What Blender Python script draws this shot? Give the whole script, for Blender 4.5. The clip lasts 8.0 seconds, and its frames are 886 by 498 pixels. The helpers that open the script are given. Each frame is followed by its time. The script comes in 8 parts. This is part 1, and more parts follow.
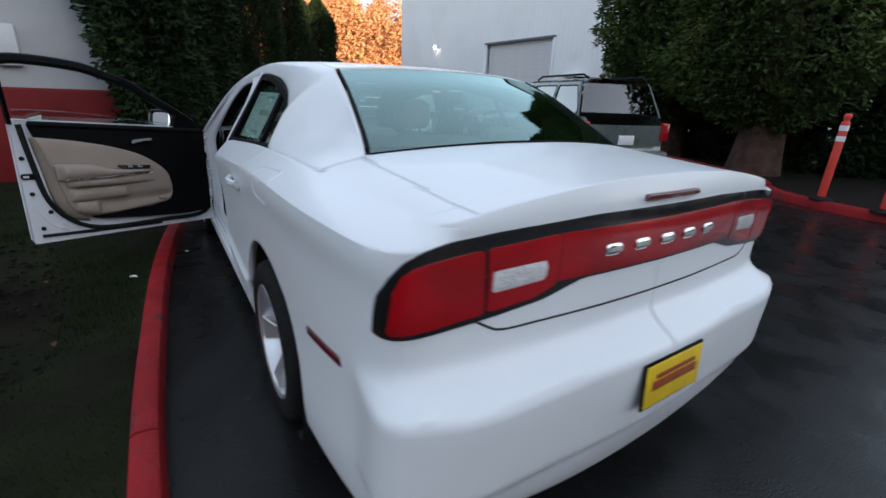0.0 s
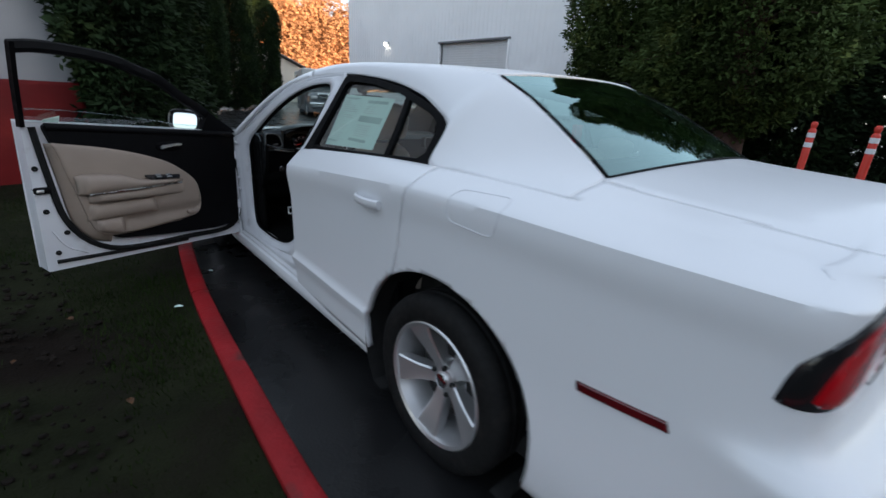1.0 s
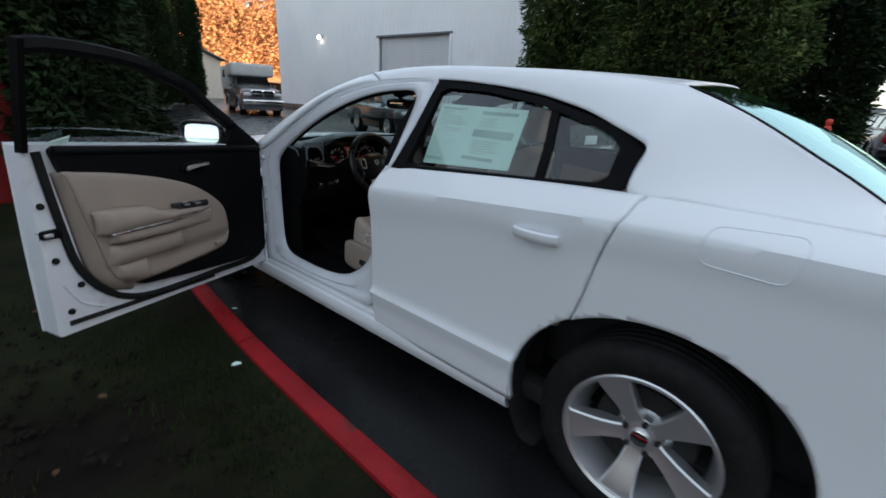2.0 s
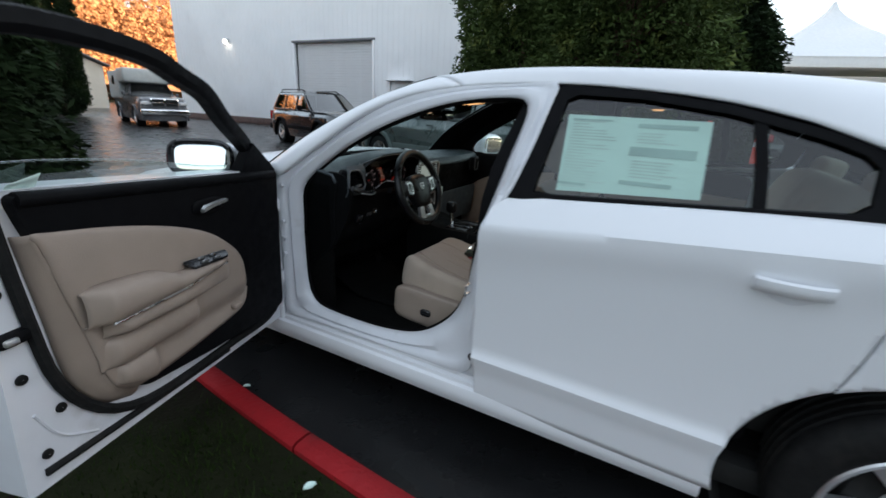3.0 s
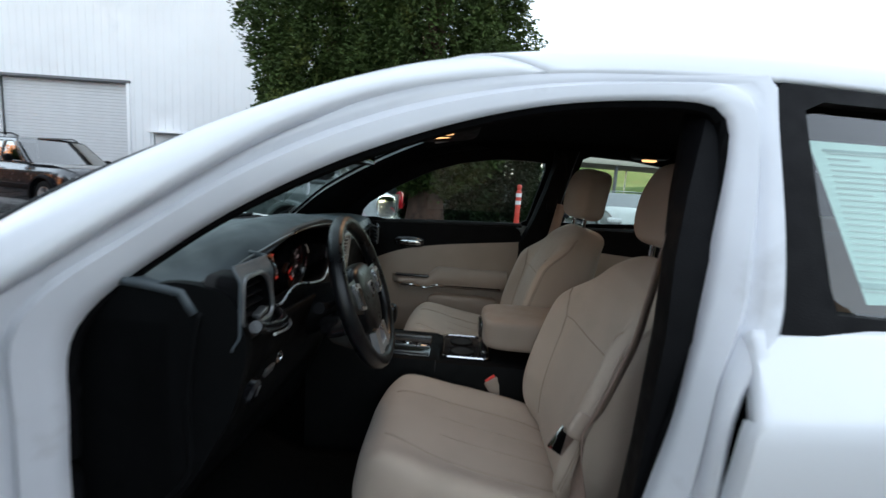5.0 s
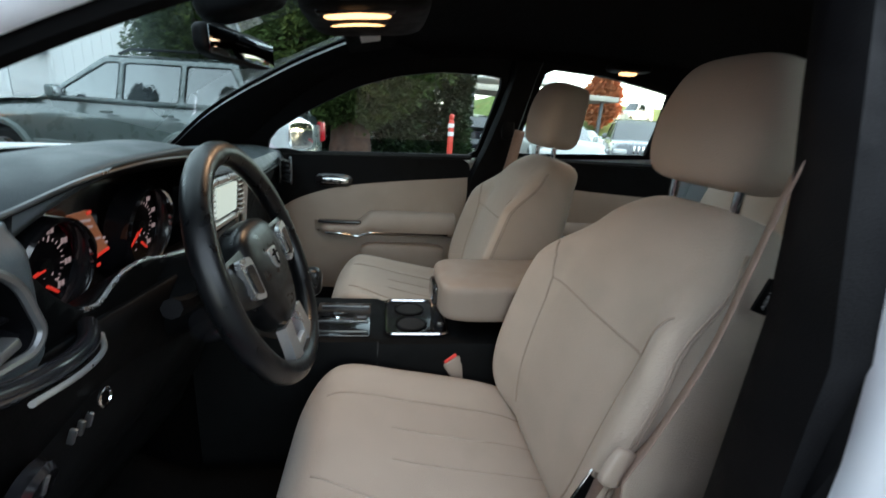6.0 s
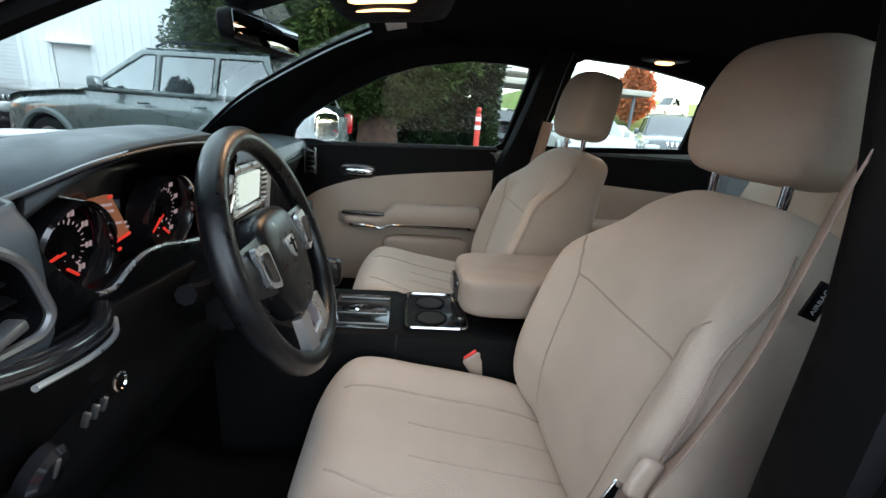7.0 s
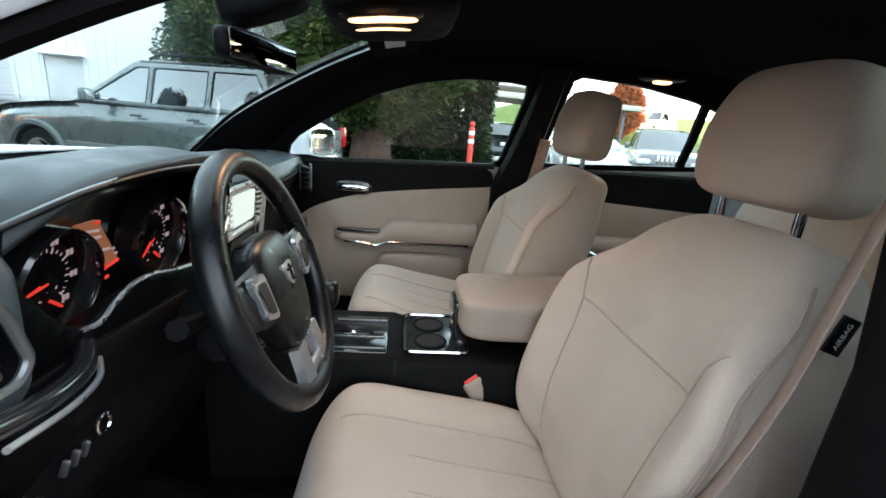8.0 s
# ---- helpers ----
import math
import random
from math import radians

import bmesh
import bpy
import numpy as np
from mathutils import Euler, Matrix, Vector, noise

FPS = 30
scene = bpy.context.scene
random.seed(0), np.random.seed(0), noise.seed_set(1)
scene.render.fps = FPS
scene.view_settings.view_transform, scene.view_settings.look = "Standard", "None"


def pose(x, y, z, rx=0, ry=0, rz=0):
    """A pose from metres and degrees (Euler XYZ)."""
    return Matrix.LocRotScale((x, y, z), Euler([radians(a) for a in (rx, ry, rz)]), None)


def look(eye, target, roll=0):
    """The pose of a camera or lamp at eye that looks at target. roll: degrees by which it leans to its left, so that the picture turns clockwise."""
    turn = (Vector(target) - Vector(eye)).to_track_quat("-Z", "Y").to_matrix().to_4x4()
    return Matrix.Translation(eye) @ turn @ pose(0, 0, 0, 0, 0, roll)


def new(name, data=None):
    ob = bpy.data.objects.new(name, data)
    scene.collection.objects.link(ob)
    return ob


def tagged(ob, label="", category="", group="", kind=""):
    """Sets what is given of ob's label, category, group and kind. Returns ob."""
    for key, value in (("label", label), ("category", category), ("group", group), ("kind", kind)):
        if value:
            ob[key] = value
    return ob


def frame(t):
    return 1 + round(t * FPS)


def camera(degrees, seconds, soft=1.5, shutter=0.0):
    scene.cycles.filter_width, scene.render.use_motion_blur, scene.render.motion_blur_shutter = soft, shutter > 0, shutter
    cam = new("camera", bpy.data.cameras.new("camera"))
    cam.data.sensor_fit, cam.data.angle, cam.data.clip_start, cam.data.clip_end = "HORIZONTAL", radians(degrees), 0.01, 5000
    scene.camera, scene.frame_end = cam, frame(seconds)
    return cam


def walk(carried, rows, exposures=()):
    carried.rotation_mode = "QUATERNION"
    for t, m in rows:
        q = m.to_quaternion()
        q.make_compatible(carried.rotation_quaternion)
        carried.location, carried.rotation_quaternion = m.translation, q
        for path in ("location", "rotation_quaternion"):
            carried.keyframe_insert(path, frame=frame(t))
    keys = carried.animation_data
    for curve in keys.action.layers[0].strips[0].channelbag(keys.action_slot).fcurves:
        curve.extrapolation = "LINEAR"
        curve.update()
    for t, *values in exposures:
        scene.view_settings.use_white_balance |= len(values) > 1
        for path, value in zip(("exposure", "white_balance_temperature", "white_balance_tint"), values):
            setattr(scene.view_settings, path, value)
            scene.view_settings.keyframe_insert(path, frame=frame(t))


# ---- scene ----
cam = camera(91.4, 8.0, shutter=0.4)
PATH = [
    (0, (-1.212, -1.673, 1.331), (-0.169, -0.099, 0.670), 2.4),
    (0.5, (-1.542, -1.363, 1.319), (-0.391, 0.136, 0.666), 0.7),
    (1, (-1.812, -0.968, 1.332), (-0.557, 0.444, 0.676), 3.7),
    (1.5, (-2.079, -0.576, 1.344), (-0.703, 0.690, 0.636), 3.5),
    (1.7, (-2.137, -0.414, 1.349), (-0.742, 0.838, 0.652), 3.4),
    (2.8, (-2.235, 0.571, 1.336), (-0.580, 1.534, 0.758), 2.2),
    (3, (-2.242, 0.760, 1.317), (-0.570, 1.670, 0.703), 2.8),
    (3.5, (-2.146, 1.157, 1.275), (-0.437, 1.947, 0.600), 2.6),
    (4, (-2.016, 1.495, 1.244), (-0.179, 1.923, 0.578), 2.8),
    (4.4, (-1.794, 1.606, 1.251), (0.114, 1.747, 0.669), 1.9),
    (4.7, (-1.601, 1.685, 1.223), (0.364, 1.824, 0.880), 4.0),
    (5.8, (-1.079, 1.753, 1.180), (0.854, 1.471, 0.753), 3.7),
    (6, (-1.048, 1.757, 1.162), (0.852, 1.468, 0.609), 4.2),
    (6.5, (-1.029, 1.753, 1.148), (0.868, 1.542, 0.552), 4.5),
    (7, (-1.025, 1.748, 1.152), (0.879, 1.569, 0.566), 4.6),
    (7.5, (-1.020, 1.753, 1.154), (0.890, 1.600, 0.581), 4.4),
    (8, (-0.994, 1.764, 1.165), (0.923, 1.554, 0.634), 4.9),
]
EXPOSURES = [(0.0, 1.9, 6050, 10), (1.0, 1.8, 6050, 10), (1.7, 1.8, 6100, 8), (3.0, 2.2, 6250, 8), (4.0, 2.35, 6250, 8), (4.7, 2.55, 6250, 8), (5.8, 3.5, 6250, 6), (6.5, 3.8, 6250, 8), (8.0, 4.12, 6250, 8)]
walk(cam, [(t, look(eye, target, roll)) for t, eye, target, roll in PATH], EXPOSURES)

# ---- world and light ----
world = bpy.data.worlds.new("world")
scene.world = world
world.use_nodes = True
wn = world.node_tree
sky = wn.nodes.new("ShaderNodeTexSky")
sky.sky_type = "NISHITA"
sky.sun_disc = False
SUN_EL, SUN_ROT = 9.0, 163.0
sky.sun_elevation, sky.sun_rotation = radians(SUN_EL), radians(SUN_ROT)
sky.air_density, sky.dust_density = 1.0, 1.0
wash = wn.nodes.new("ShaderNodeHueSaturation")
wash.inputs["Saturation"].default_value = 0.6
wn.links.new(sky.outputs[0], wash.inputs["Color"])
veil = wn.nodes.new("ShaderNodeMix")
veil.data_type = "RGBA"
veil.inputs["Factor"].default_value = 0.4
veil.inputs["B"].default_value = (1.75, 1.85, 1.95, 1)
wn.links.new(wash.outputs[0], veil.inputs["A"])
wn.links.new(veil.outputs["Result"], wn.nodes["Background"].inputs[0])
wn.nodes["Background"].inputs[1].default_value = 0.15

sun = new("sun", bpy.data.lights.new("sun", "SUN"))
sun.data.energy, sun.data.angle, sun.data.color = 4.0, radians(0.6), (1.0, 0.72, 0.45)
a, e = radians(SUN_ROT), radians(SUN_EL)
sun_way = Vector((math.sin(a) * math.cos(e), math.cos(a) * math.cos(e), math.sin(e)))
sun.matrix_world = look((0, 0, 60), Vector((0, 0, 60)) - sun_way)

# ---- materials ----
def mat(name, color, rough=0.6, metal=0.0, vary=0.12, scale=6.0, bump=0.0, bump_scale=60.0, coat=0.0, spec=0.5, second=None, second_at=0.55, second_scale=1.5, sheen=0.0, rough_vary=0.1, piece=0.0):
    """Principled surface with colour variation at two scales, worn roughness and fine relief."""
    m = bpy.data.materials.new(name)
    m.use_nodes = True
    t = m.node_tree
    b = t.nodes["Principled BSDF"]
    b.inputs["Metallic"].default_value = metal
    b.inputs["Specular IOR Level"].default_value = spec
    b.inputs["Coat Weight"].default_value = coat
    b.inputs["Coat Roughness"].default_value = 0.06
    b.inputs["Sheen Weight"].default_value = sheen
    co = t.nodes.new("ShaderNodeTexCoord")
    def noise_at(s, detail=5.0):
        n = t.nodes.new("ShaderNodeTexNoise")
        n.inputs["Scale"].default_value = s
        n.inputs["Detail"].default_value = detail
        t.links.new(co.outputs["Object"], n.inputs["Vector"])
        return n
    def ramp(src, lo, hi, c0, c1):
        r = t.nodes.new("ShaderNodeValToRGB")
        r.color_ramp.elements[0].position, r.color_ramp.elements[1].position = lo, hi
        r.color_ramp.elements[0].color, r.color_ramp.elements[1].color = (*c0, 1), (*c1, 1)
        t.links.new(src, r.inputs[0])
        return r.outputs[0]
    dark = [c * (1 - vary) for c in color]
    light = [min(1.0, c * (1 + vary)) for c in color]
    col = ramp(noise_at(scale).outputs["Fac"], 0.3, 0.7, dark, light)
    if second:
        mx = t.nodes.new("ShaderNodeMix")
        mx.data_type = "RGBA"
        f = ramp(noise_at(second_scale, 8.0).outputs["Fac"], second_at, second_at + 0.12, (0, 0, 0), (1, 1, 1))
        t.links.new(f, mx.inputs["Factor"])
        t.links.new(col, mx.inputs["A"])
        mx.inputs["B"].default_value = (*second, 1)
        col = mx.outputs["Result"]
    if piece:
        oi = t.nodes.new("ShaderNodeObjectInfo")
        hs = t.nodes.new("ShaderNodeHueSaturation")
        mr = t.nodes.new("ShaderNodeMapRange")
        mr.inputs["To Min"].default_value, mr.inputs["To Max"].default_value = 1 - piece, 1 + piece
        t.links.new(oi.outputs["Random"], mr.inputs["Value"])
        t.links.new(mr.outputs[0], hs.inputs["Value"])
        t.links.new(col, hs.inputs["Color"])
        col = hs.outputs[0]
    t.links.new(col, b.inputs["Base Color"])
    r0, r1 = max(0.0, rough - rough_vary), min(1.0, rough + rough_vary)
    t.links.new(ramp(noise_at(scale * 2.3).outputs["Fac"], 0.3, 0.7, (r0,) * 3, (r1,) * 3), b.inputs["Roughness"])
    if bump:
        bp = t.nodes.new("ShaderNodeBump")
        bp.inputs["Strength"].default_value = bump
        bp.inputs["Distance"].default_value = 0.01
        t.links.new(noise_at(bump_scale, 4.0).outputs["Fac"], bp.inputs["Height"])
        t.links.new(bp.outputs[0], b.inputs["Normal"])
    return m


def glass_mat(name, tint=(1, 1, 1), shade=0.0, rough=0.0, power=3.2, least=0.07, sheen=(1, 1, 1)):
    """A pane: clear or tinted transmission with a mirror-like surface that grows towards grazing angles."""
    m = bpy.data.materials.new(name)
    m.use_nodes = True
    t = m.node_tree
    t.nodes.remove(t.nodes["Principled BSDF"])
    tr, gl, mx, fr, po, ma = (t.nodes.new(n) for n in ("ShaderNodeBsdfTransparent", "ShaderNodeBsdfGlossy", "ShaderNodeMixShader", "ShaderNodeLayerWeight", "ShaderNodeMath", "ShaderNodeMath"))
    tr.inputs[0].default_value = (*[c * (1 - shade) for c in tint], 1)
    gl.inputs["Roughness"].default_value = rough
    gl.inputs["Color"].default_value = (*sheen, 1)
    fr.inputs["Blend"].default_value = 0.5
    po.operation, ma.operation = "POWER", "MULTIPLY_ADD"
    po.inputs[1].default_value = power
    ma.inputs[1].default_value, ma.inputs[2].default_value = 0.85, least
    t.links.new(fr.outputs["Facing"], po.inputs[0])
    t.links.new(po.outputs[0], ma.inputs[0])
    t.links.new(ma.outputs[0], mx.inputs[0])
    t.links.new(tr.outputs[0], mx.inputs[1])
    t.links.new(gl.outputs[0], mx.inputs[2])
    t.links.new(mx.outputs[0], t.nodes["Material Output"].inputs[0])
    return m


def lamp_mat(name, color, power):
    m = bpy.data.materials.new(name)
    m.use_nodes = True
    b = m.node_tree.nodes["Principled BSDF"]
    b.inputs["Base Color"].default_value = (*[c * 0.2 for c in color], 1)
    b.inputs["Emission Color"].default_value = (*color, 1)
    b.inputs["Emission Strength"].default_value = power
    return m


PAINT = mat("white_car_paint", (0.82, 0.83, 0.86), 0.38, vary=0.012, scale=1.2, coat=0.3, spec=0.4, rough_vary=0.04)
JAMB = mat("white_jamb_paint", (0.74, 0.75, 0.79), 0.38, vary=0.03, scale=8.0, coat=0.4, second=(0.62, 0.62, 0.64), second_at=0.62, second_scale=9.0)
BLACK_GLOSS = mat("black_gloss_plastic", (0.012, 0.012, 0.014), 0.18, vary=0.2, coat=0.5)
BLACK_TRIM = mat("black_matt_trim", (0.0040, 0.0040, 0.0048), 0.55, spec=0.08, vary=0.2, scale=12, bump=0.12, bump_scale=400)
RUBBER = mat("black_rubber", (0.008, 0.008, 0.008), 0.78, spec=0.25, vary=0.25, scale=20, bump=0.2, bump_scale=150, second=(0.015, 0.014, 0.013), second_at=0.55, second_scale=12)
SEAL = mat("black_sponge_seal", (0.003, 0.003, 0.0035), 0.8, spec=0.1, vary=0.2, scale=20)
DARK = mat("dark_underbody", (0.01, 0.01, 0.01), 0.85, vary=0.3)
ALLOY = mat("silver_alloy", (0.74, 0.74, 0.75), 0.32, metal=0.8, vary=0.02, scale=4, rough_vary=0.03)
CHROME = mat("chrome", (0.85, 0.85, 0.86), 0.08, metal=1.0, vary=0.02, rough_vary=0.03)
SATIN = mat("satin_silver", (0.66, 0.67, 0.68), 0.3, metal=0.85, vary=0.04)
RED_LENS = mat("red_lamp_lens", (0.36, 0.003, 0.008), 0.15, vary=0.3, scale=5, coat=0.5, bump=0.12, bump_scale=90)
DEEP_RED = mat("deep_red_lens", (0.10, 0.004, 0.008), 0.15, vary=0.3, scale=8, coat=1.0)
CLEAR_LENS = mat("clear_ribbed_lens", (0.72, 0.70, 0.70), 0.12, vary=0.12, scale=30, coat=1.0, bump=0.6, bump_scale=120)
YELLOW = mat("yellow_plate_card", (0.78, 0.52, 0.02), 0.5, vary=0.08, scale=14)
PLATE_INK = mat("dark_plate_print", (0.30, 0.06, 0.02), 0.5, vary=0.2)
BEIGE = mat("beige_cloth", (0.46, 0.375, 0.305), 0.88, vary=0.05, scale=7, bump=0.35, bump_scale=500, sheen=0.15, second=(0.42, 0.345, 0.28), second_at=0.57, second_scale=5)
BEIGE_INSERT = mat("beige_cloth_insert", (0.44, 0.37, 0.30), 0.92, vary=0.06, scale=16, bump=0.5, bump_scale=800, sheen=0.2)
BEIGE_VINYL = mat("beige_vinyl", (0.32, 0.255, 0.21), 0.55, vary=0.04, scale=10, bump=0.15, bump_scale=350)
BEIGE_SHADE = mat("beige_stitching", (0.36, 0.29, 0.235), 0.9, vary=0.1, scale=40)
# one black plastic: bluish lighter tone paints windscreen light, near-black tone paints shade
LIT_DASH = mat("soft_black_dash_lit", (0.062, 0.076, 0.085), 0.45, spec=0.45, vary=0.12, scale=10, bump=0.12, bump_scale=450)
SHADED_DASH = mat("black_dash_shaded", (0.0025, 0.0028, 0.0032), 0.6, spec=0.1, vary=0.15, scale=10, bump=0.12, bump_scale=450)
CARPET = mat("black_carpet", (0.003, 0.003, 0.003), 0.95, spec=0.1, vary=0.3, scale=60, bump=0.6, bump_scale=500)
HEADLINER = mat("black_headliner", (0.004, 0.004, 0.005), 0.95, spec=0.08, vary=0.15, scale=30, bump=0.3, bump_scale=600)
LEATHER = mat("black_leather", (0.0045, 0.005, 0.006), 0.34, spec=0.4, vary=0.15, scale=20, bump=0.06, bump_scale=500)
BELT = mat("taupe_webbing", (0.27, 0.19, 0.155), 0.75, vary=0.08, scale=90, bump=0.4, bump_scale=700)
GLASS = glass_mat("window_glass", (0.88, 1.0, 0.96), 0.05)
GLASS_SIDE = glass_mat("side_window_glass", (0.88, 0.97, 0.94), 0.14)
GLASS_TINT = glass_mat("tinted_window_glass", (0.74, 0.95, 0.90), 0.42, power=1.6, least=0.12, sheen=(0.62, 0.86, 0.84))
GLASS_DARK = glass_mat("privacy_glass", (0.55, 0.62, 0.60), 0.80, power=2.4, least=0.10)
MIRROR = mat("mirror_glass", (0.9, 0.92, 0.94), 0.01, metal=1.0, vary=0.0, rough_vary=0.0)
PAPER = mat("white_paper", (0.66, 0.82, 0.76), 0.75, vary=0.03, scale=12)
INK = mat("grey_print", (0.40, 0.52, 0.49), 0.7, vary=0.2)
FAINT_INK = mat("faint_print", (0.55, 0.63, 0.60), 0.7, vary=0.2)
RED_BUTTON = mat("red_button", (0.75, 0.05, 0.04), 0.4, vary=0.05)
ASPHALT = mat("wet_asphalt", (0.013, 0.0132, 0.0138), 0.3, spec=0.28, vary=0.3, scale=1.2, bump=0.14, bump_scale=90, second=(0.011, 0.0115, 0.012), second_at=0.5, second_scale=0.35, rough_vary=0.16)
GRASS_SOIL = mat("lawn_soil", (0.014, 0.016, 0.007), 0.95, spec=0.1, vary=0.35, scale=3.0, bump=0.8, bump_scale=60, second=(0.011, 0.008, 0.006), second_at=0.52, second_scale=1.1)
GRASS = mat("grass_blade", (0.018, 0.031, 0.007), 0.8, spec=0.08, vary=0.45, scale=2.0)
MUD = mat("bare_mud", (0.011, 0.008, 0.006), 0.9, spec=0.15, vary=0.35, scale=6.0, bump=0.9, bump_scale=40)
KERB_RED = mat("red_kerb_paint", (0.29, 0.009, 0.013), 0.62, spec=0.3, vary=0.2, scale=4, bump=0.5, bump_scale=50, second=(0.10, 0.028, 0.026), second_at=0.57, second_scale=5.0)
KERB_BARE = mat("worn_kerb_concrete", (0.14, 0.09, 0.08), 0.85, vary=0.3, scale=6, bump=0.7, bump_scale=60)
SIDING = mat("white_metal_siding", (0.90, 0.89, 0.90), 0.75, spec=0.2, vary=0.03, scale=0.6, second=(0.84, 0.83, 0.84), second_at=0.62, second_scale=0.5)
SHUTTER = mat("pale_roller_shutter", (0.70, 0.69, 0.70), 0.5, vary=0.04, scale=2)
STUCCO = mat("white_render_wall", (0.52, 0.52, 0.54), 0.8, vary=0.05, scale=1.5, bump=0.3, bump_scale=80)
RED_WALL = mat("red_painted_wall", (0.17, 0.010, 0.011), 0.6, spec=0.25, vary=0.15, scale=2.0, bump=0.3, bump_scale=60)
FOLIAGE = mat("conifer_foliage", (0.014, 0.028, 0.009), 0.8, spec=0.2, vary=0.5, scale=1.5, second=(0.03, 0.048, 0.012), second_at=0.55, second_scale=1.2)
FOLIAGE_OLIVE = mat("cedar_foliage", (0.054, 0.082, 0.021), 0.8, spec=0.2, vary=0.45, scale=2.5, second=(0.122, 0.145, 0.035), second_at=0.58, second_scale=1.6)
BARK = mat("cedar_bark", (0.075, 0.038, 0.027), 0.9, vary=0.4, scale=5, bump=1.0, bump_scale=25)
AUTUMN = mat("autumn_hillside", (0.44, 0.22, 0.10), 0.9, vary=0.35, scale=0.12, second=(0.30, 0.16, 0.07), second_at=0.56, second_scale=0.06)
POST_ORANGE = mat("orange_post_plastic", (0.66, 0.05, 0.03), 0.45, vary=0.08, scale=8)
REFLECT = mat("white_reflective_band", (0.82, 0.82, 0.84), 0.35, vary=0.05, scale=20)
GREY_PAINT = mat("grey_green_car_paint", (0.085, 0.105, 0.102), 0.3, vary=0.06, coat=0.8, scale=3)
GREY_CLAD = mat("grey_cladding", (0.13, 0.155, 0.15), 0.5, vary=0.08, scale=5)
BLACK_PAINT = mat("black_car_paint", (0.015, 0.015, 0.02), 0.2, vary=0.1, coat=1.0)
SILVER_PAINT = mat("dark_silver_car_paint", (0.10, 0.10, 0.11), 0.3, vary=0.05, coat=0.8)
CAMPER_WHITE = mat("off_white_camper_shell", (0.55, 0.56, 0.54), 0.5, vary=0.08)
LEAF_DRY = mat("dry_leaf", (0.09, 0.04, 0.015), 0.8, vary=0.5, scale=30)
ROOF_GREY = mat("grey_roofing", (0.16, 0.16, 0.17), 0.8, vary=0.15)
CREAM = mat("cream_wall", (0.58, 0.52, 0.44), 0.8, vary=0.06, scale=1.0)
TENT = mat("white_tent_fabric", (0.8, 0.8, 0.8), 0.7, vary=0.03)
ORANGE_LIT = lamp_mat("lit_lamp_lens", (1.0, 0.50, 0.20), 0.30)
SCREEN = lamp_mat("lit_screen", (0.85, 0.95, 0.85), 0.05)
RED_GLOW = lamp_mat("red_backlight", (1.0, 0.05, 0.03), 0.04)
AMBER_GLOW = lamp_mat("amber_display", (0.26, 0.09, 0.04), 0.05)
WHITE_GLOW = lamp_mat("dial_numerals", (0.7, 0.5, 0.5), 0.027)
WALL_LAMP = lamp_mat("wall_lamp_glass", (1.0, 0.92, 0.75), 4.0)
BANK_GRASS = mat("bank_grass", (0.10, 0.14, 0.035), 0.9, spec=0.1, vary=0.3, scale=0.8, second=(0.16, 0.15, 0.05), second_at=0.56, second_scale=0.3)
AUTUMN_LEAF = mat("rusty_leaf", (0.40, 0.13, 0.05), 0.8, vary=0.4, scale=3)
DARK_SATIN = mat("dark_satin_trim", (0.22, 0.225, 0.23), 0.32, metal=0.8, vary=0.05)
MIRROR_DIM = mat("dimmed_mirror_glass", (0.13, 0.14, 0.15), 0.03, metal=1.0, vary=0.02, rough_vary=0.0)

# ---- mesh tools ----
def finish(bm, sharp=38.0):
    bmesh.ops.remove_doubles(bm, verts=bm.verts, dist=0.00005)
    bmesh.ops.recalc_face_normals(bm, faces=bm.faces)
    lim = radians(sharp)
    for f in bm.faces:
        f.smooth = True
    for ed in bm.edges:
        if len(ed.link_faces) == 2 and ed.calc_face_angle(0.0) > lim:
            ed.smooth = False
    return bm


def part(name, bm, material, parent=None, label="", at=None, thick=0.0, sharp=38.0, tidy=True):
    """Links a bmesh as one mesh object, under parent where one is given."""
    if tidy:
        finish(bm, sharp)
    me = bpy.data.meshes.new(name)
    bm.to_mesh(me)
    bm.free()
    mats = material if isinstance(material, (list, tuple)) else [material]
    for mm in mats:
        me.materials.append(mm)
    ob = new(name, me)
    if parent:
        ob.parent = parent
    if at is not None:
        ob.matrix_basis = at
    if label:
        ob["label"] = label
    if thick:
        so = ob.modifiers.new("thickness", "SOLIDIFY")
        so.thickness, so.offset = abs(thick), (-1 if thick > 0 else 1)
    return ob


def thing(name, label, category, at=None, group="", kind=""):
    ob = new(name)
    ob.empty_display_size = 0.2
    if at is not None:
        ob.matrix_basis = at
    return tagged(ob, label, category, group, kind)


def pw(xs, ys):
    """A smooth function through points, monotone between them."""
    xs, ys = np.array(xs, float), np.array(ys, float)
    d = np.diff(ys) / np.diff(xs)
    m = np.zeros(len(xs))
    m[0], m[-1] = d[0], d[-1]
    for i in range(1, len(xs) - 1):
        m[i] = 0.0 if d[i - 1] * d[i] <= 0 else 2 * d[i - 1] * d[i] / (d[i - 1] + d[i])
    def f(x):
        x = min(max(x, xs[0]), xs[-1])
        i = min(max(int(np.searchsorted(xs, x)) - 1, 0), len(xs) - 2)
        h = xs[i + 1] - xs[i]
        t = (x - xs[i]) / h
        return float(ys[i] * (1 + 2 * t) * (1 - t) ** 2 + m[i] * h * t * (1 - t) ** 2 + ys[i + 1] * t * t * (3 - 2 * t) + m[i + 1] * h * t * t * (t - 1))
    return f


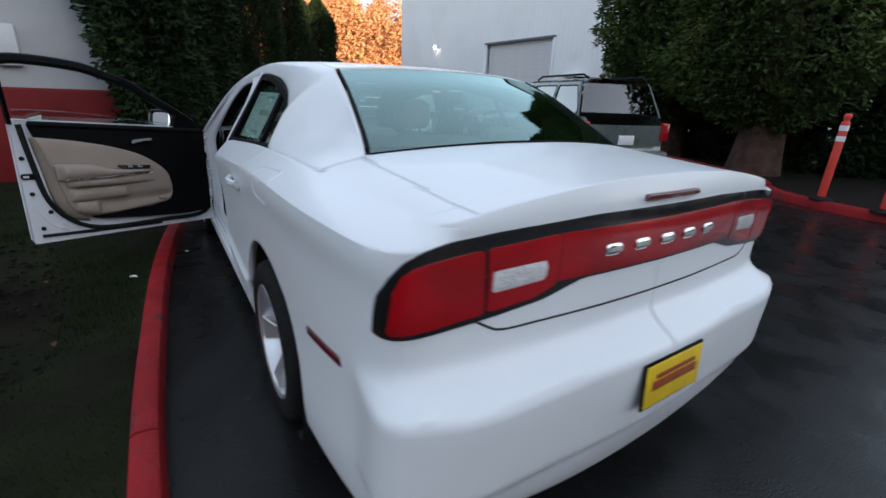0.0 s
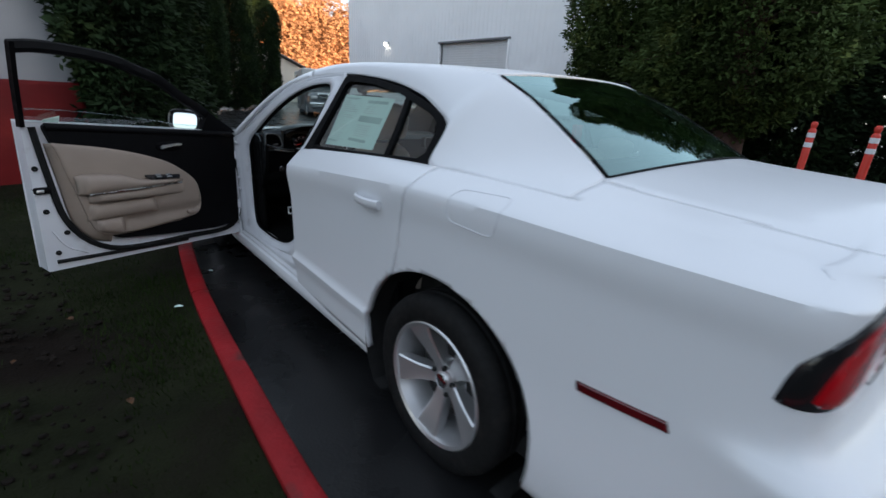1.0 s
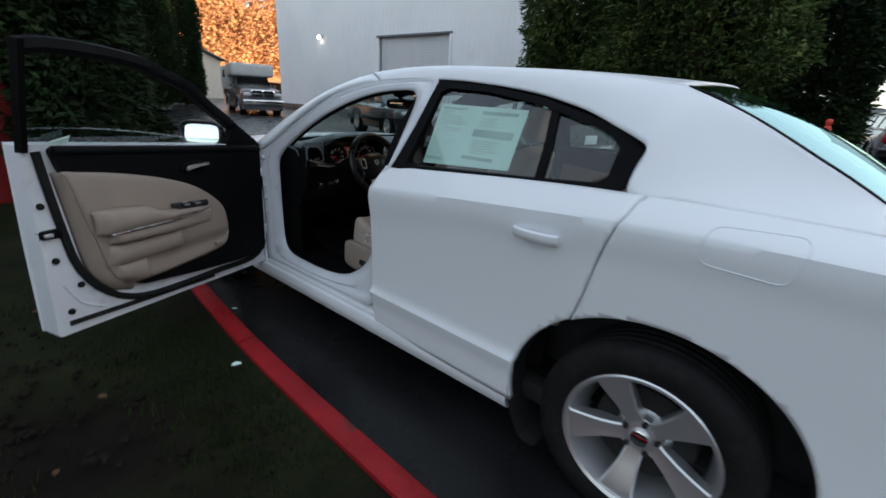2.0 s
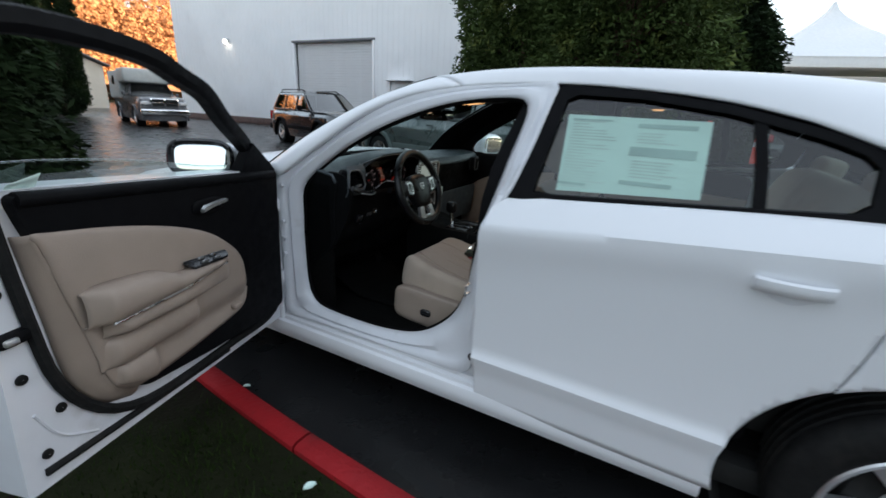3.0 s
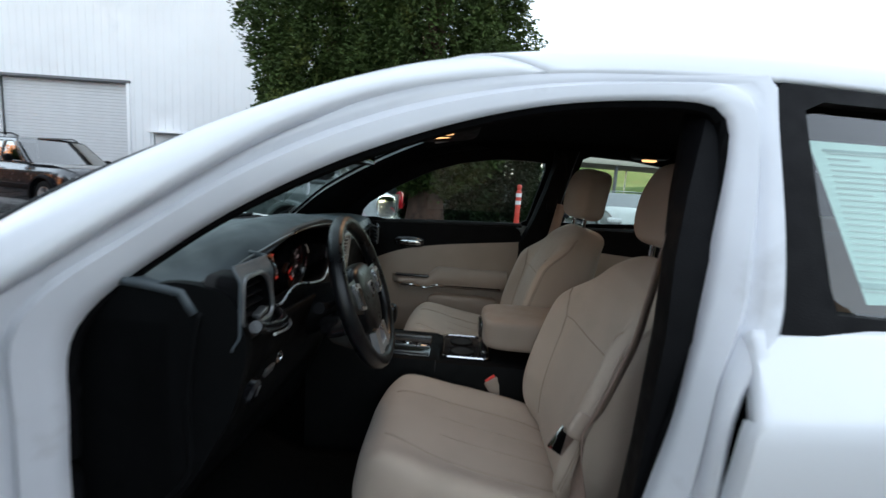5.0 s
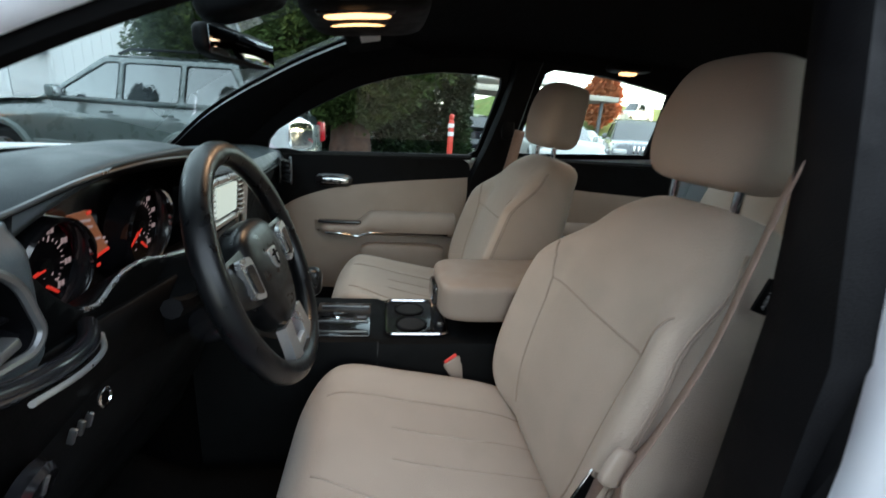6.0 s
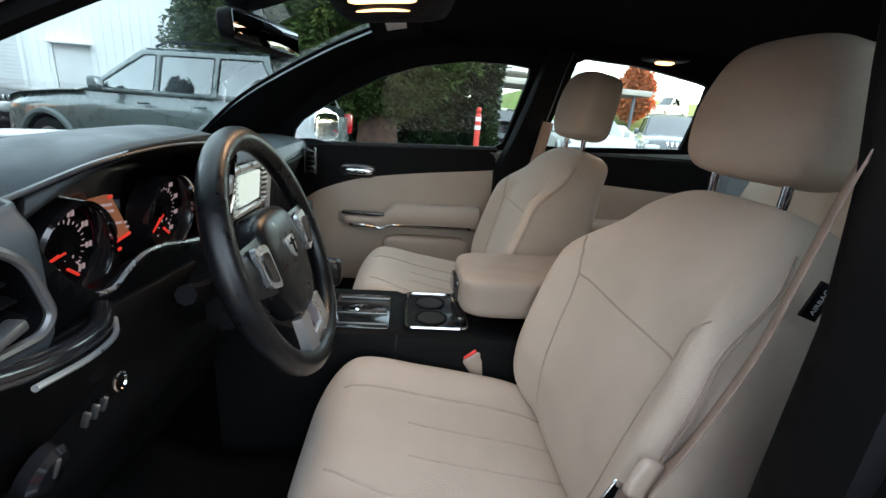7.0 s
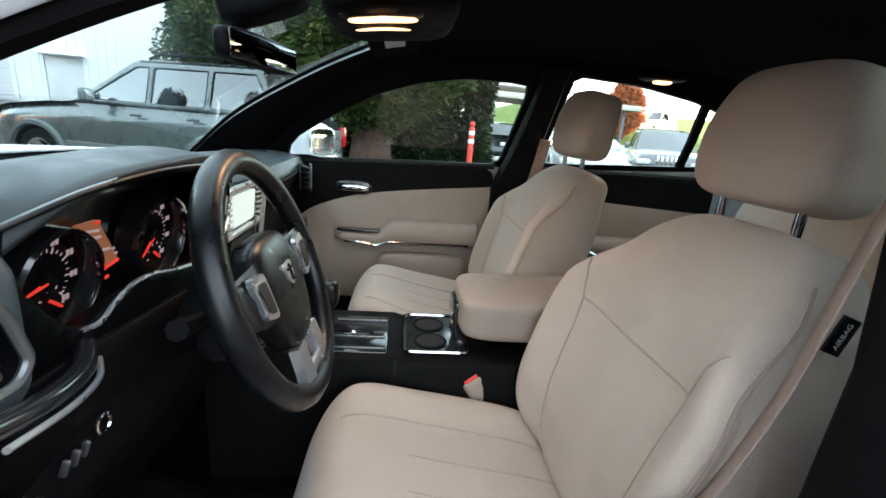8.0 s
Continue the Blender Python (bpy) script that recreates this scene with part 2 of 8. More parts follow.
def curve3(points, closed=False):
    """A Catmull-Rom curve through points, by chord length from 0 to 1."""
    p = [Vector(q) for q in points]
    if closed:
        p.append(p[0].copy())
    s = [0.0]
    for q0, q1 in zip(p, p[1:]):
        s.append(s[-1] + max((q1 - q0).length, 1e-6))
    s = [v / s[-1] for v in s]
    n = len(p)
    def f(t):
        t = min(max(t, 0.0), 1.0)
        i = 0
        while i < n - 2 and t > s[i + 1]:
            i += 1
        h = s[i + 1] - s[i]
        u = (t - s[i]) / h
        def slope(k):
            if closed and k in (0, n - 1):
                return (p[1] - p[n - 2]) / (s[1] + 1 - s[n - 2])
            if k == 0:
                return (p[1] - p[0]) / (s[1] - s[0])
            if k == n - 1:
                return (p[-1] - p[-2]) / (s[-1] - s[-2])
            return (p[k + 1] - p[k - 1]) / (s[k + 1] - s[k - 1])
        m0, m1 = slope(i) * h, slope(i + 1) * h
        return p[i] * (1 + 2 * u) * (1 - u) ** 2 + m0 * u * (1 - u) ** 2 + p[i + 1] * u * u * (3 - 2 * u) + m1 * u * u * (u - 1)
    return f


def sheet(f, u0, u1, v0, v1, nu, nv, clips=(), bm=None):
    """A grid surface f(u, v), trimmed where a clip(point) is negative."""
    bm = bm or bmesh.new()
    grid = [[Vector(f(u0 + (u1 - u0) * i / nu, v0 + (v1 - v0) * j / nv)) for j in range(nv + 1)] for i in range(nu + 1)]
    for i in range(nu):
        for j in range(nv):
            poly = [grid[i][j], grid[i + 1][j], grid[i + 1][j + 1], grid[i][j + 1]]
            for c in clips:
                out = []
                vals = [c(q) for q in poly]
                for k in range(len(poly)):
                    a, b, va, vb = poly[k], poly[(k + 1) % len(poly)], vals[k], vals[(k + 1) % len(poly)]
                    if va >= 0:
                        out.append(a)
                    if va * vb < 0:
                        out.append(a.lerp(b, va / (va - vb)))
                poly = out
                if len(poly) < 3:
                    break
            if len(poly) < 3:
                continue
            vs = [bm.verts.new(q) for q in poly]
            bm.faces.new(vs)
    bmesh.ops.remove_doubles(bm, verts=bm.verts, dist=0.0002)
    bmesh.ops.dissolve_degenerate(bm, edges=bm.edges, dist=0.0001)
    return bm


def loft(rings, close=True, caps=True, bm=None):
    bm = bm or bmesh.new()
    vs = [[bm.verts.new(q) for q in r] for r in rings]
    n = len(rings[0])
    for a, b in zip(vs, vs[1:]):
        for i in range(n if close else n - 1):
            k = (i + 1) % n
            bm.faces.new((a[i], a[k], b[k], b[i]))
    if caps and close:
        bm.faces.new(vs[0][::-1])
        bm.faces.new(vs[-1])
    return bm


def tube(points, r, n=8, closed=False, steps=0, flat=1.0, up=(0, 0, 1), bm=None, caps=True):
    """A round or flattened bar along points (smoothed where steps are given)."""
    if steps:
        c = curve3(points, closed)
        pts = [c(i / steps) for i in range(steps if closed else steps + 1)]
    else:
        pts = [Vector(q) for q in points]
    rings, m = [], len(pts)
    for i, q in enumerate(pts):
        a = pts[(i - 1) % m] if (closed or i) else q
        b = pts[(i + 1) % m] if (closed or i < m - 1) else q
        d = (b - a).normalized()
        side = d.cross(Vector(up))
        if side.length < 1e-4:
            side = d.cross(Vector((1, 0, 0)))
        side.normalize()
        top = side.cross(d).normalized()
        rr = r(i / max(1, m - 1)) if callable(r) else r
        rings.append([q + side * (math.cos(2 * math.pi * k / n) * rr) + top * (math.sin(2 * math.pi * k / n) * rr * flat) for k in range(n)])
    if closed:
        rings.append(rings[0])
        return loft(rings, True, False, bm)
    return loft(rings, True, caps, bm)


def rbox(sx, sy, sz, r=0.01, seg=2, at=None, bm=None):
    """A box of that size about its middle with rounded edges."""
    b = bmesh.new()
    bmesh.ops.create_cube(b, size=1.0)
    for v in b.verts:
        v.co = Vector((v.co.x * sx, v.co.y * sy, v.co.z * sz))
    r = min(r, sx * 0.49, sy * 0.49, sz * 0.49)
    if r > 0:
        bmesh.ops.bevel(b, geom=list(b.edges), offset=r, segments=seg, profile=0.5, affect="EDGES")
    if at is not None:
        bmesh.ops.transform(b, matrix=at, verts=b.verts)
    return merge(bm, b) if bm else b


def merge(bm, other):
    me = bpy.data.meshes.new("tmp")
    other.to_mesh(me)
    other.free()
    bm.from_mesh(me)
    bpy.data.meshes.remove(me)
    return bm


def soft(sx, sy, sz, e=0.35, n=14, shape=None, at=None):
    """A padded cushion: a superellipsoid of that full size, with an optional shaping of each point."""
    b = bmesh.new()
    bmesh.ops.create_cube(b, size=2.0)
    bmesh.ops.subdivide_edges(b, edges=list(b.edges), cuts=n, use_grid_fill=True)
    for v in b.verts:
        x, y, z = v.co
        l = (abs(x) ** (2 / e) + abs(y) ** (2 / e) + abs(z) ** (2 / e)) ** (e / 2)
        q = Vector((x / l * sx / 2, y / l * sy / 2, z / l * sz / 2))
        v.co = shape(q) if shape else q
    if at is not None:
        bmesh.ops.transform(b, matrix=at, verts=b.verts)
    return b


def lathe(profile, n=32, axis="x", at=None):
    """Turns a profile of (radius, height) about an axis."""
    rings = []
    for r, h in profile:
        ring = []
        for k in range(n):
            c, s = math.cos(2 * math.pi * k / n) * r, math.sin(2 * math.pi * k / n) * r
            ring.append({"x": (h, c, s), "y": (c, h, s), "z": (c, s, h)}[axis])
        rings.append(ring)
    b = loft(rings, True, False)
    if at is not None:
        bmesh.ops.transform(b, matrix=at, verts=b.verts)
    return b


def slab(outline, depth, f, bevel=0.0, n=1):
    """A plate: a closed 2D outline (u, v), given depth, each point laid into space by f(u, v, d)."""
    b = bmesh.new()
    front = [b.verts.new(f(u, v, 0.0)) for u, v in outline]
    back = [b.verts.new(f(u, v, depth)) for u, v in outline]
    b.faces.new(front)
    b.faces.new(back[::-1])
    m = len(outline)
    for i in range(m):
        k = (i + 1) % m
        b.faces.new((front[i], back[i], back[k], front[k]))
    if bevel:
        bmesh.ops.bevel(b, geom=[ed for ed in b.edges if abs(ed.calc_face_angle(0)) > 0.8], offset=bevel, segments=2, profile=0.5, affect="EDGES")
    bmesh.ops.triangulate(b, faces=[q for q in b.faces if len(q.verts) > 4])
    return b


def round_outline(pts, r, seg=5):
    """Rounds the corners of a closed 2D polygon."""
    out, n = [], len(pts)
    for i in range(n):
        p0, p1, p2 = Vector(pts[i - 1]), Vector(pts[i]), Vector(pts[(i + 1) % n])
        rr = min(r, (p0 - p1).length * 0.45, (p2 - p1).length * 0.45)
        a, b = p1 + (p0 - p1).normalized() * rr, p1 + (p2 - p1).normalized() * rr
        for k in range(seg + 1):
            t = k / seg
            out.append(tuple(a * (1 - t) ** 2 + p1 * 2 * t * (1 - t) + b * t * t))
    return out


def smooth_loop(pts, n=60):
    c = curve3([(p[0], p[1], 0) for p in pts], True)
    return [tuple(c(i / n)[:2]) for i in range(n)]


def mirror_x(bm):
    b = bm.copy()
    for v in b.verts:
        v.co.x = -v.co.x
    bmesh.ops.reverse_faces(b, faces=b.faces)
    return b


def step(a, b, x):
    t = min(max((x - a) / (b - a), 0.0), 1.0)
    return t * t * (3 - 2 * t)

# ---- ground, kerbs and lawn ----
def flat(name, pts, z, material, label, category="ground", n=1):
    b = bmesh.new()
    b.faces.new([b.verts.new((x, y, z)) for x, y in pts])
    return tagged(part(name, b, material), label, category, kind="structure")


flat("ground", [(-900, -900), (900, -900), (900, 900), (-900, 900)], -0.03, GRASS_SOIL, "dull brown and green earth reaching the horizon")
flat("pavement", [(-6, -70), (60, -70), (60, 75), (-6, 75)], 0.0, ASPHALT, "dark damp asphalt of the parking lot", "pavement")

kerb_x = pw([-40, -8, 0, 0.9, 1.65, 2.6, 4, 7, 11.3, 18, 25, 30, 34], [-0.9, -1.30, -1.352, -1.322, -1.280, -1.180, -0.935, -0.27, 0.62, 2.45, 4.5, 6.2, 8.0])
# lawn sheet, uneven, behind the kerb
def lawn_point(u, v):
    y = -40 + 74 * (u ** 1.0)
    x = kerb_x(y) - 0.105 - (v ** 2.2) * (kerb_x(y) + 45)
    d = min(1.0, v * 14)
    z = 0.095 + d * (0.035 * noise.noise((x * 0.8, y * 0.8, 0)) + 0.012 * noise.noise((x * 4, y * 4, 3)))
    rut = math.exp(-((x + 2.05 + 0.12 * (y - 1.5)) / 0.17) ** 2) * step(0.2, 0.9, y) * (1 - step(2.6, 3.4, y))
    return (x, y, z - 0.05 * rut)
tagged(part("lawn", sheet(lawn_point, 0, 1, 0, 1, 260, 60), GRASS_SOIL), "short patchy winter lawn with a muddy rut", "lawn", kind="structure")

rng = random.Random(5)
b = bmesh.new()
def blade(bm, x, y, z, h, r):
    a = r.uniform(0, math.tau)
    w = r.uniform(0.002, 0.004)
    dx, dy = math.cos(a), math.sin(a)
    tip = (x + r.uniform(-0.5, 0.5) * h, y + r.uniform(-0.5, 0.5) * h, z + h)
    bm.append(((x - dx * w, y - dy * w, z), (x + dx * w, y + dy * w, z), tip))
tri = []
while len(tri) < 60000:
    y = rng.uniform(-2.2, 6.0)
    x = kerb_x(y) - 0.12 - abs(rng.gauss(0, 1.0)) * 1.5
    patch = noise.noise((x * 1.3, y * 1.3, 7)) + 0.5 * noise.noise((x * 4, y * 4, 9))
    rut = math.exp(-((x + 2.05 + 0.12 * (y - 1.5)) / 0.22) ** 2) * step(0.2, 0.9, y) * (1 - step(2.6, 3.4, y))
    if patch < rng.uniform(-0.6, 0.3) or rut > rng.uniform(0.1, 0.7):
        continue
    blade(tri, x, y, 0.085, rng.uniform(0.012, 0.045), rng)
me = bpy.data.meshes.new("grass")
me.from_pydata([p for t3 in tri for p in t3], [], [(3 * i, 3 * i + 1, 3 * i + 2) for i in range(len(tri))])
me.materials.append(GRASS)
tagged(new("grass", me), "thin short green grass blades on the lawn", "grass", kind="stuff")

# clods of mud in the rut
b = bmesh.new()
for i in range(260):
    y = rng.uniform(0.6, 3.0)
    x = -2.05 - 0.12 * (y - 1.5) + rng.gauss(0, 0.15)
    s = rng.uniform(0.005, 0.022)
    q = bmesh.ops.create_icosphere(b, subdivisions=1, radius=s, matrix=pose(x, y, 0.09, rng.uniform(0, 90), rng.uniform(0, 90), 0))
    for v in q["verts"]:
        v.co.z = 0.085 + (v.co.z - 0.09) * 0.6 + 0.006 * rng.random()
tagged(part("mud", b, MUD), "dark wet mud clods in the lawn's rut", "mud", kind="stuff")

# kerb stones, red paint worn through to concrete
kerb = thing("kerb", "red painted concrete kerb edging the lawn, paint worn at the joints", "kerb", kind="structure")
def kerb_stone(y0, y1, material, fx=kerb_x, w=0.105, h=0.125, parent=kerb, flip=False):
    rings = []
    n = max(2, int((y1 - y0) / 0.18))
    for i in range(n + 1):
        y = y0 + (y1 - y0) * i / n
        x = fx(y)
        k = 0.004 * noise.noise((x * 5, y * 5, 1))
        s = -1 if not flip else 1
        prof = [(0, -0.02), (0.002, h - 0.03), (0.012, h - 0.008), (0.03, h + k), (w - 0.02, h + k), (w - 0.004, h - 0.012), (w, h - 0.04), (w, -0.02)]
        rings.append([(x + s * px, y, pz) for px, pz in prof])
    return part("kerb_stone", loft(rings), material, parent)
edges = [-9.0, -7.1, -5.3, -3.6, -1.85, -0.02, 1.82, 3.6, 5.4, 7.3, 9.1, 11, 13, 15.2, 17.5, 20, 22.5, 25, 27.5, 30, 32]
for y0, y1 in zip(edges, edges[1:]):
    kerb_stone(y0 + 0.006, y1 - 0.006, KERB_RED)
# a kerb of the planted island on the far side of the lot
isl = curve3([(7.6, -14, 0), (6.9, -3, 0), (6.68, -0.2, 0), (6.85, 0.75, 0), (7.3, 1.4, 0), (8.25, 1.95, 0), (9.3, 3.4, 0), (10.2, 5.5, 0), (11.0, 8.5, 0)])
far_kerb = thing("kerb", "red painted kerb round the planted island", "kerb", kind="structure")
for i in range(9):
    rings = []
    for k in range(7):
        q = isl((i + 0.02 + 0.96 * k / 6) / 9)
        d = (isl((i + 0.02 + 0.96 * k / 6) / 9 + 0.005) - isl((i + 0.02 + 0.96 * k / 6) / 9 - 0.005)).normalized()
        side = Vector((d.y, -d.x, 0))
        rings.append([q + side * px + Vector((0, 0, pz)) for px, pz in [(0, -0.02), (0, 0.10), (0.015, 0.13), (0.12, 0.13), (0.13, 0.1), (0.13, -0.02)]])
    part("kerb_stone", loft(rings), KERB_RED, far_kerb)
b = bmesh.new()
pts = [isl(i / 40) + Vector((0.1, 0, 0.09)) for i in range(41)]
b.faces.new([b.verts.new(p) for p in pts] + [b.verts.new((17, 12, 0.09)), b.verts.new((17, -14, 0.09))])
tagged(part("planting_bed", b, MUD), "bare brown bark mulch bed under the cedars", "planting bed", kind="structure")

# litter and leaves
def leaf(x, y, z, s, turn, material=LEAF_DRY, name="fallen_leaf", label="curled brown fallen leaf on the lawn", category="leaf"):
    b = sheet(lambda u, v: ((u - 0.5) * s * math.sin(math.pi * max(0.06, v)) ** 0.7, (v - 0.5) * s * 1.5, 0.25 * s * (u - 0.5) ** 2 * 4 + 0.1 * s * math.sin(3 * v)), 0, 1, 0, 1, 4, 6)
    return tagged(part(name, b, material, at=pose(x, y, z, 0, 0, turn)), label, category, group="fallen leaves" if name == "fallen_leaf" else "")
for i in range(34):
    y = rng.uniform(-1.5, 4)
    x = kerb_x(y) - rng.uniform(0.15, 2.2)
    leaf(x, y, 0.112, rng.uniform(0.016, 0.036), rng.uniform(0, 360))
leaf(-1.13, 2.40, 0.008, 0.022, 40, PAPER, "paper_scrap", "white scrap of paper on the asphalt", "litter")
leaf(-1.47, 1.63, 0.128, 0.03, 70, PAPER, "paper_scrap", "pale crumpled scrap on the lawn edge", "litter")

# ---- buildings ----
def ribbed_wall(parent, x, y0, y1, z0, z1, pitch=0.3, holes=()):
    """Vertical ribbed metal siding facing -x, with real openings: flat sheet pieces and raised ribs."""
    cuts = sorted({y0, y1} | {h[0] for h in holes} | {h[1] for h in holes})
    def span(y):
        over = [h[3] for h in holes if h[0] < y < h[1]]
        return (over[0] if over else z0), z1
    for ya, yb in zip(cuts, cuts[1:]):
        s0, s1 = span((ya + yb) / 2)
        part("wall", rbox(0.1, yb - ya, s1 - s0, 0.0, 1, pose(x + 0.05, (ya + yb) / 2, (s0 + s1) / 2)), SIDING, parent)
    y = y0 + pitch / 2
    while y < y1:
        s0, s1 = span(y)
        part("rib", rbox(0.016, 0.05, s1 - s0, 0.004, 1, pose(x - 0.005, y, (s0 + s1) / 2)), SIDING, parent)
        y += pitch


BX = 15.5
hall = thing("warehouse", "large white warehouse of ribbed metal siding with a roller door", "building")
ribbed_wall(hall, BX, 4.4, 30.4, 0.35, 9.0, holes=[(14.7, 19.85, 0.0, 4.25), (12.5, 13.7, 0.0, 2.46)])
part("wall", rbox(16, 0.1, 9.0, 0.0, at=pose(BX + 8.06, 30.45, 4.5)), SIDING, hall)
part("wall", rbox(16, 0.1, 9.0, 0.0, at=pose(BX + 8.06, 4.33, 4.5)), SIDING, hall)
part("wall", rbox(0.1, 26, 9.0, 0.0, at=pose(BX + 16.1, 17.4, 4.5)), SIDING, hall)
part("roof", rbox(16.6, 26.8, 0.25, 0.02, at=pose(BX + 8, 17.4, 9.14)), ROOF_GREY, hall)
for y0, y1 in ((4.4, 12.5), (13.7, 14.7), (19.85, 30.4)):
    part("plinth", rbox(0.16, y1 - y0, 0.36, 0.01, at=pose(BX + 0.04, (y0 + y1) / 2, 0.18)), KERB_BARE, hall, "stained concrete plinth")
roller = part("roller_door", rbox(0.06, 5.1, 0.1, 0.01, at=pose(BX + 0.16, 17.27, 0.06)), SHUTTER, hall, "closed pale slatted roller door")
slat = rbox(0.03, 5.1, 0.118, 0.012, 1)
finish(slat)
slat_mesh = bpy.data.meshes.new("slat")
slat.to_mesh(slat_mesh)
slat.free()
slat_mesh.materials.append(SHUTTER)
for i in range(34):
    o = new("slat", slat_mesh)
    o.parent, o.location = roller, (BX + 0.16, 17.27, 0.17 + 0.122 * i)
for y in (14.64, 19.9):
    part("door_frame", rbox(0.12, 0.12, 4.3, 0.01, at=pose(BX - 0.02, y, 2.15)), SIDING, hall)
part("lintel", rbox(0.14, 5.4, 0.1, 0.01, at=pose(BX - 0.03, 17.27, 4.3)), ROOF_GREY, hall)
side_door = part("door", rbox(0.05, 1.16, 2.42, 0.01, at=pose(BX + 0.05, 13.1, 1.24)), SHUTTER, hall, "plain white steel side door")
part("canopy", rbox(0.35, 1.35, 0.06, 0.01, at=pose(BX - 0.12, 13.1, 2.5)), SIDING, hall)
part("door_handle", rbox(0.06, 0.03, 0.14, 0.008, at=pose(BX - 0.0, 12.65, 1.05)), SATIN, side_door)
wl = part("wall_lamp", rbox(0.2, 0.34, 0.24, 0.05, at=pose(BX - 0.12, 25.2, 4.5)), SATIN, hall)
part("lamp_glass", soft(0.16, 0.30, 0.20, 0.7, 6, at=pose(BX - 0.2, 25.2, 4.44)), WALL_LAMP, wl)

house = thing("painted_building", "white rendered building with a red painted base", "building")
part("wall", rbox(12, 10, 4.1, 0.06, 3, at=pose(-7.55, 10.95, 3.2)), STUCCO, house)
part("base_band", rbox(12.06, 10.06, 1.3, 0.05, 3, at=pose(-7.55, 10.95, 0.6)), RED_WALL, house, "red painted lower wall")
part("roof", rbox(12.6, 10.6, 0.25, 0.03, at=pose(-7.55, 10.95, 5.36)), ROOF_GREY, house)
mb = part("meter_box", rbox(0.26, 0.1, 0.46, 0.015, at=pose(-2.56, 5.90, 1.72)), SHUTTER, house)
part("conduit", tube([(-2.56, 5.92, 1.95), (-2.56, 5.92, 5.2)], 0.02), SHUTTER, mb)

garage = thing("garage", "cream gabled garage with a dark open bay", "building", at=pose(14.2, 47, 0, 0, 0, 10))
b = slab([(-5, 0), (-5, 3.6), (0, 5.4), (5, 3.6), (5, 0), (2.5, 0), (2.5, 2.7), (-2.5, 2.7), (-2.5, 0)], 0.25, lambda u, v, d: (u, d, v))
part("front_wall", b, CREAM, garage)
for sx in (-4.9, 4.9):
    part("side_wall", rbox(0.2, 9, 3.6, 0, at=pose(sx, 4.7, 1.8)), CREAM, garage)
part("back_wall", rbox(9.8, 0.2, 3.6, 0, at=pose(0, 9.2, 1.8)), DARK, garage)
for s in (-1, 1):
    part("roof_slope", rbox(5.9, 10.2, 0.12, 0.01, at=pose(s * 2.65, 4.6, 4.6, 0, s * 19.5, 0)), ROOF_GREY, garage)
part("parked_shelf", rbox(2.2, 0.5, 1.4, 0.05, at=pose(-0.5, 8.4, 0.9)), ROOF_GREY, garage)

# hillside
def hill_point(u, v):
    x = -260 + 620 * u
    y = 95 + 150 * v
    h = 3 + 36 * step(0.0, 1.0, v) * (0.75 + 0.25 * math.cos((x - 40) / 150)) + 3.5 * noise.noise((x / 22, y / 22, 0)) + 1.6 * noise.noise((x / 6, y / 6, 4))
    return (x, y, max(-2, h))
tagged(part("hillside", sheet(hill_point, 0, 1, 0, 1, 150, 50), AUTUMN), "steep hillside of bare orange autumn woods in evening sun", "hillside", kind="structure")

# ---- trees ----
def sprays(r, place, n, size, per=7, droop=0.35, wide=0.17):
    """n clumps of narrow leafy blades; place(r) gives a point and the outward way."""
    got = [place(r) for _ in range(n)]
    c = np.repeat(np.array([g[0] for g in got], float), per, 0)
    way = np.repeat(np.array([g[1] for g in got], float), per, 0)
    g = np.random.default_rng(r.randrange(10 ** 6))
    m = len(c)
    unit = lambda q: q / np.maximum(np.linalg.norm(q, axis=1, keepdims=True), 1e-9)
    d = unit(unit(way) + g.normal(size=(m, 3)) * (0.6, 0.6, 0.5) - (0, 0, droop))
    s = size * g.uniform(0.5, 1.3, (m, 1))
    side = unit(np.cross(d, g.normal(size=(m, 3)))) * s * wide
    o = c + g.normal(size=(m, 3)) * 0.3 * size
    v = np.stack([o - side * 0.4, o + d * s * 0.55 + side, o + d * s, o + d * s * 0.5 - side], 1).reshape(-1, 3)
    me = bpy.data.meshes.new("crown")
    me.from_pydata(v.tolist(), [], np.arange(4 * m).reshape(-1, 4).tolist())
    return me


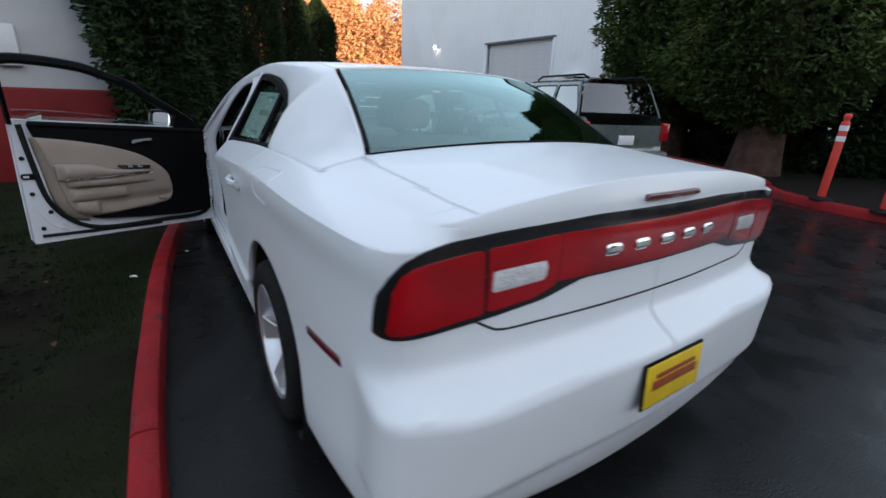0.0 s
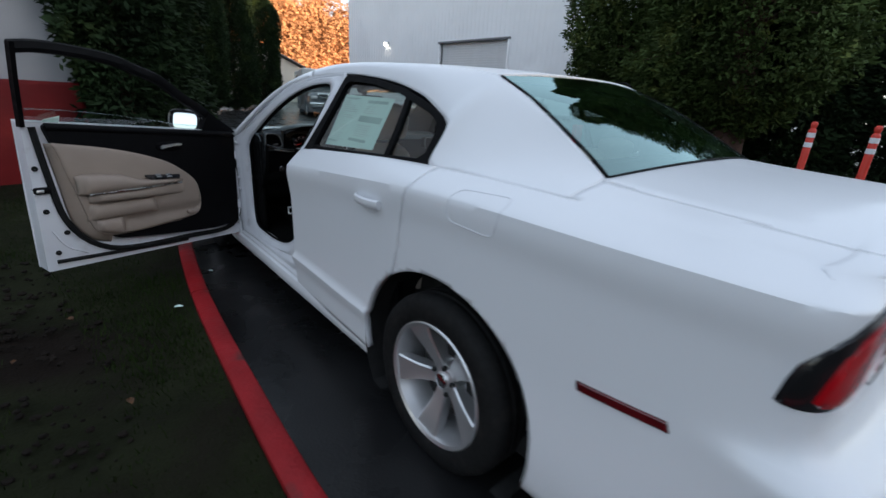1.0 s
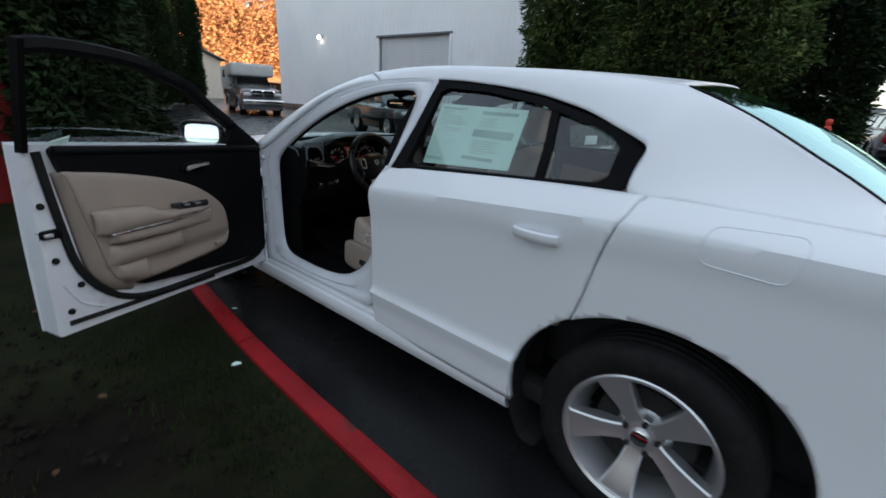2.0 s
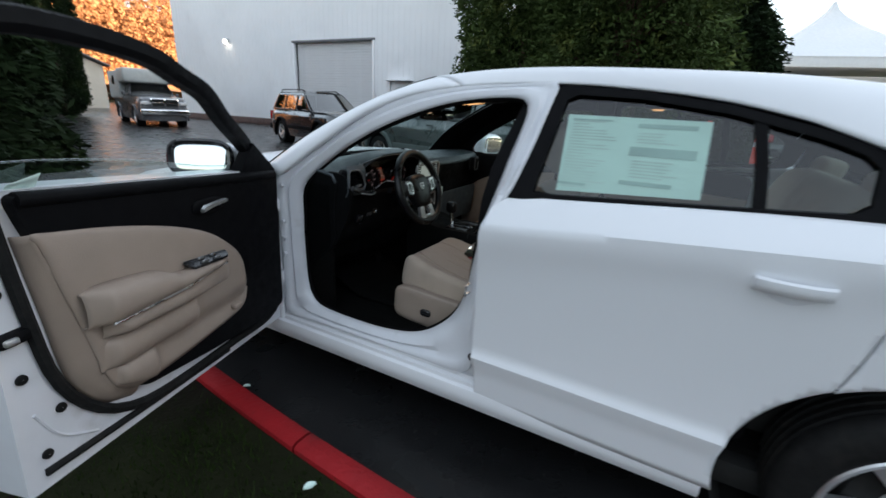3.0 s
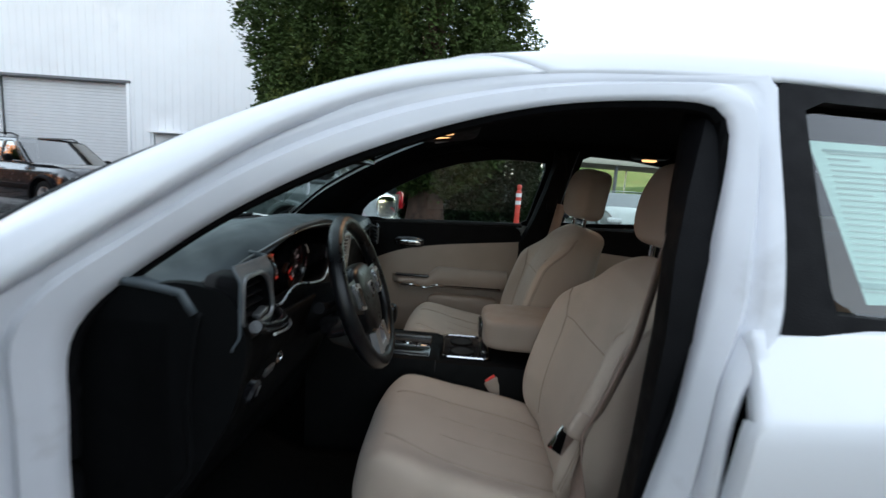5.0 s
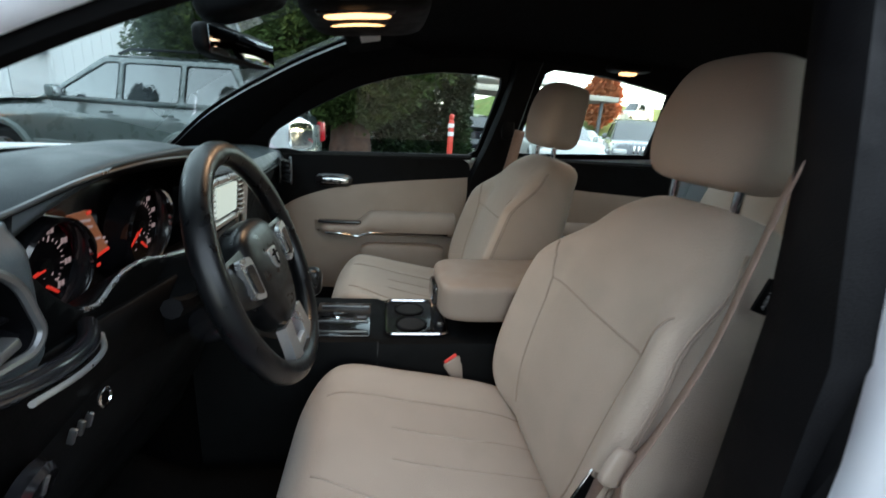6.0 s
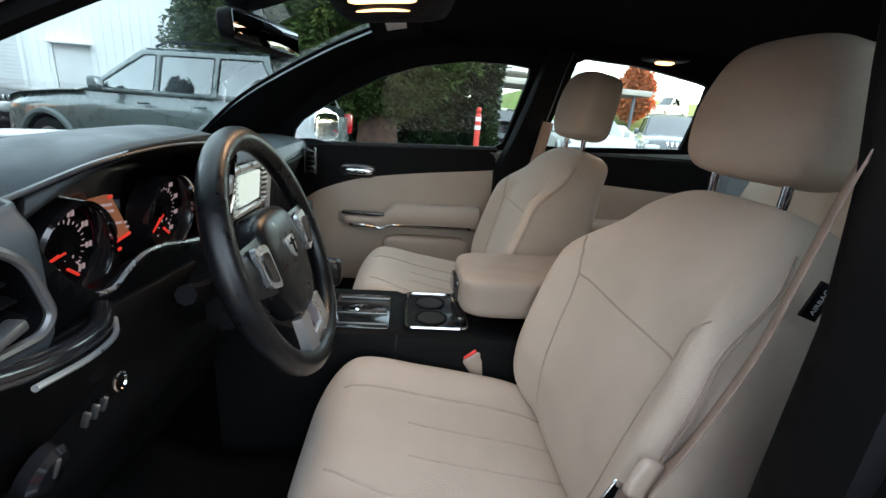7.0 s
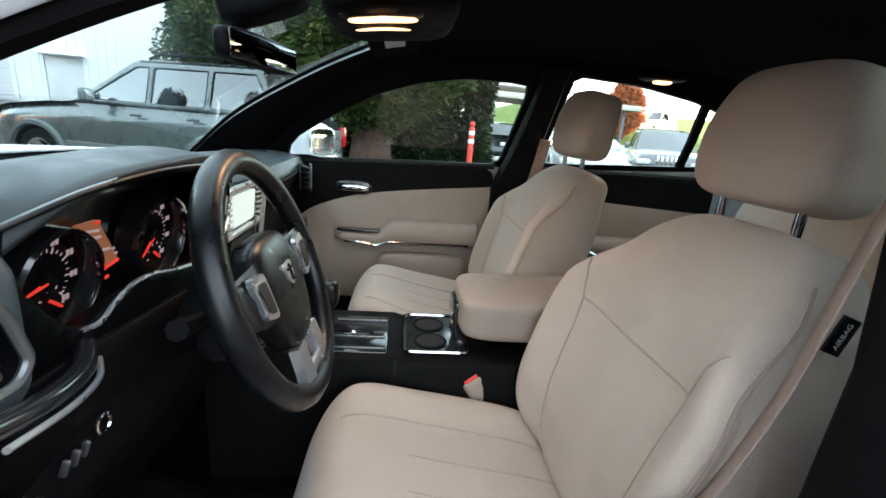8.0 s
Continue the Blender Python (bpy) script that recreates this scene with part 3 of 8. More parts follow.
def tree(name, label, at, trunk_r, h, crown, material, limbs=9, seed=1, crown_n=5000, size=0.22, trunk_lean=0.0, per=7, droop=0.35, low=1.0):
    r = random.Random(seed)
    t = thing(name, label, "tree", at=at)
    b = tube([(0, 0, -0.05), (0.02, 0.01, h * 0.25), (trunk_lean * 0.5, 0.03, h * 0.6), (trunk_lean, 0, h)], lambda s: trunk_r * (1.25 - 1.15 * s) * (1 + 0.15 * max(0, 0.08 - s) / 0.08), 12, steps=14)
    for v in b.verts:
        a = math.atan2(v.co.y, v.co.x)
        v.co.x *= 1 + 0.08 * math.sin(5 * a + v.co.z)
        v.co.y *= 1 + 0.08 * math.cos(4 * a)
    for i in range(limbs):
        z = low + (h - low) * (i + 0.3) / limbs
        a = r.uniform(0, math.tau)
        l = crown(z, a) * 0.85
        b = tube([(0, 0, z), (math.cos(a) * l * 0.5, math.sin(a) * l * 0.5, z + 0.15 * l), (math.cos(a) * l, math.sin(a) * l, z + 0.05 * l)], lambda s: trunk_r * 0.22 * (1.1 - s), 5, steps=5, bm=b)
    part("trunk", b, BARK, t)
    def place(q):
        z = low + (h * 1.04 - low) * (q.random() ** 0.9)
        a = q.uniform(0, math.tau)
        rad = crown(z, a) * (0.45 + 0.6 * q.random() ** 0.5)
        rad *= 0.86 + 0.28 * noise.noise((math.cos(a) * 2.2, math.sin(a) * 2.2, z * 0.9 + seed))
        return (math.cos(a) * rad, math.sin(a) * rad, z + 0.1 * q.gauss(0, 1)), (math.cos(a), math.sin(a), 0.15)
    me = sprays(r, place, crown_n, size, per, droop)
    me.materials.append(material)
    o = new("crown", me)
    o.parent = t
    return t


def cedar(z, a):
    return 2.7 * step(0.5, 2.4, z) * (1 - 0.75 * step(4.0, 9.5, z)) * (0.85 + 0.2 * math.sin(3 * a + z))
tree("cedar_tree", "broad dark cedar with drooping olive green sprays in the island bed", pose(9.3, 2.5, 0.05), 0.36, 9.5, cedar, FOLIAGE_OLIVE, 16, 3, 28000, 0.13, low=1.0)
tree("cedar_tree", "broad dark cedar with drooping olive green sprays behind the parked jeep", pose(10.6, 5.2, 0.05, 0, 0, 80), 0.36, 9.0, cedar, FOLIAGE_OLIVE, 16, 4, 24000, 0.13, low=1.0)
for i, (x, y) in enumerate(((11.6, 1.9), (11.9, 3.7), (12.2, 5.8), (12.6, 0.4))):
    tree("hedge_shrub", "dense dark evergreen shrub behind the cedars", pose(x, y, 0.08, 0, 0, 55 * i), 0.08, 5.0, lambda z, a: 1.25 * (1 - step(2.8, 5.2, z)) + 0.05, FOLIAGE, 5, 60 + i, 8000, 0.17, low=0.05)

def column(z, a):
    return 1.25 * step(-0.4, 0.8, z) * (1 - step(5.6, 7.6, z)) + 0.02
for i, (x, y, s) in enumerate(((6.0, 26.1, 1.0), (9.4, 31.3, 0.95), (3.6, 22.8, 0.95))):
    tree("arborvitae", "tall clipped dark green arborvitae column beside the drive", pose(x, y, 0.05, 0, 0, 40 * i), 0.12, 7.2 * s, column, FOLIAGE, 6, 20 + i, 15000, 0.13, per=6, droop=-0.5, low=0.1)

def shrub(z, a):
    return (1.35 + 0.3 * math.sin(2 * a)) * step(-0.3, 0.7, z) * (1 - 0.8 * step(2.2, 5.0, z))
for i, (x, y, h) in enumerate(((-0.85, 8.3, 5.2), (-0.7, 11.0, 5.4), (-0.2, 14.6, 5.6), (0.6, 18.4, 5.5), (-0.6, 6.9, 1.4))):
    tree("conifer_shrub", "dark ragged conifer shrub growing by the white building", pose(x, y, 0.08, 0, 0, 70 * i), 0.09, h, shrub if h > 2 else (lambda z, a: 0.6 * (1 - step(0.6, 1.5, z)) + 0.05), FOLIAGE, 7, 40 + i, 13000 if h > 2 else 2200, 0.13, low=0.1)

tree("conifer_shrub", "slender ragged conifer leaning past the corner of the white building", pose(-1.12, 5.75, 0.08, 0, 0, 20), 0.07, 5.4, lambda z, a: (0.52 + 0.22 * math.sin(3 * a + 2.2 * z)) * step(-0.2, 0.6, z) * (1 - 0.6 * step(3.4, 5.4, z)), FOLIAGE, 9, 48, 6500, 0.11, low=0.1)

# unseen row of trees added behind the lot to keep the low sun off it
def wood(name, label, pts, h, n, size, material, seed):
    r = random.Random(seed)
    def place(q):
        i = q.randrange(len(pts) - 1)
        t = q.random()
        x = pts[i][0] + (pts[i + 1][0] - pts[i][0]) * t + q.gauss(0, 2.0)
        y = pts[i][1] + (pts[i + 1][1] - pts[i][1]) * t + q.gauss(0, 2.0)
        top = h * (0.8 + 0.35 * noise.noise((x / 6, y / 6, seed)))
        return (x, y, top * q.random() ** 0.7), (q.gauss(0, 1), q.gauss(0, 1), 0.3)
    me = sprays(r, place, n, size, 5, 0.1, 0.3)
    me.materials.append(material)
    return tagged(new(name, me), label, "woods", kind="stuff")
wood("tree_line", "added row of tall trees behind the lot, out of view, blocking the low sun", [(-90, -34), (-40, -44), (20, -48), (46, -50)], 20, 26000, 1.1, FOLIAGE, 3)
wood("hill_woods", "orange and brown bare trees covering the hillside", [(-60, 118), (10, 112), (70, 116), (150, 122)], 25, 56000, 0.72, AUTUMN, 8)
wood("hill_woods", "orange and brown bare trees on the hill crest", [(-80, 175), (10, 180), (80, 175), (190, 185)], 44, 54000, 0.9, AUTUMN, 9)

# grassy bank with a small autumn tree beyond the stock
def bank(u, v):
    x, y = 40 + 82 * u, -70 + 62 * v
    return (x, y, -0.05 + (3.0 * step(0.0, 0.1, u) + 4.5 * step(0.22, 0.6, u)) * step(0.0, 0.1, v) * step(1.0, 0.8, v) + 0.2 * noise.noise((x / 5, y / 5, 0)))
bk_me = part("grass_bank", sheet(bank, 0, 1, 0, 1, 26, 24), BANK_GRASS, None)
tagged(bk_me, kind="structure")
tree("autumn_tree", "small round tree with rusty orange autumn leaves on the grass bank", pose(44.5, -20.9, 1.0), 0.16, 6.5, lambda z, a: 1.7 * step(1.2, 2.6, z) * (1 - 0.8 * step(4.2, 6.6, z)), AUTUMN_LEAF, 9, 77, 2600, 0.5, low=1.4)

# ---- other vehicles ----
def wheel_parts(parent, x, y, z, r, w, side, rim_mat=ALLOY, spokes=5, rim_r=0.66):
    """A road wheel whose outer face looks along side (-1 or 1 in x)."""
    prof = [(r * 0.62, -w / 2), (r * 0.9, -w / 2), (r * 0.97, -w * 0.42), (r, -w * 0.3), (r, w * 0.3), (r * 0.97, w * 0.42), (r * 0.9, w / 2), (r * rim_r, w / 2 * 0.94), (r * rim_r, -w / 2)]
    m = pose(x, y, z) @ Matrix.Diagonal((side, 1, 1, 1))
    wh = part("wheel", lathe([(r * 0.2, -w * 0.3), (r * 0.2, w * 0.05)], 12, at=m), DARK, parent)
    part("tyre", lathe(prof, 36, at=m), RUBBER, wh)
    b = lathe([(r * rim_r, -w * 0.4), (r * rim_r, w * 0.47), (r * rim_r * 0.95, w * 0.47), (r * rim_r * 0.9, w * 0.3), (r * rim_r * 0.88, -w * 0.4)], 36)
    for k in range(spokes):
        a = math.tau * k / spokes
        c, s = math.cos(a), math.sin(a)
        inner, outer = r * 0.1, r * rim_r * 0.93
        rings = []
        for i in range(5):
            t = i / 4
            rad = inner + (outer - inner) * t
            hw = r * (0.085 + 0.05 * t * t)
            h = w * (0.20 + 0.2 * t)
            rings.append([(h, c * rad - s * hw, s * rad + c * hw), (h, c * rad + s * hw, s * rad - c * hw), (h - w * 0.14, c * rad + s * hw * 0.8, s * rad - c * hw * 0.8), (h - w * 0.14, c * rad - s * hw * 0.8, s * rad + c * hw * 0.8)])
        loft(rings, True, True, b)
    merge(b, lathe([(r * 0.16, 0.0), (r * 0.16, w * 0.2), (r * 0.12, w * 0.24), (0.001, w * 0.25)], 16))
    bmesh.ops.transform(b, matrix=m, verts=b.verts)
    part("rim", b, rim_mat, wh)
    return wh


def vehicle(name, label, at, L, W, H, wb, oh_f, paint, belt, hood, cowl, roof_f, roof_r, tail_top, clad=None, wheel_r=0.35, glass=GLASS_DARK, rails=False, group="", box_tail=True, windows=3, tail_lamps=True, pillars=None):
    """A parked car. Rear axle at the origin, nose along +y; cowl, roof_f, roof_r and tail_top are places along y."""
    t = thing(name, label, "car", at=at, group=group)
    front, rear = wb + oh_f, wb + oh_f - L
    hw = W / 2
    top = pw([rear, rear + 0.06, rear + 0.35, cowl, (cowl + front) / 2, front - 0.15, front], [belt - 0.12, belt - 0.01, belt, belt - 0.02, hood, hood - 0.10, hood - 0.30])
    wid = pw([rear, rear + 0.12, rear + 0.5, wb * 0.5, front - 0.6, front - 0.15, front], [hw * 0.86, hw * 0.96, hw, hw, hw * 0.98, hw * 0.88, hw * 0.72])
    sill = 0.26
    def side(u, v):
        y = rear + (front - rear) * u
        z = sill + (top(y) - sill) * v
        x = wid(y) * (0.93 + 0.07 * math.sin(math.pi * min(1, v * 0.95 + 0.12)) ** 0.6) - 0.05 * step(0.8, 1.0, v)
        return (x, y, z)
    arch = lambda cy: (lambda p: math.hypot(p.y - cy, (p.z - wheel_r) * 0.98) - wheel_r - 0.07)
    for s in (-1, 1):
        b = sheet(side, 0, 1, 0, 1, 60, 14, [arch(0), arch(wb)])
        if s < 0:
            b2 = mirror_x(b)
            b.free()
            b = b2
        part("body_side", b, paint, t)
        for cy in (0, wb):
            pts = [(s * (hw + 0.004), cy + (wheel_r + 0.09) * math.cos(a), wheel_r + (wheel_r + 0.09) * math.sin(a)) for a in np.linspace(-0.35, math.pi + 0.35, 15)]
            part("arch_flare", tube(pts, 0.045, 6, up=(1, 0, 0), flat=1.0), clad or paint, t)
            part("arch_liner", lathe([(wheel_r + 0.075, 0.0), (wheel_r + 0.075, -0.26 * s)], 24, at=pose(s * (hw - 0.05), cy, wheel_r)), DARK, t)
            wheel_parts(t, s * (hw - 0.12), cy, wheel_r, wheel_r, 0.22, s)
        if clad:
            part("side_cladding", rbox(0.03, wb - 2 * wheel_r - 0.24, 0.12, 0.012, at=pose(s * (hw - 0.0), wb / 2, 0.56)), clad, t)
    def lid(u, v):
        y = cowl + (front - cowl) * u
        w = (v - 0.5) * 2
        return (w * (wid(y) - 0.045), y, top(y) + 0.05 * (1 - w ** 4) * (1 - step(0.75, 1, u)))
    part("bonnet", sheet(lid, 0, 1, 0, 1, 14, 14), paint, t)
    nose = sheet(lambda u, v: ((u - 0.5) * 2 * (wid(front) - 0.0), front + 0.10 * (1 - ((u - 0.5) * 2) ** 2) - 0.05 * abs(v - 0.4), sill + (top(front) + 0.0 - sill) * v), 0, 1, 0, 1, 16, 8)
    part("front_bumper", nose, paint, t)
    part("back_panel", sheet(lambda u, v: ((u - 0.5) * 2 * wid(rear), rear - 0.05 * (1 - ((u - 0.5) * 2) ** 4) - 0.07 * step(0.25, 0.15, abs(v - 0.22)), sill + (top(rear) - sill) * v), 0, 1, 0, 1, 16, 12), paint, t)
    part("floor_pan", rbox(W - 0.3, L - 0.3, 0.12, 0.02, at=pose(0, (front + rear) / 2, 0.3)), DARK, t)
    # cabin: pillars and roof as one shell, with panes set in real openings
    tb, th = hw * 0.9, hw * 0.74
    rz = H - 0.06
    rl = tail_top if not box_tail else rear + 0.16
    def lean(y, z):
        k = (z - belt) / (rz - belt)
        return tb + (th - tb) * k
    nwin = windows
    post = 0.075
    y_b0 = rl
    span0, span1 = y_b0 + 0.12, cowl - 0.30
    cuts = pillars or [span0 + (span1 - span0) * k / nwin for k in range(nwin + 1)]
    def front_line(k):
        return cowl + (roof_f - cowl) * k ** 0.9
    def back_line(k):
        return y_b0 + (roof_r - y_b0) * k
    z1 = rz - 0.085
    kf = (z1 - belt) / (rz - belt)
    holes = []
    for k in range(nwin):
        a0, a1 = cuts[k] + post / 2, cuts[k + 1] - post / 2
        lo, hi = back_line(kf) + 0.10, front_line(kf) - 0.14
        q0, q1 = (max(a0, lo), min(a1, hi)) if k < nwin - 1 else (a0, min(a1, hi))
        if k == nwin - 1:
            a1 = max(a1, min(front_line(0.04) - 0.34, a1 + 0.2))
        out = [(a0, belt + 0.035), (a1, belt + 0.035), (q1, z1), (q0, z1)]
        holes.append(out if q1 - q0 > 0.05 else out[:3])
    def outside(poly):
        """Positive outside that convex outline of the side."""
        cy, cz = sum(p[0] for p in poly) / len(poly), sum(p[1] for p in poly) / len(poly)
        lines = []
        for (ya, za), (yb, zb) in zip(poly, poly[1:] + poly[:1]):
            ny, nz = zb - za, ya - yb
            l = math.hypot(ny, nz) or 1.0
            if (cy - ya) * ny + (cz - za) * nz > 0:
                ny, nz = -ny, -nz
            lines.append((ya, za, ny / l, nz / l))
        return lambda p: max((p.y - ya) * ny + (p.z - za) * nz for ya, za, ny, nz in lines)
    def shell_pt(u, v):
        y = back_line(v) + (front_line(v) - back_line(v)) * u
        z = belt - 0.015 + (rz - belt + 0.015) * v
        return Vector((lean(y, z) + 0.004 - 0.03 * step(0.9, 1.0, v), y, z + 0.0))
    for s in (-1, 1):
        b = sheet(shell_pt, 0, 1, 0, 1, 54, 16, [outside(o) for o in holes])
        if s < 0:
            b2 = mirror_x(b)
            b.free()
            b = b2
        part("cabin_side", b, paint, t, thick=0.03)
        for out in holes:
            o = round_outline(out, 0.03, 3)
            part("side_window", slab(o, 0.006, lambda u, v, d, s=s: (s * (lean(u, v) - 0.008 - d), u, v)), glass, t)
            part("window_rubber", tube([(s * (lean(u, v) + 0.002), u, v) for u, v in o], 0.006, 5, closed=True, up=(1, 0, 0)), RUBBER, t)
        part("door_handle", rbox(0.03, 0.17, 0.035, 0.012, at=pose(s * (hw + 0.005), cuts[nwin - 1] + 0.1, belt - 0.12)), paint, t)
        if nwin > 1:
            part("door_handle", rbox(0.03, 0.17, 0.035, 0.012, at=pose(s * (hw + 0.005), cuts[nwin - 2] + 0.12, belt - 0.12)), paint, t)
        mi = part("door_mirror", soft(0.14, 0.12, 0.16, 0.5, 5, at=pose(s * (hw + 0.08), cowl - 0.45, belt + 0.08)), clad or paint, t)
        part("mirror_glass", rbox(0.11, 0.01, 0.11, 0.004, at=pose(s * (hw + 0.08), cowl - 0.512, belt + 0.08)), MIRROR, mi)
        if rails:
            part("roof_rail", tube([(s * th * 0.86, roof_f - 0.1, H - 0.03), (s * th * 0.88, roof_f - 0.3, H + 0.03), (s * th * 0.88, roof_r + 0.1, H + 0.03), (s * th * 0.86, roof_r - 0.05, H - 0.03)], 0.018, 6), BLACK_TRIM, t)
    # shell
    def ring(k):
        z = belt - 0.01 + (rz - belt + 0.01) * k
        w = tb + (th - tb) * k
        yf = cowl + (roof_f - cowl) * k
        yb = y_b0 + (roof_r - y_b0) * k
        return w, yf, yb, z
    w0, f0, b0, z0 = ring(0)
    w1, f1, b1, z1 = ring(1)
    def roof_pt(u, v):
        y = b1 + (f1 - b1) * u
        x = (v - 0.5) * 2
        return (x * (w1 - 0.012), y, rz + 0.06 * (1 - abs(x) ** 3) * (1 - 0.3 * (2 * u - 1) ** 4))
    part("roof", sheet(roof_pt, 0, 1, 0, 1, 16, 16), paint, t)
    ws = sheet(lambda u, v: ((u - 0.5) * 2 * (w0 + (w1 - w0) * v - 0.04), f0 + (f1 - f0) * v + 0.06 * (1 - ((u - 0.5) * 2) ** 2), z0 + (z1 - z0) * v), 0, 1, 0.03, 0.97, 12, 6)
    part("windscreen", ws, glass, t)
    rg = sheet(lambda u, v: ((u - 0.5) * 2 * (w0 + (w1 - w0) * v - 0.05), b0 + (b1 - b0) * v - 0.03 * (1 - ((u - 0.5) * 2) ** 2), z0 + (z1 - z0) * v), 0, 1, 0.12, 0.92, 10, 6)
    part("rear_window", rg, glass, t)
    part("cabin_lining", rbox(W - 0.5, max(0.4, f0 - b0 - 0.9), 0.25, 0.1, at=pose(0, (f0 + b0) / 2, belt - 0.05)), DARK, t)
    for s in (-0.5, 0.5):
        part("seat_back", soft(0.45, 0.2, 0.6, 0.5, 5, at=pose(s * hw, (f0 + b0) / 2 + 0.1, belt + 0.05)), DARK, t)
    for s in (-1, 1):
        part("headlight", soft(0.36, 0.16, 0.15, 0.6, 5, at=pose(s * hw * 0.72, front - 0.02, hood - 0.26)), CLEAR_LENS, t)
        if tail_lamps:
            part("tail_light", rbox(0.16, 0.10, 0.30, 0.03, at=pose(s * (hw * 0.86), rear + 0.0, belt - 0.22)), RED_LENS, t)
    part("number_plate", rbox(0.30, 0.02, 0.15, 0.004, at=pose(0, rear - 0.065, 0.78)), REFLECT, t)
    part("rear_bumper", rbox(W * 0.96, 0.16, 0.2, 0.05, at=pose(0, rear - 0.03, 0.5)), clad or paint, t)
    return t, front, rear


jeep, jf, jr = vehicle("parked_suv", "grey-green boxy four-door estate jeep parked beside the cedars", pose(5.64, 3.86, 0, 0, 0, -16.1), 4.61, 1.84, 1.76, 2.69, 0.96, GREY_PAINT, 1.14, 1.06, 2.16, 1.22, -0.55, -0.75, clad=GREY_CLAD, wheel_r=0.365, rails=True, windows=3, glass=GLASS_DARK, pillars=[-0.80, 0.13, 0.98, 1.98])
part("luggage_rail", rbox(1.0, 0.03, 0.025, 0.008, at=pose(0, 0.0, 1.765)), BLACK_TRIM, jeep)

ck, cf, cr = vehicle("parked_suv", "glossy black compact SUV parked by the warehouse", pose(9.29, 12.78, 0, 0, 0, 161.6), 4.62, 1.86, 1.68, 2.70, 0.95, BLACK_PAINT, 1.08, 1.06, 2.15, 1.35, -0.5, -0.75, clad=BLACK_TRIM, wheel_r=0.36, rails=True, glass=GLASS_DARK)
for i in range(7):
    part("grille_slot", rbox(0.055, 0.05, 0.13, 0.015, at=pose(-0.30 + 0.10 * i, cf + 0.07, 0.84)), CHROME, ck)

# pickup with a camper
pk, pf, pr = vehicle("pickup_truck", "dark silver pickup truck carrying a white slide-in camper", pose(10.55, 25.65, 0, 0, 0, 163.0), 5.8, 2.0, 1.9, 3.57, 1.0, SILVER_PAINT, 1.28, 1.25, 2.75, 2.05, 1.25, 1.1, wheel_r=0.40, windows=2, glass=GLASS_DARK, box_tail=False)
part("bed_side", rbox(1.96, 2.2, 0.6, 0.05, at=pose(0, -0.1, 1.0)), SILVER_PAINT, pk)
camper = part("camper", rbox(2.1, 2.6, 1.25, 0.08, 3, at=pose(0, -0.25, 1.75)), CAMPER_WHITE, pk, "white slide-in camper body")
part("camper_overhang", rbox(2.1, 1.6, 0.62, 0.1, 3, at=pose(0, 1.7, 2.15)), CAMPER_WHITE, camper)
for s in (-1, 1):
    part("camper_window", rbox(0.02, 0.8, 0.4, 0.05, at=pose(s * 1.055, -0.2, 1.95)), GLASS_DARK, camper)
gr = part("grille", rbox(1.1, 0.08, 0.36, 0.04, at=pose(0, pf + 0.08, 1.02)), CHROME, pk)
for sx in (-1, 1):
    for sz in (-1, 1):
        part("grille_opening", rbox(0.46, 0.03, 0.13, 0.02, at=pose(sx * 0.26, pf + 0.115, 1.02 + sz * 0.085)), DARK, gr)
part("chrome_bumper", rbox(1.9, 0.2, 0.26, 0.06, 3, at=pose(0, pf + 0.08, 0.62)), CHROME, pk)

# row of stock behind the island
rows = [((18.6, -2.3, -80), BLACK_PAINT, "dark SUV in the stock row", 1.68), ((12.6, -3.5, 78), CAMPER_WHITE, "white saloon in the stock row", 1.46), ((13.3, -6.7, 66), SILVER_PAINT, "silver jeep with a yellow plate in the stock row", 1.75), ((17.4, -13.2, 100), SILVER_PAINT, "dark silver saloon in the stock row", 1.46), ((24.0, -5.0, 100), SILVER_PAINT, "silver saloon in the second stock row", 1.48), ((24.0, -9.0, 100), CAMPER_WHITE, "white saloon in the second stock row", 1.48), ((25.0, -1.0, 100), CAMPER_WHITE, "white van in the second stock row", 1.9)]
for (x, y, a), pt, lb, hh in rows:
    v, vf, vr = vehicle("stock_car", lb, pose(x, y, 0, 0, 0, a), 4.6, 1.84, hh, 2.75, 0.92, pt, 0.98 if hh < 1.6 else 1.1, 0.95 if hh < 1.6 else 1.05, 2.1, 1.3, 0.0 if hh < 1.6 else -0.4, -0.6, wheel_r=0.34, group="stock row", windows=3, box_tail=hh > 1.6, glass=GLASS_DARK)
    if "yellow" in lb:
        part("dealer_plate", rbox(0.32, 0.03, 0.16, 0.005, at=pose(0, vf + 0.13, 0.55)), YELLOW, v)
        for i in range(7):
            part("grille_slot", rbox(0.06, 0.05, 0.2, 0.015, at=pose(-0.33 + 0.11 * i, vf + 0.09, 0.86)), CHROME, v)

# white delivery vans on the road along the bank
for x, y, a in ((50.6, -24.9, 28), (54.2, -31.5, 24)):
    vehicle("delivery_van", "white high-roofed delivery van on the road above the bank", pose(x, y, 3.02, 0, 0, a), 5.6, 2.0, 2.5, 3.5, 0.95, CAMPER_WHITE, 1.5, 1.2, 2.5, 1.9, -0.9, -1.1, wheel_r=0.36, group="vans on the bank", windows=2, glass=GLASS_DARK)

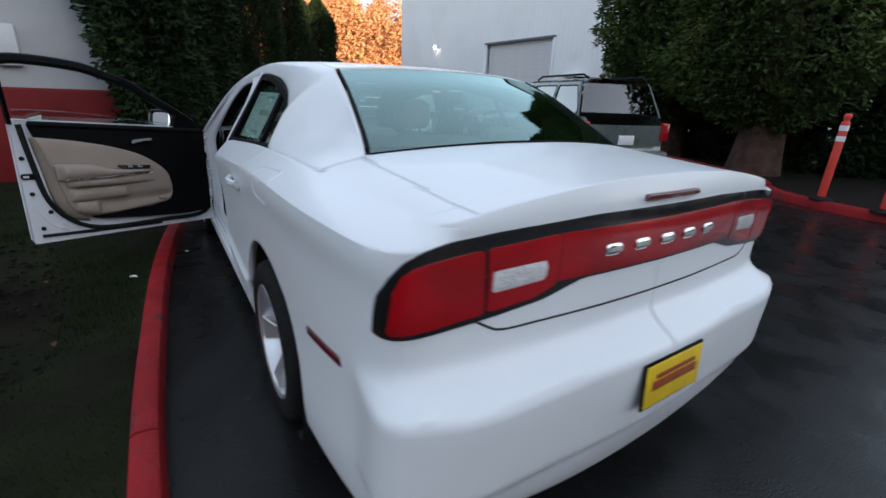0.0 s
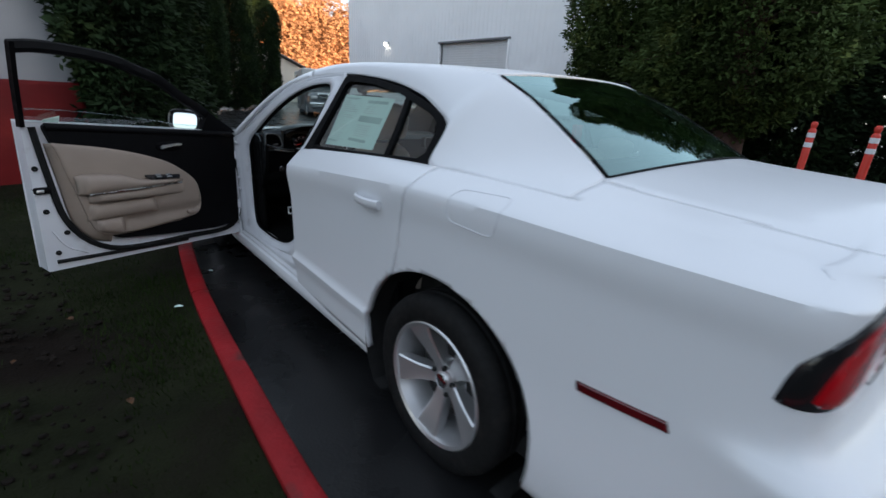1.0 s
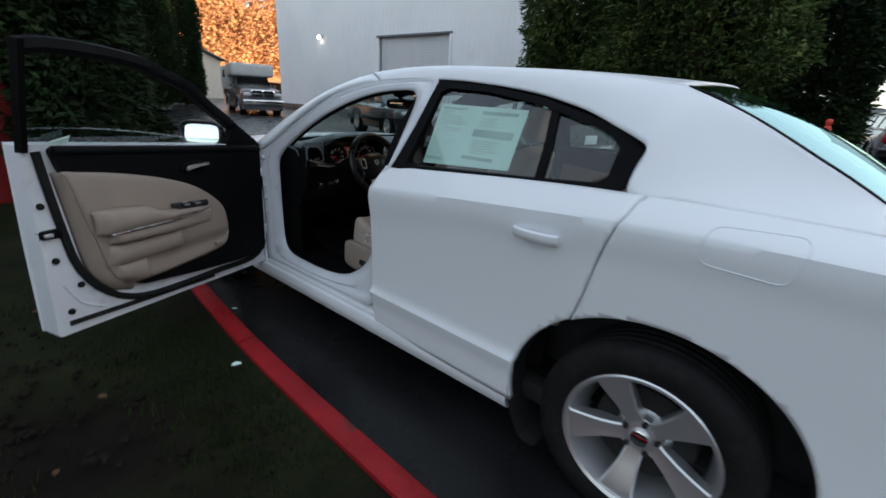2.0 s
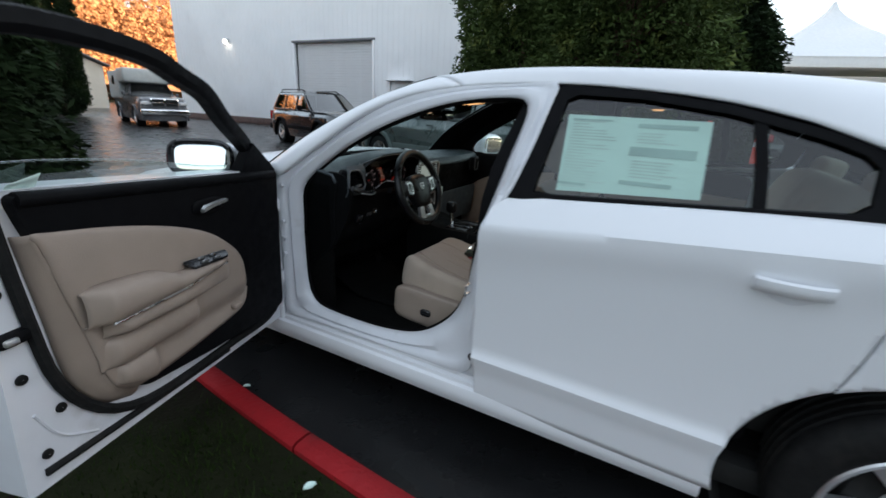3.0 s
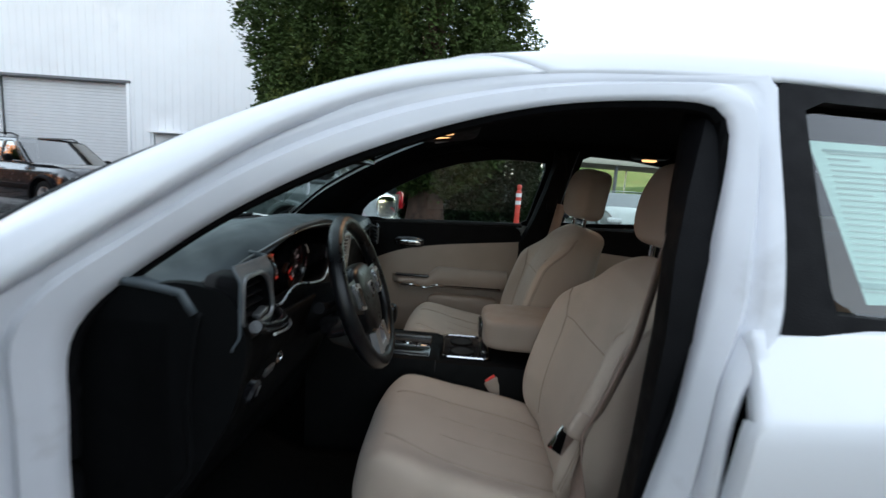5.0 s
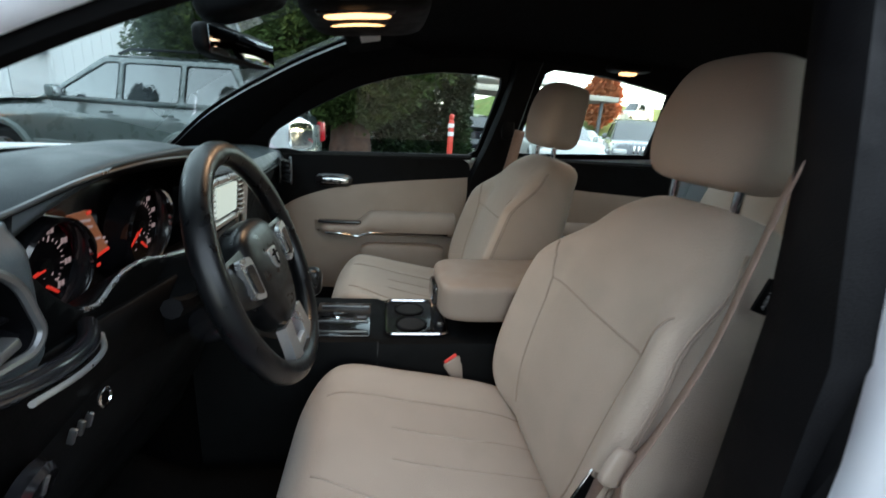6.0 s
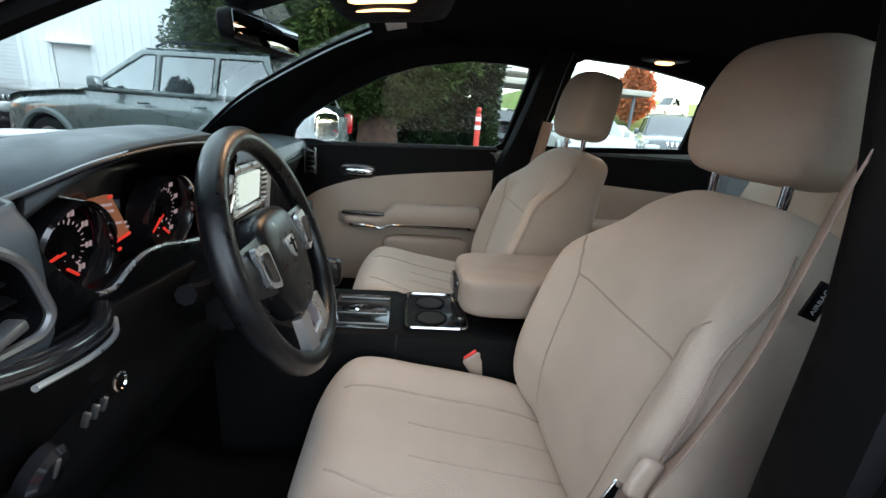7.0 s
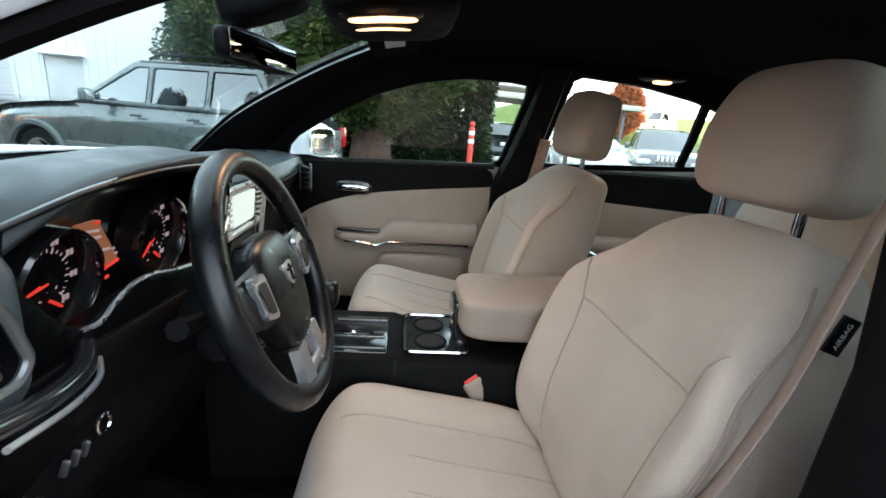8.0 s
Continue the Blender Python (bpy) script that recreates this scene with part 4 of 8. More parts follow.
# open canopy and event tent further back
cn = thing("canopy", "long pale flat canopy on posts over the stock", "canopy", at=pose(30, -6, 0, 0, 0, 8))
part("roof", rbox(5, 16, 0.35, 0.03, at=pose(0, 0, 3.6)), CREAM, cn)
for y in (-7, -2.5, 2.5, 7):
    part("post", rbox(0.18, 0.18, 3.5, 0.01, at=pose(-2, y, 1.75)), ROOF_GREY, cn)
tn = thing("event_tent", "white peaked event tent", "tent", at=pose(37, -5.5, 0, 0, 0, 10))
b = bmesh.new()
rings = []
for k in range(9):
    t = k / 8
    w = 5.0 * (1 - t) ** 1.6 + 0.06
    rings.append([(sx * w, sy * w, 5.2 + 3.8 * t) for sx, sy in ((-1, -1), (0, -1), (1, -1), (1, 0), (1, 1), (0, 1), (-1, 1), (-1, 0))])
part("canvas_top", loft(rings), TENT, tn)
part("valance", rbox(10, 10, 0.6, 0.02, at=pose(0, 0, 4.95)), TENT, tn)
for sx in (-1, 1):
    for sy in (-1, 1):
        part("tent_pole", tube([(sx * 4.9, sy * 4.9, 0), (sx * 4.9, sy * 4.9, 4.8)], 0.05), SATIN, tn)

# flexible marker posts at the island kerb
def marker(x, y, lean):
    t = thing("marker_post", "orange plastic marker post with two white reflective bands", "post", at=pose(x, y, 0.125, 0, lean, 0) @ Matrix.Diagonal((1, 1, 0.905, 1)), group="marker posts")
    part("base", lathe([(0.14, 0.0), (0.14, 0.02), (0.09, 0.05), (0.05, 0.06)], 20, "z"), RUBBER, t)
    part("tube", lathe([(0.05, 0.05), (0.05, 1.2), (0.045, 1.22), (0.03, 1.24), (0.042, 1.28), (0.045, 1.32), (0.03, 1.345), (0.001, 1.35)], 20, "z"), POST_ORANGE, t)
    for z in (0.93, 1.09):
        part("band", lathe([(0.0505, z), (0.053, z + 0.002), (0.053, z + 0.078), (0.0505, z + 0.08)], 20, "z"), REFLECT, t)
marker(6.91, 0.56, 0.5)
marker(6.72, -0.18, -1.5)

# ---- the white saloon: outer body ----
# car frame: rear axle at y = 0, nose along +y, x to the car's right
car = thing("saloon_car", "white four-door saloon parked at the red kerb, driver's door wide open", "car")

W_half = pw([-0.9, -0.75, -0.55, -0.3, 0.0, 0.5, 1.3, 2.4, 3.05, 3.5, 3.75], [0.890, 0.917, 0.934, 0.942, 0.946, 0.944, 0.925, 0.915, 0.935, 0.905, 0.85])
z_belt = pw([-1.05, -0.6, -0.337, 0.0, 0.245, 1.277, 2.0, 2.36, 2.8, 3.5, 3.9], [1.072, 1.09, 1.10, 1.108, 1.105, 1.043, 1.005, 0.985, 0.965, 0.90, 0.82])
z_crease = pw([-1.05, -0.75, -0.2, 0.18, 0.77, 1.34, 2.4, 3.2, 3.9], [1.025, 1.04, 1.045, 1.035, 0.995, 0.945, 0.90, 0.86, 0.80])
w_belt = pw([-1.05, -0.7, -0.337, 0.0, 0.245, 1.277, 2.0, 2.36, 2.8, 3.5, 3.9], [0.70, 0.765, 0.80, 0.822, 0.829, 0.838, 0.86, 0.878, 0.87, 0.82, 0.70])


def side_inset(y, z):
    """How far the flank stands in from its widest line at that height."""
    zc, zb = z_crease(y), z_belt(y)
    if z > zc:
        k = (z - zc) / max(0.01, zb - zc)
        return 0.006 + (W_half(y) - w_belt(y) - 0.006) * (k ** (1.3 - 0.22 * step(0.1, 0.6, y)))
    return pw([0.15, 0.19, 0.24, 0.36, 0.425, 0.45, 0.58, 0.75, zc - 0.13, zc - 0.03, zc], [0.075, 0.045, 0.03, 0.022, 0.008 + 0.015 * step(0.3, -0.3, y), 0.024, 0.026, 0.022, 0.016, 0.004, 0.006])(z)


def flank(y, z):
    return Vector((-(W_half(y) - side_inset(y, z)), y, z))


def ell(y, z, cy=0.050, cz=0.335, ry=0.466, rz=0.416):
    return math.hypot((y - cy) / ry, (z - cz) / rz) - 1


rear_cut = pw([0.2, 0.45, 0.70, 0.73, 0.91, 1.06, 1.12], [0.44, 0.40, 0.315, 0.305, 0.263, 0.213, 0.19])
GAP = 0.003


def row(v, knots, heights):
    """Height of a row of the skin, so that rows run along the body's creases."""
    for a, c, za, zc in zip(knots, knots[1:], heights, heights[1:]):
        if v <= c:
            return za + (zc - za) * (v - a) / (c - a)
    return heights[-1]
def door_row(y, v):
    return row(v, (0, 0.2, 0.25, 0.75, 1), (0.245, 0.425, 0.45, z_crease(y), z_belt(y)))

# rear door skin
b = sheet(lambda u, v: flank(0.12 + 1.24 * u, door_row(0.12 + 1.24 * u, v)), 0, 1, 0, 1, 62, 40,
          [lambda p: ell(p.y, p.z) - 0.012, lambda p: p.y - rear_cut(p.z) - GAP, lambda p: 1.345 - 0.03 * step(0.9, 1.05, p.z) - 0.02 * step(0.5, 0.25, p.z) - p.y])
rear_door = part("rear_door", b, PAINT, car, thick=0.03)
# rear wing and bumper: one sheet that follows the plan round the tail
plan = curve3([(-0.944, 0.5, 0), (-0.946, 0.2, 0), (-0.946, 0.0, 0), (-0.942, -0.3, 0), (-0.934, -0.55, 0), (-0.917, -0.75, 0), (-0.893, -0.89, 0), (-0.856, -0.985, 0), (-0.74, -1.058, 0), (-0.52, -1.107, 0), (-0.25, -1.139, 0), (0, -1.148, 0)])
rear_inset = pw([0.17, 0.22, 0.30, 0.37, 0.40, 0.50, 0.655, 0.68, 0.70, 0.74, 0.83, 0.90, 1.0, 1.08, 1.12], [0.17, 0.13, 0.07, 0.04, 0.022, 0.010, 0.0, 0.006, 0.034, 0.050, 0.052, 0.053, 0.052, 0.054, 0.06])


def tail(s, z):
    q = plan(s)
    d = (plan(min(1, s + 0.004)) - plan(max(0, s - 0.004))).normalized()
    inward = Vector((-d.y, d.x, 0))
    if inward.x < 0 and abs(q.x) > 0.3:
        inward = -inward
    if abs(q.x) <= 0.3 and inward.y < 0:
        inward = -inward
    k = step(0.91, 0.70, abs(q.x)) if q.y < -0.5 else 0.0
    ins = side_inset(max(q.y, -0.9), z) * (1 - k) + rear_inset(z) * k
    swell = 0.045 * step(0.715, 0.67, z) * step(0.33, 0.42, z) * (step(-0.80, -0.95, q.y)) * step(0.3, 0.8, abs(q.x))
    return Vector((q.x, q.y, z)) + inward * (ins - swell)


def tail_top(s):
    q = plan(s)
    k = step(0.90, 0.70, abs(q.x)) if q.y < -0.5 else 0.0
    return z_belt(q.y) * (1 - k) + 1.075 * k


LAMP_OUT = round_outline([(-0.868, 0.825), (-0.866, 0.93), (-0.856, 0.978), (-0.832, 1.012), (-0.79, 1.034), (-0.72, 1.048), (-0.62, 1.058), (-0.3, 1.072), (0.3, 1.072), (0.62, 1.058), (0.72, 1.048), (0.79, 1.034), (0.832, 1.012), (0.856, 0.978), (0.866, 0.93), (0.868, 0.825), (0.6, 0.852), (0.46, 0.868), (0.33, 0.903), (-0.33, 0.903), (-0.46, 0.868), (-0.6, 0.852)], 0.012, 3)
arch_clip = lambda p: ell(p.y, p.z) if p.y > -0.6 else 1.0
split_low = lambda p: 0.81 - p.z
# far side: closed rear and front doors
def right_side(name, y0, y1, clips):
    b = sheet(lambda u, v: flank(y0 + (y1 - y0) * u, 0.245 + (z_belt(y0 + (y1 - y0) * u) - 0.245) * v), 0, 1, 0, 1, 44, 24, clips)
    m = mirror_x(b)
    b.free()
    return part(name, m, PAINT, car, thick=0.03)
right_side("rear_door", 0.12, 1.36, [lambda p: ell(p.y, p.z) - 0.012, lambda p: p.y - rear_cut(p.z) - GAP, lambda p: 1.345 - 0.02 * step(0.5, 0.25, p.z) - p.y])
right_side("front_door", 1.353, 2.385, [])
front_arch = lambda p: ell(p.y, p.z, 3.052, 0.335, 0.44, 0.425)
nose_plan = curve3([(-0.915, 2.392, 0), (-0.935, 3.05, 0), (-0.915, 3.45, 0), (-0.86, 3.70, 0), (-0.76, 3.84, 0), (-0.6, 3.92, 0), (-0.3, 3.985, 0), (0, 4.005, 0)])
def nose(s, z):
    q = nose_plan(s)
    d = (nose_plan(min(1, s + 0.004)) - nose_plan(max(0, s - 0.004))).normalized()
    inward = Vector((d.y, -d.x, 0))
    k = step(0.92, 0.72, abs(q.x)) if q.y > 3.3 else 0.0
    ins = side_inset(min(q.y, 3.6), z) * (1 - k) + k * (0.12 * step(0.40, 0.18, z) + 0.02 + 0.05 * step(0.62, 0.85, z))
    return Vector((q.x, q.y, z)) + inward * ins
def nose_top(s):
    q = nose_plan(s)
    return z_belt(min(q.y, 3.8)) - 0.06 * step(3.6, 4.0, q.y)
for flip in (False, True):
    b = sheet(lambda u, v: nose(u, 0.20 + (nose_top(u) - 0.20) * v), 0, 1, 0, 1, 70, 26, [front_arch])
    if flip:
        m = mirror_x(b)
        b.free()
        b = m
    part("front_wing", b, PAINT, car, thick=0.012)
    s = 1 if flip else -1
    part("headlight", soft(0.34, 0.16, 0.13, 0.6, 6, at=pose(s * 0.68, 3.84, 0.72, 0, 0, s * 18)), CLEAR_LENS, car)
part("grille", rbox(0.9, 0.05, 0.20, 0.04, 3, at=pose(0, 3.985, 0.68)), BLACK_GLOSS, car)
part("lower_intake", rbox(1.1, 0.05, 0.14, 0.04, 3, at=pose(0, 3.985, 0.36)), BLACK_GLOSS, car)

# bonnet
def nose_rim(s):
    return nose(s, nose_top(s))
def nose_find(test):
    lo, hi = 0.0, 1.0
    for _ in range(30):
        mid = (lo + hi) / 2
        if test(nose_rim(mid)):
            lo = mid
        else:
            hi = mid
    return hi
N_BACK = nose_find(lambda q: q.y < 2.66)
N_CORNER = nose_find(lambda q: q.x < -0.70)
def bonnet_back(w):
    q = nose_rim(N_BACK)
    return Vector((q.x * w, q.y + 0.10 * (1 - w * w), q.z + 0.055 * (1 - w ** 4)))
def bonnet_front(w):
    return nose_rim(N_CORNER + (1 - N_CORNER) * (1 - w))
def bonnet(u, v):
    """Bonnet stretched between the cowl, the wing tops and the nose."""
    w = abs(v - 0.5) * 2
    mid = bonnet_back(0).lerp(bonnet_front(0), u) + Vector((0, 0, 0.07 * math.sin(math.pi * u)))
    side = nose_rim(N_BACK + (N_CORNER - N_BACK) * u)
    p = bonnet_back(w) * (1 - u) + bonnet_front(w) * u + mid * (1 - w) + side * w
    p -= bonnet_back(0) * ((1 - u) * (1 - w)) + bonnet_back(1) * ((1 - u) * w) + bonnet_front(0) * (u * (1 - w)) + bonnet_front(1) * (u * w)
    p.z += 0.012 * step(0.62, 0.55, w) * step(0.40, 0.50, w) * math.sin(math.pi * u)
    return Vector((p.x if v < 0.5 else -p.x, p.y, p.z))
part("bonnet", sheet(bonnet, 0, 1, 0, 1, 30, 40), PAINT, car, thick=0.01)
part("cowl", sheet(lambda u, v: ((u - 0.5) * 1.66, 2.52 + 0.26 * v + 0.10 * (1 - (2 * u - 1) ** 2), 0.985 + 0.005 * v + 0.02 * (1 - (2 * u - 1) ** 2)), 0, 1, 0, 1, 20, 4), BLACK_TRIM, car, "black slatted cowl under the windscreen", thick=0.01)
for x0, x1 in ((-0.62, -0.02), (0.02, 0.6)):
    part("wiper", tube([(x0 + 0.3, 2.72, 1.000), (x0 + 0.1, 2.70, 1.008), (x1 - 0.02, 2.68, 1.014)], 0.008, 5), BLACK_TRIM, car)

# sills
sill_prof = [(-0.84, 0.165), (-0.885, 0.175), (-0.902, 0.205), (-0.906, 0.235), (-0.898, 0.262), (-0.885, 0.27), (-0.883, 0.285), (-0.868, 0.292), (-0.866, 0.306), (-0.845, 0.312), (-0.84, 0.33), (-0.80, 0.345), (-0.78, 0.34), (-0.78, 0.20)]
for s in (1, -1):
    b = loft([[(s * x, y, z) for x, z in sill_prof] for y in (0.534, 0.9, 1.34, 1.9, 2.42, 2.60)])
    part("sill", b, PAINT, car)
part("underbody", rbox(1.62, 4.6, 0.1, 0.03, at=pose(0, 1.45, 0.24)), DARK, car)

# ---- roof, pillars and glass ----
cant = curve3([(-0.885, 2.37, 1.0), (-0.81, 2.19, 1.15), (-0.733, 2.01, 1.285), (-0.678, 1.83, 1.365), (-0.638, 1.55, 1.412), (-0.622, 1.2, 1.424), (-0.625, 0.92, 1.408), (-0.642, 0.667, 1.376), (-0.682, 0.43, 1.318), (-0.722, 0.30, 1.268), (-0.765, 0.235, 1.235)])
screen_edge = curve3([(-0.80, 2.58, 1.0), (-0.70, 2.37, 1.165), (-0.61, 2.10, 1.315), (-0.555, 1.90, 1.405), (-0.52, 1.78, 1.445)])
roof_rail_in = curve3([(-0.52, 1.78, 1.445), (-0.53, 1.5, 1.474), (-0.535, 1.2, 1.484), (-0.54, 0.85, 1.478), (-0.545, 0.5, 1.460), (-0.54, 0.22, 1.428)])
glass_edge = curve3([(-0.54, 0.22, 1.428), (-0.575, 0.02, 1.345), (-0.615, -0.2, 1.225), (-0.645, -0.345, 1.145)])
roof_mid = pw([0.16, 0.5, 0.9, 1.2, 1.5, 1.70], [1.447, 1.478, 1.496, 1.50, 1.492, 1.474])


def ruled(ca, cb, a0, a1, b0, b1, nu, nv, bulge=0.0, out=(0, 0, 1)):
    o = Vector(out)
    return sheet(lambda u, v: ca(a0 + (a1 - a0) * u).lerp(cb(b0 + (b1 - b0) * u), v) + o * (bulge * 4 * v * (1 - v)), 0, 1, 0, 1, nu, nv)


def both(name, make, material, label="", thick=0.0):
    part(name, make(), material, car, label, thick=thick)
    b = make()
    m = mirror_x(b)
    b.free()
    part(name, m, material, car, label, thick=thick)


# A pillar, roof side and C pillar skins
A_END = 0.40
cant_roof = curve3([cant(A_END + (0.93 - A_END) * i / 12) for i in range(12)] + [(-0.722, 0.30, 1.268)])
both("a_pillar", lambda: ruled(cant, screen_edge, 0.0, A_END, 0.0, 1.0, 22, 6, 0.02, (-0.5, 0.1, 0.8)), PAINT, thick=0.02)
low_c = curve3([(-0.722, 0.30, 1.268), (-0.765, 0.235, 1.235), (-0.829, 0.245, 1.105), (-0.826, 0.10, 1.107), (-0.815, -0.1, 1.105), (-0.80, -0.337, 1.10)])
def c_skin(u, v):
    p0, p3 = low_c(u), glass_edge(u)
    o = Vector((-0.35, 0, 0.9)) * 0.0293
    line1, line2 = p0.lerp(p3, 1 / 3) + o, p0.lerp(p3, 2 / 3) + o
    k = step(0.22, 0.62, u)
    run = (p3 - p0)
    flow1 = p0 + Vector((abs(run.x) * 0.42, run.y * 0.3, 0.022 + 0.10 * run.z))
    flow2 = p3 - Vector((abs(run.x) * 0.16, -run.y * 0.05, 0.42 * run.z))
    p1, p2 = line1.lerp(flow1, k), line2.lerp(flow2, k)
    w = 1 - v
    return p0 * w ** 3 + p1 * 3 * w * w * v + p2 * 3 * w * v * v + p3 * v ** 3
def quarter():
    b = ruled(cant_roof, roof_rail_in, 0.0, 1.0, 0.0, 1.0, 40, 16, 0.022, (-0.35, 0, 0.9))
    return sheet(c_skin, 0, 1, 0, 1, 44, 16, (), b)
both("roof_side", quarter, PAINT, thick=0.012)
def roof_at(u, v):
    e = roof_rail_in(u)
    f = roof_rail_in(u)
    w = (v - 0.5) * 2
    y = e.y + (0.0 if 0 < u < 1 else 0.0) - (0.06 * (1 - w * w) * (1 - 2 * u) * -1 if u < 0.02 else 0)
    y = e.y - 0.06 * (1 - w * w) * step(0.75, 1.0, u) + (-0.08 + 0.0) * (1 - w * w) * step(0.25, 0.0, u) * -1 * 0
    zc = roof_mid(min(max(e.y, 0.16), 1.70))
    return (abs(e.x) * w, y, e.z + (zc - e.z) * (1 - abs(w) ** 2.6))
part("roof_panel", sheet(roof_at, 0, 1, 0, 1, 40, 36), PAINT, car, thick=0.012)
def screen_at(u, v):
    e = screen_edge(u)
    w = (v - 0.5) * 2
    return (abs(e.x) * w, e.y + 0.16 * (1 - u * 0.75) * (1 - w * w) * (1 - u * 0.4), e.z + (0.012 + 0.018 * u) * (1 - w * w))
part("windscreen", sheet(screen_at, 0, 1, 0, 1, 24, 30), GLASS, car).visible_shadow = False
def back_at(u, v):
    e = glass_edge(u)
    w = (v - 0.5) * 2
    return (abs(e.x) * w, e.y - 0.07 * (1 - w * w), e.z + (0.018 + 0.02 * u) * (1 - w * w))
part("rear_window", sheet(back_at, 0.015, 1, 0.012, 0.988, 24, 30), GLASS_TINT, car, "sloping tinted rear window").visible_shadow = False
b = bmesh.new()
band = [back_at(0.015 + 0.985 * i / 20, 0.012) for i in range(21)] + [back_at(1, 0.012 + 0.976 * i / 20) for i in range(1, 21)] + [back_at(1 - 0.985 * i / 20, 0.988) for i in range(1, 21)]
part("rear_window_seal", tube(band, 0.007, 6, flat=0.5), BLACK_TRIM, car)
band = [screen_at(i / 20, 0.0) for i in range(21)] + [screen_at(1, i / 20) for i in range(1, 21)] + [screen_at(1 - i / 20, 1) for i in range(1, 21)]
part("windscreen_seal", tube(band, 0.015, 6, flat=0.4), BLACK_TRIM, car)

# boot lid and tail panel
def tail_at(x, z):
    """The tail's surface at that x and height."""
    lo, hi = 0.4, 1.0
    for _ in range(24):
        mid = (lo + hi) / 2
        if tail(mid, z).x < -abs(x):
            lo = mid
        else:
            hi = mid
    q = tail(hi, z)
    return Vector((x, q.y, z))
def rim_at(s):
    """Top edge of the rear wing, from the flank round to the middle of the tail."""
    return tail(s, tail_top(s))
def rim_find(test):
    lo, hi = 0.15, 1.0
    for _ in range(30):
        mid = (lo + hi) / 2
        if test(rim_at(mid)):
            lo = mid
        else:
            hi = mid
    return hi
N_WING = 110
S_FRONT = round(rim_find(lambda q: q.y > -0.337) * N_WING) / N_WING
S_CORNER = round(rim_find(lambda q: q.x < -0.735) * N_WING) / N_WING
N_DECK = round((S_CORNER - S_FRONT) * N_WING)
def deck_front(w):
    if w > 0.806:
        return c_skin(1.0, (1 - w) / 0.194)
    q = Vector(back_at(1.0, 0.5 - 0.5 * w / 0.806))
    return q - Vector((0, 0, 0.004 * (1 - w)))
def deck_back(w):
    q = rim_at(S_CORNER + (1 - S_CORNER) * (1 - w))
    return q + Vector((0, 0.030 * (1 - w ** 3), 0.078 * (1 - w ** 2.2)))
def deck_mid(u):
    return deck_front(0).lerp(deck_back(0), u) + Vector((0, 0, -0.010 * math.sin(math.pi * u) * (1 - u)))
def deck_side_edge(u):
    return rim_at(S_FRONT + (S_CORNER - S_FRONT) * u) + (deck_front(1) - rim_at(S_FRONT)) * max(0.0, 1 - 12 * u)
F0, F1, D0, D1 = deck_front(0), deck_front(1), deck_back(0), deck_back(1)
def deck(u, v):
    """The rear deck, stretched between the glass, the wing tops and the tail edge."""
    w = abs(v - 0.5) * 2
    p = deck_front(w) * (1 - u) + deck_back(w) * u + deck_mid(u) * (1 - w) + deck_side_edge(u) * w
    p -= F0 * ((1 - u) * (1 - w)) + F1 * ((1 - u) * w) + D0 * (u * (1 - w)) + D1 * (u * w)
    return Vector((p.x if v < 0.5 else -p.x, p.y, p.z))
lid_half = 0.655
part("boot_lid", sheet(deck, 0, 1, 0, 1, 36, 72, [lambda p: lid_half - 0.0005 - abs(p.x)]), PAINT, car, thick=0.012)
def rear_wing():
    """Flank, tail and the strip of deck beside the lid, as one skin."""
    b = sheet(lambda u, v: tail(u, row(v, (0, 0.25, 0.3, 0.8, 1), (0.18, 0.425, 0.45, min(z_crease(max(plan(u).y, -1.0)), tail_top(u) - 0.03), tail_top(u)))), 0, 1, 0, 1, N_WING, 60, [arch_clip, lambda p: rear_cut(p.z) - GAP - p.y])
    sheet(lambda u, v: deck(u, 0.5 * v), 0, 1, 0, 1, N_DECK, 36, [lambda p: -p.x - lid_half - 0.002], b)
    bmesh.ops.remove_doubles(b, verts=b.verts, dist=0.0012)
    return b
both("rear_wing", rear_wing, PAINT, thick=0.012)
def lip(u, v):
    w = abs(u - 0.5) * 2
    a, c = deck_back(w), rim_at(S_CORNER + (1 - S_CORNER) * (1 - w)) + Vector((0, -0.003, -0.012))
    p = a.lerp(c, v) + Vector((0, -0.010 * (1 - w ** 2) * math.sin(math.pi * v), 0))
    return Vector((p.x if u < 0.5 else -p.x, p.y, p.z))
part("boot_lip", sheet(lip, 0, 1, 0, 1, 60, 8), PAINT, car)

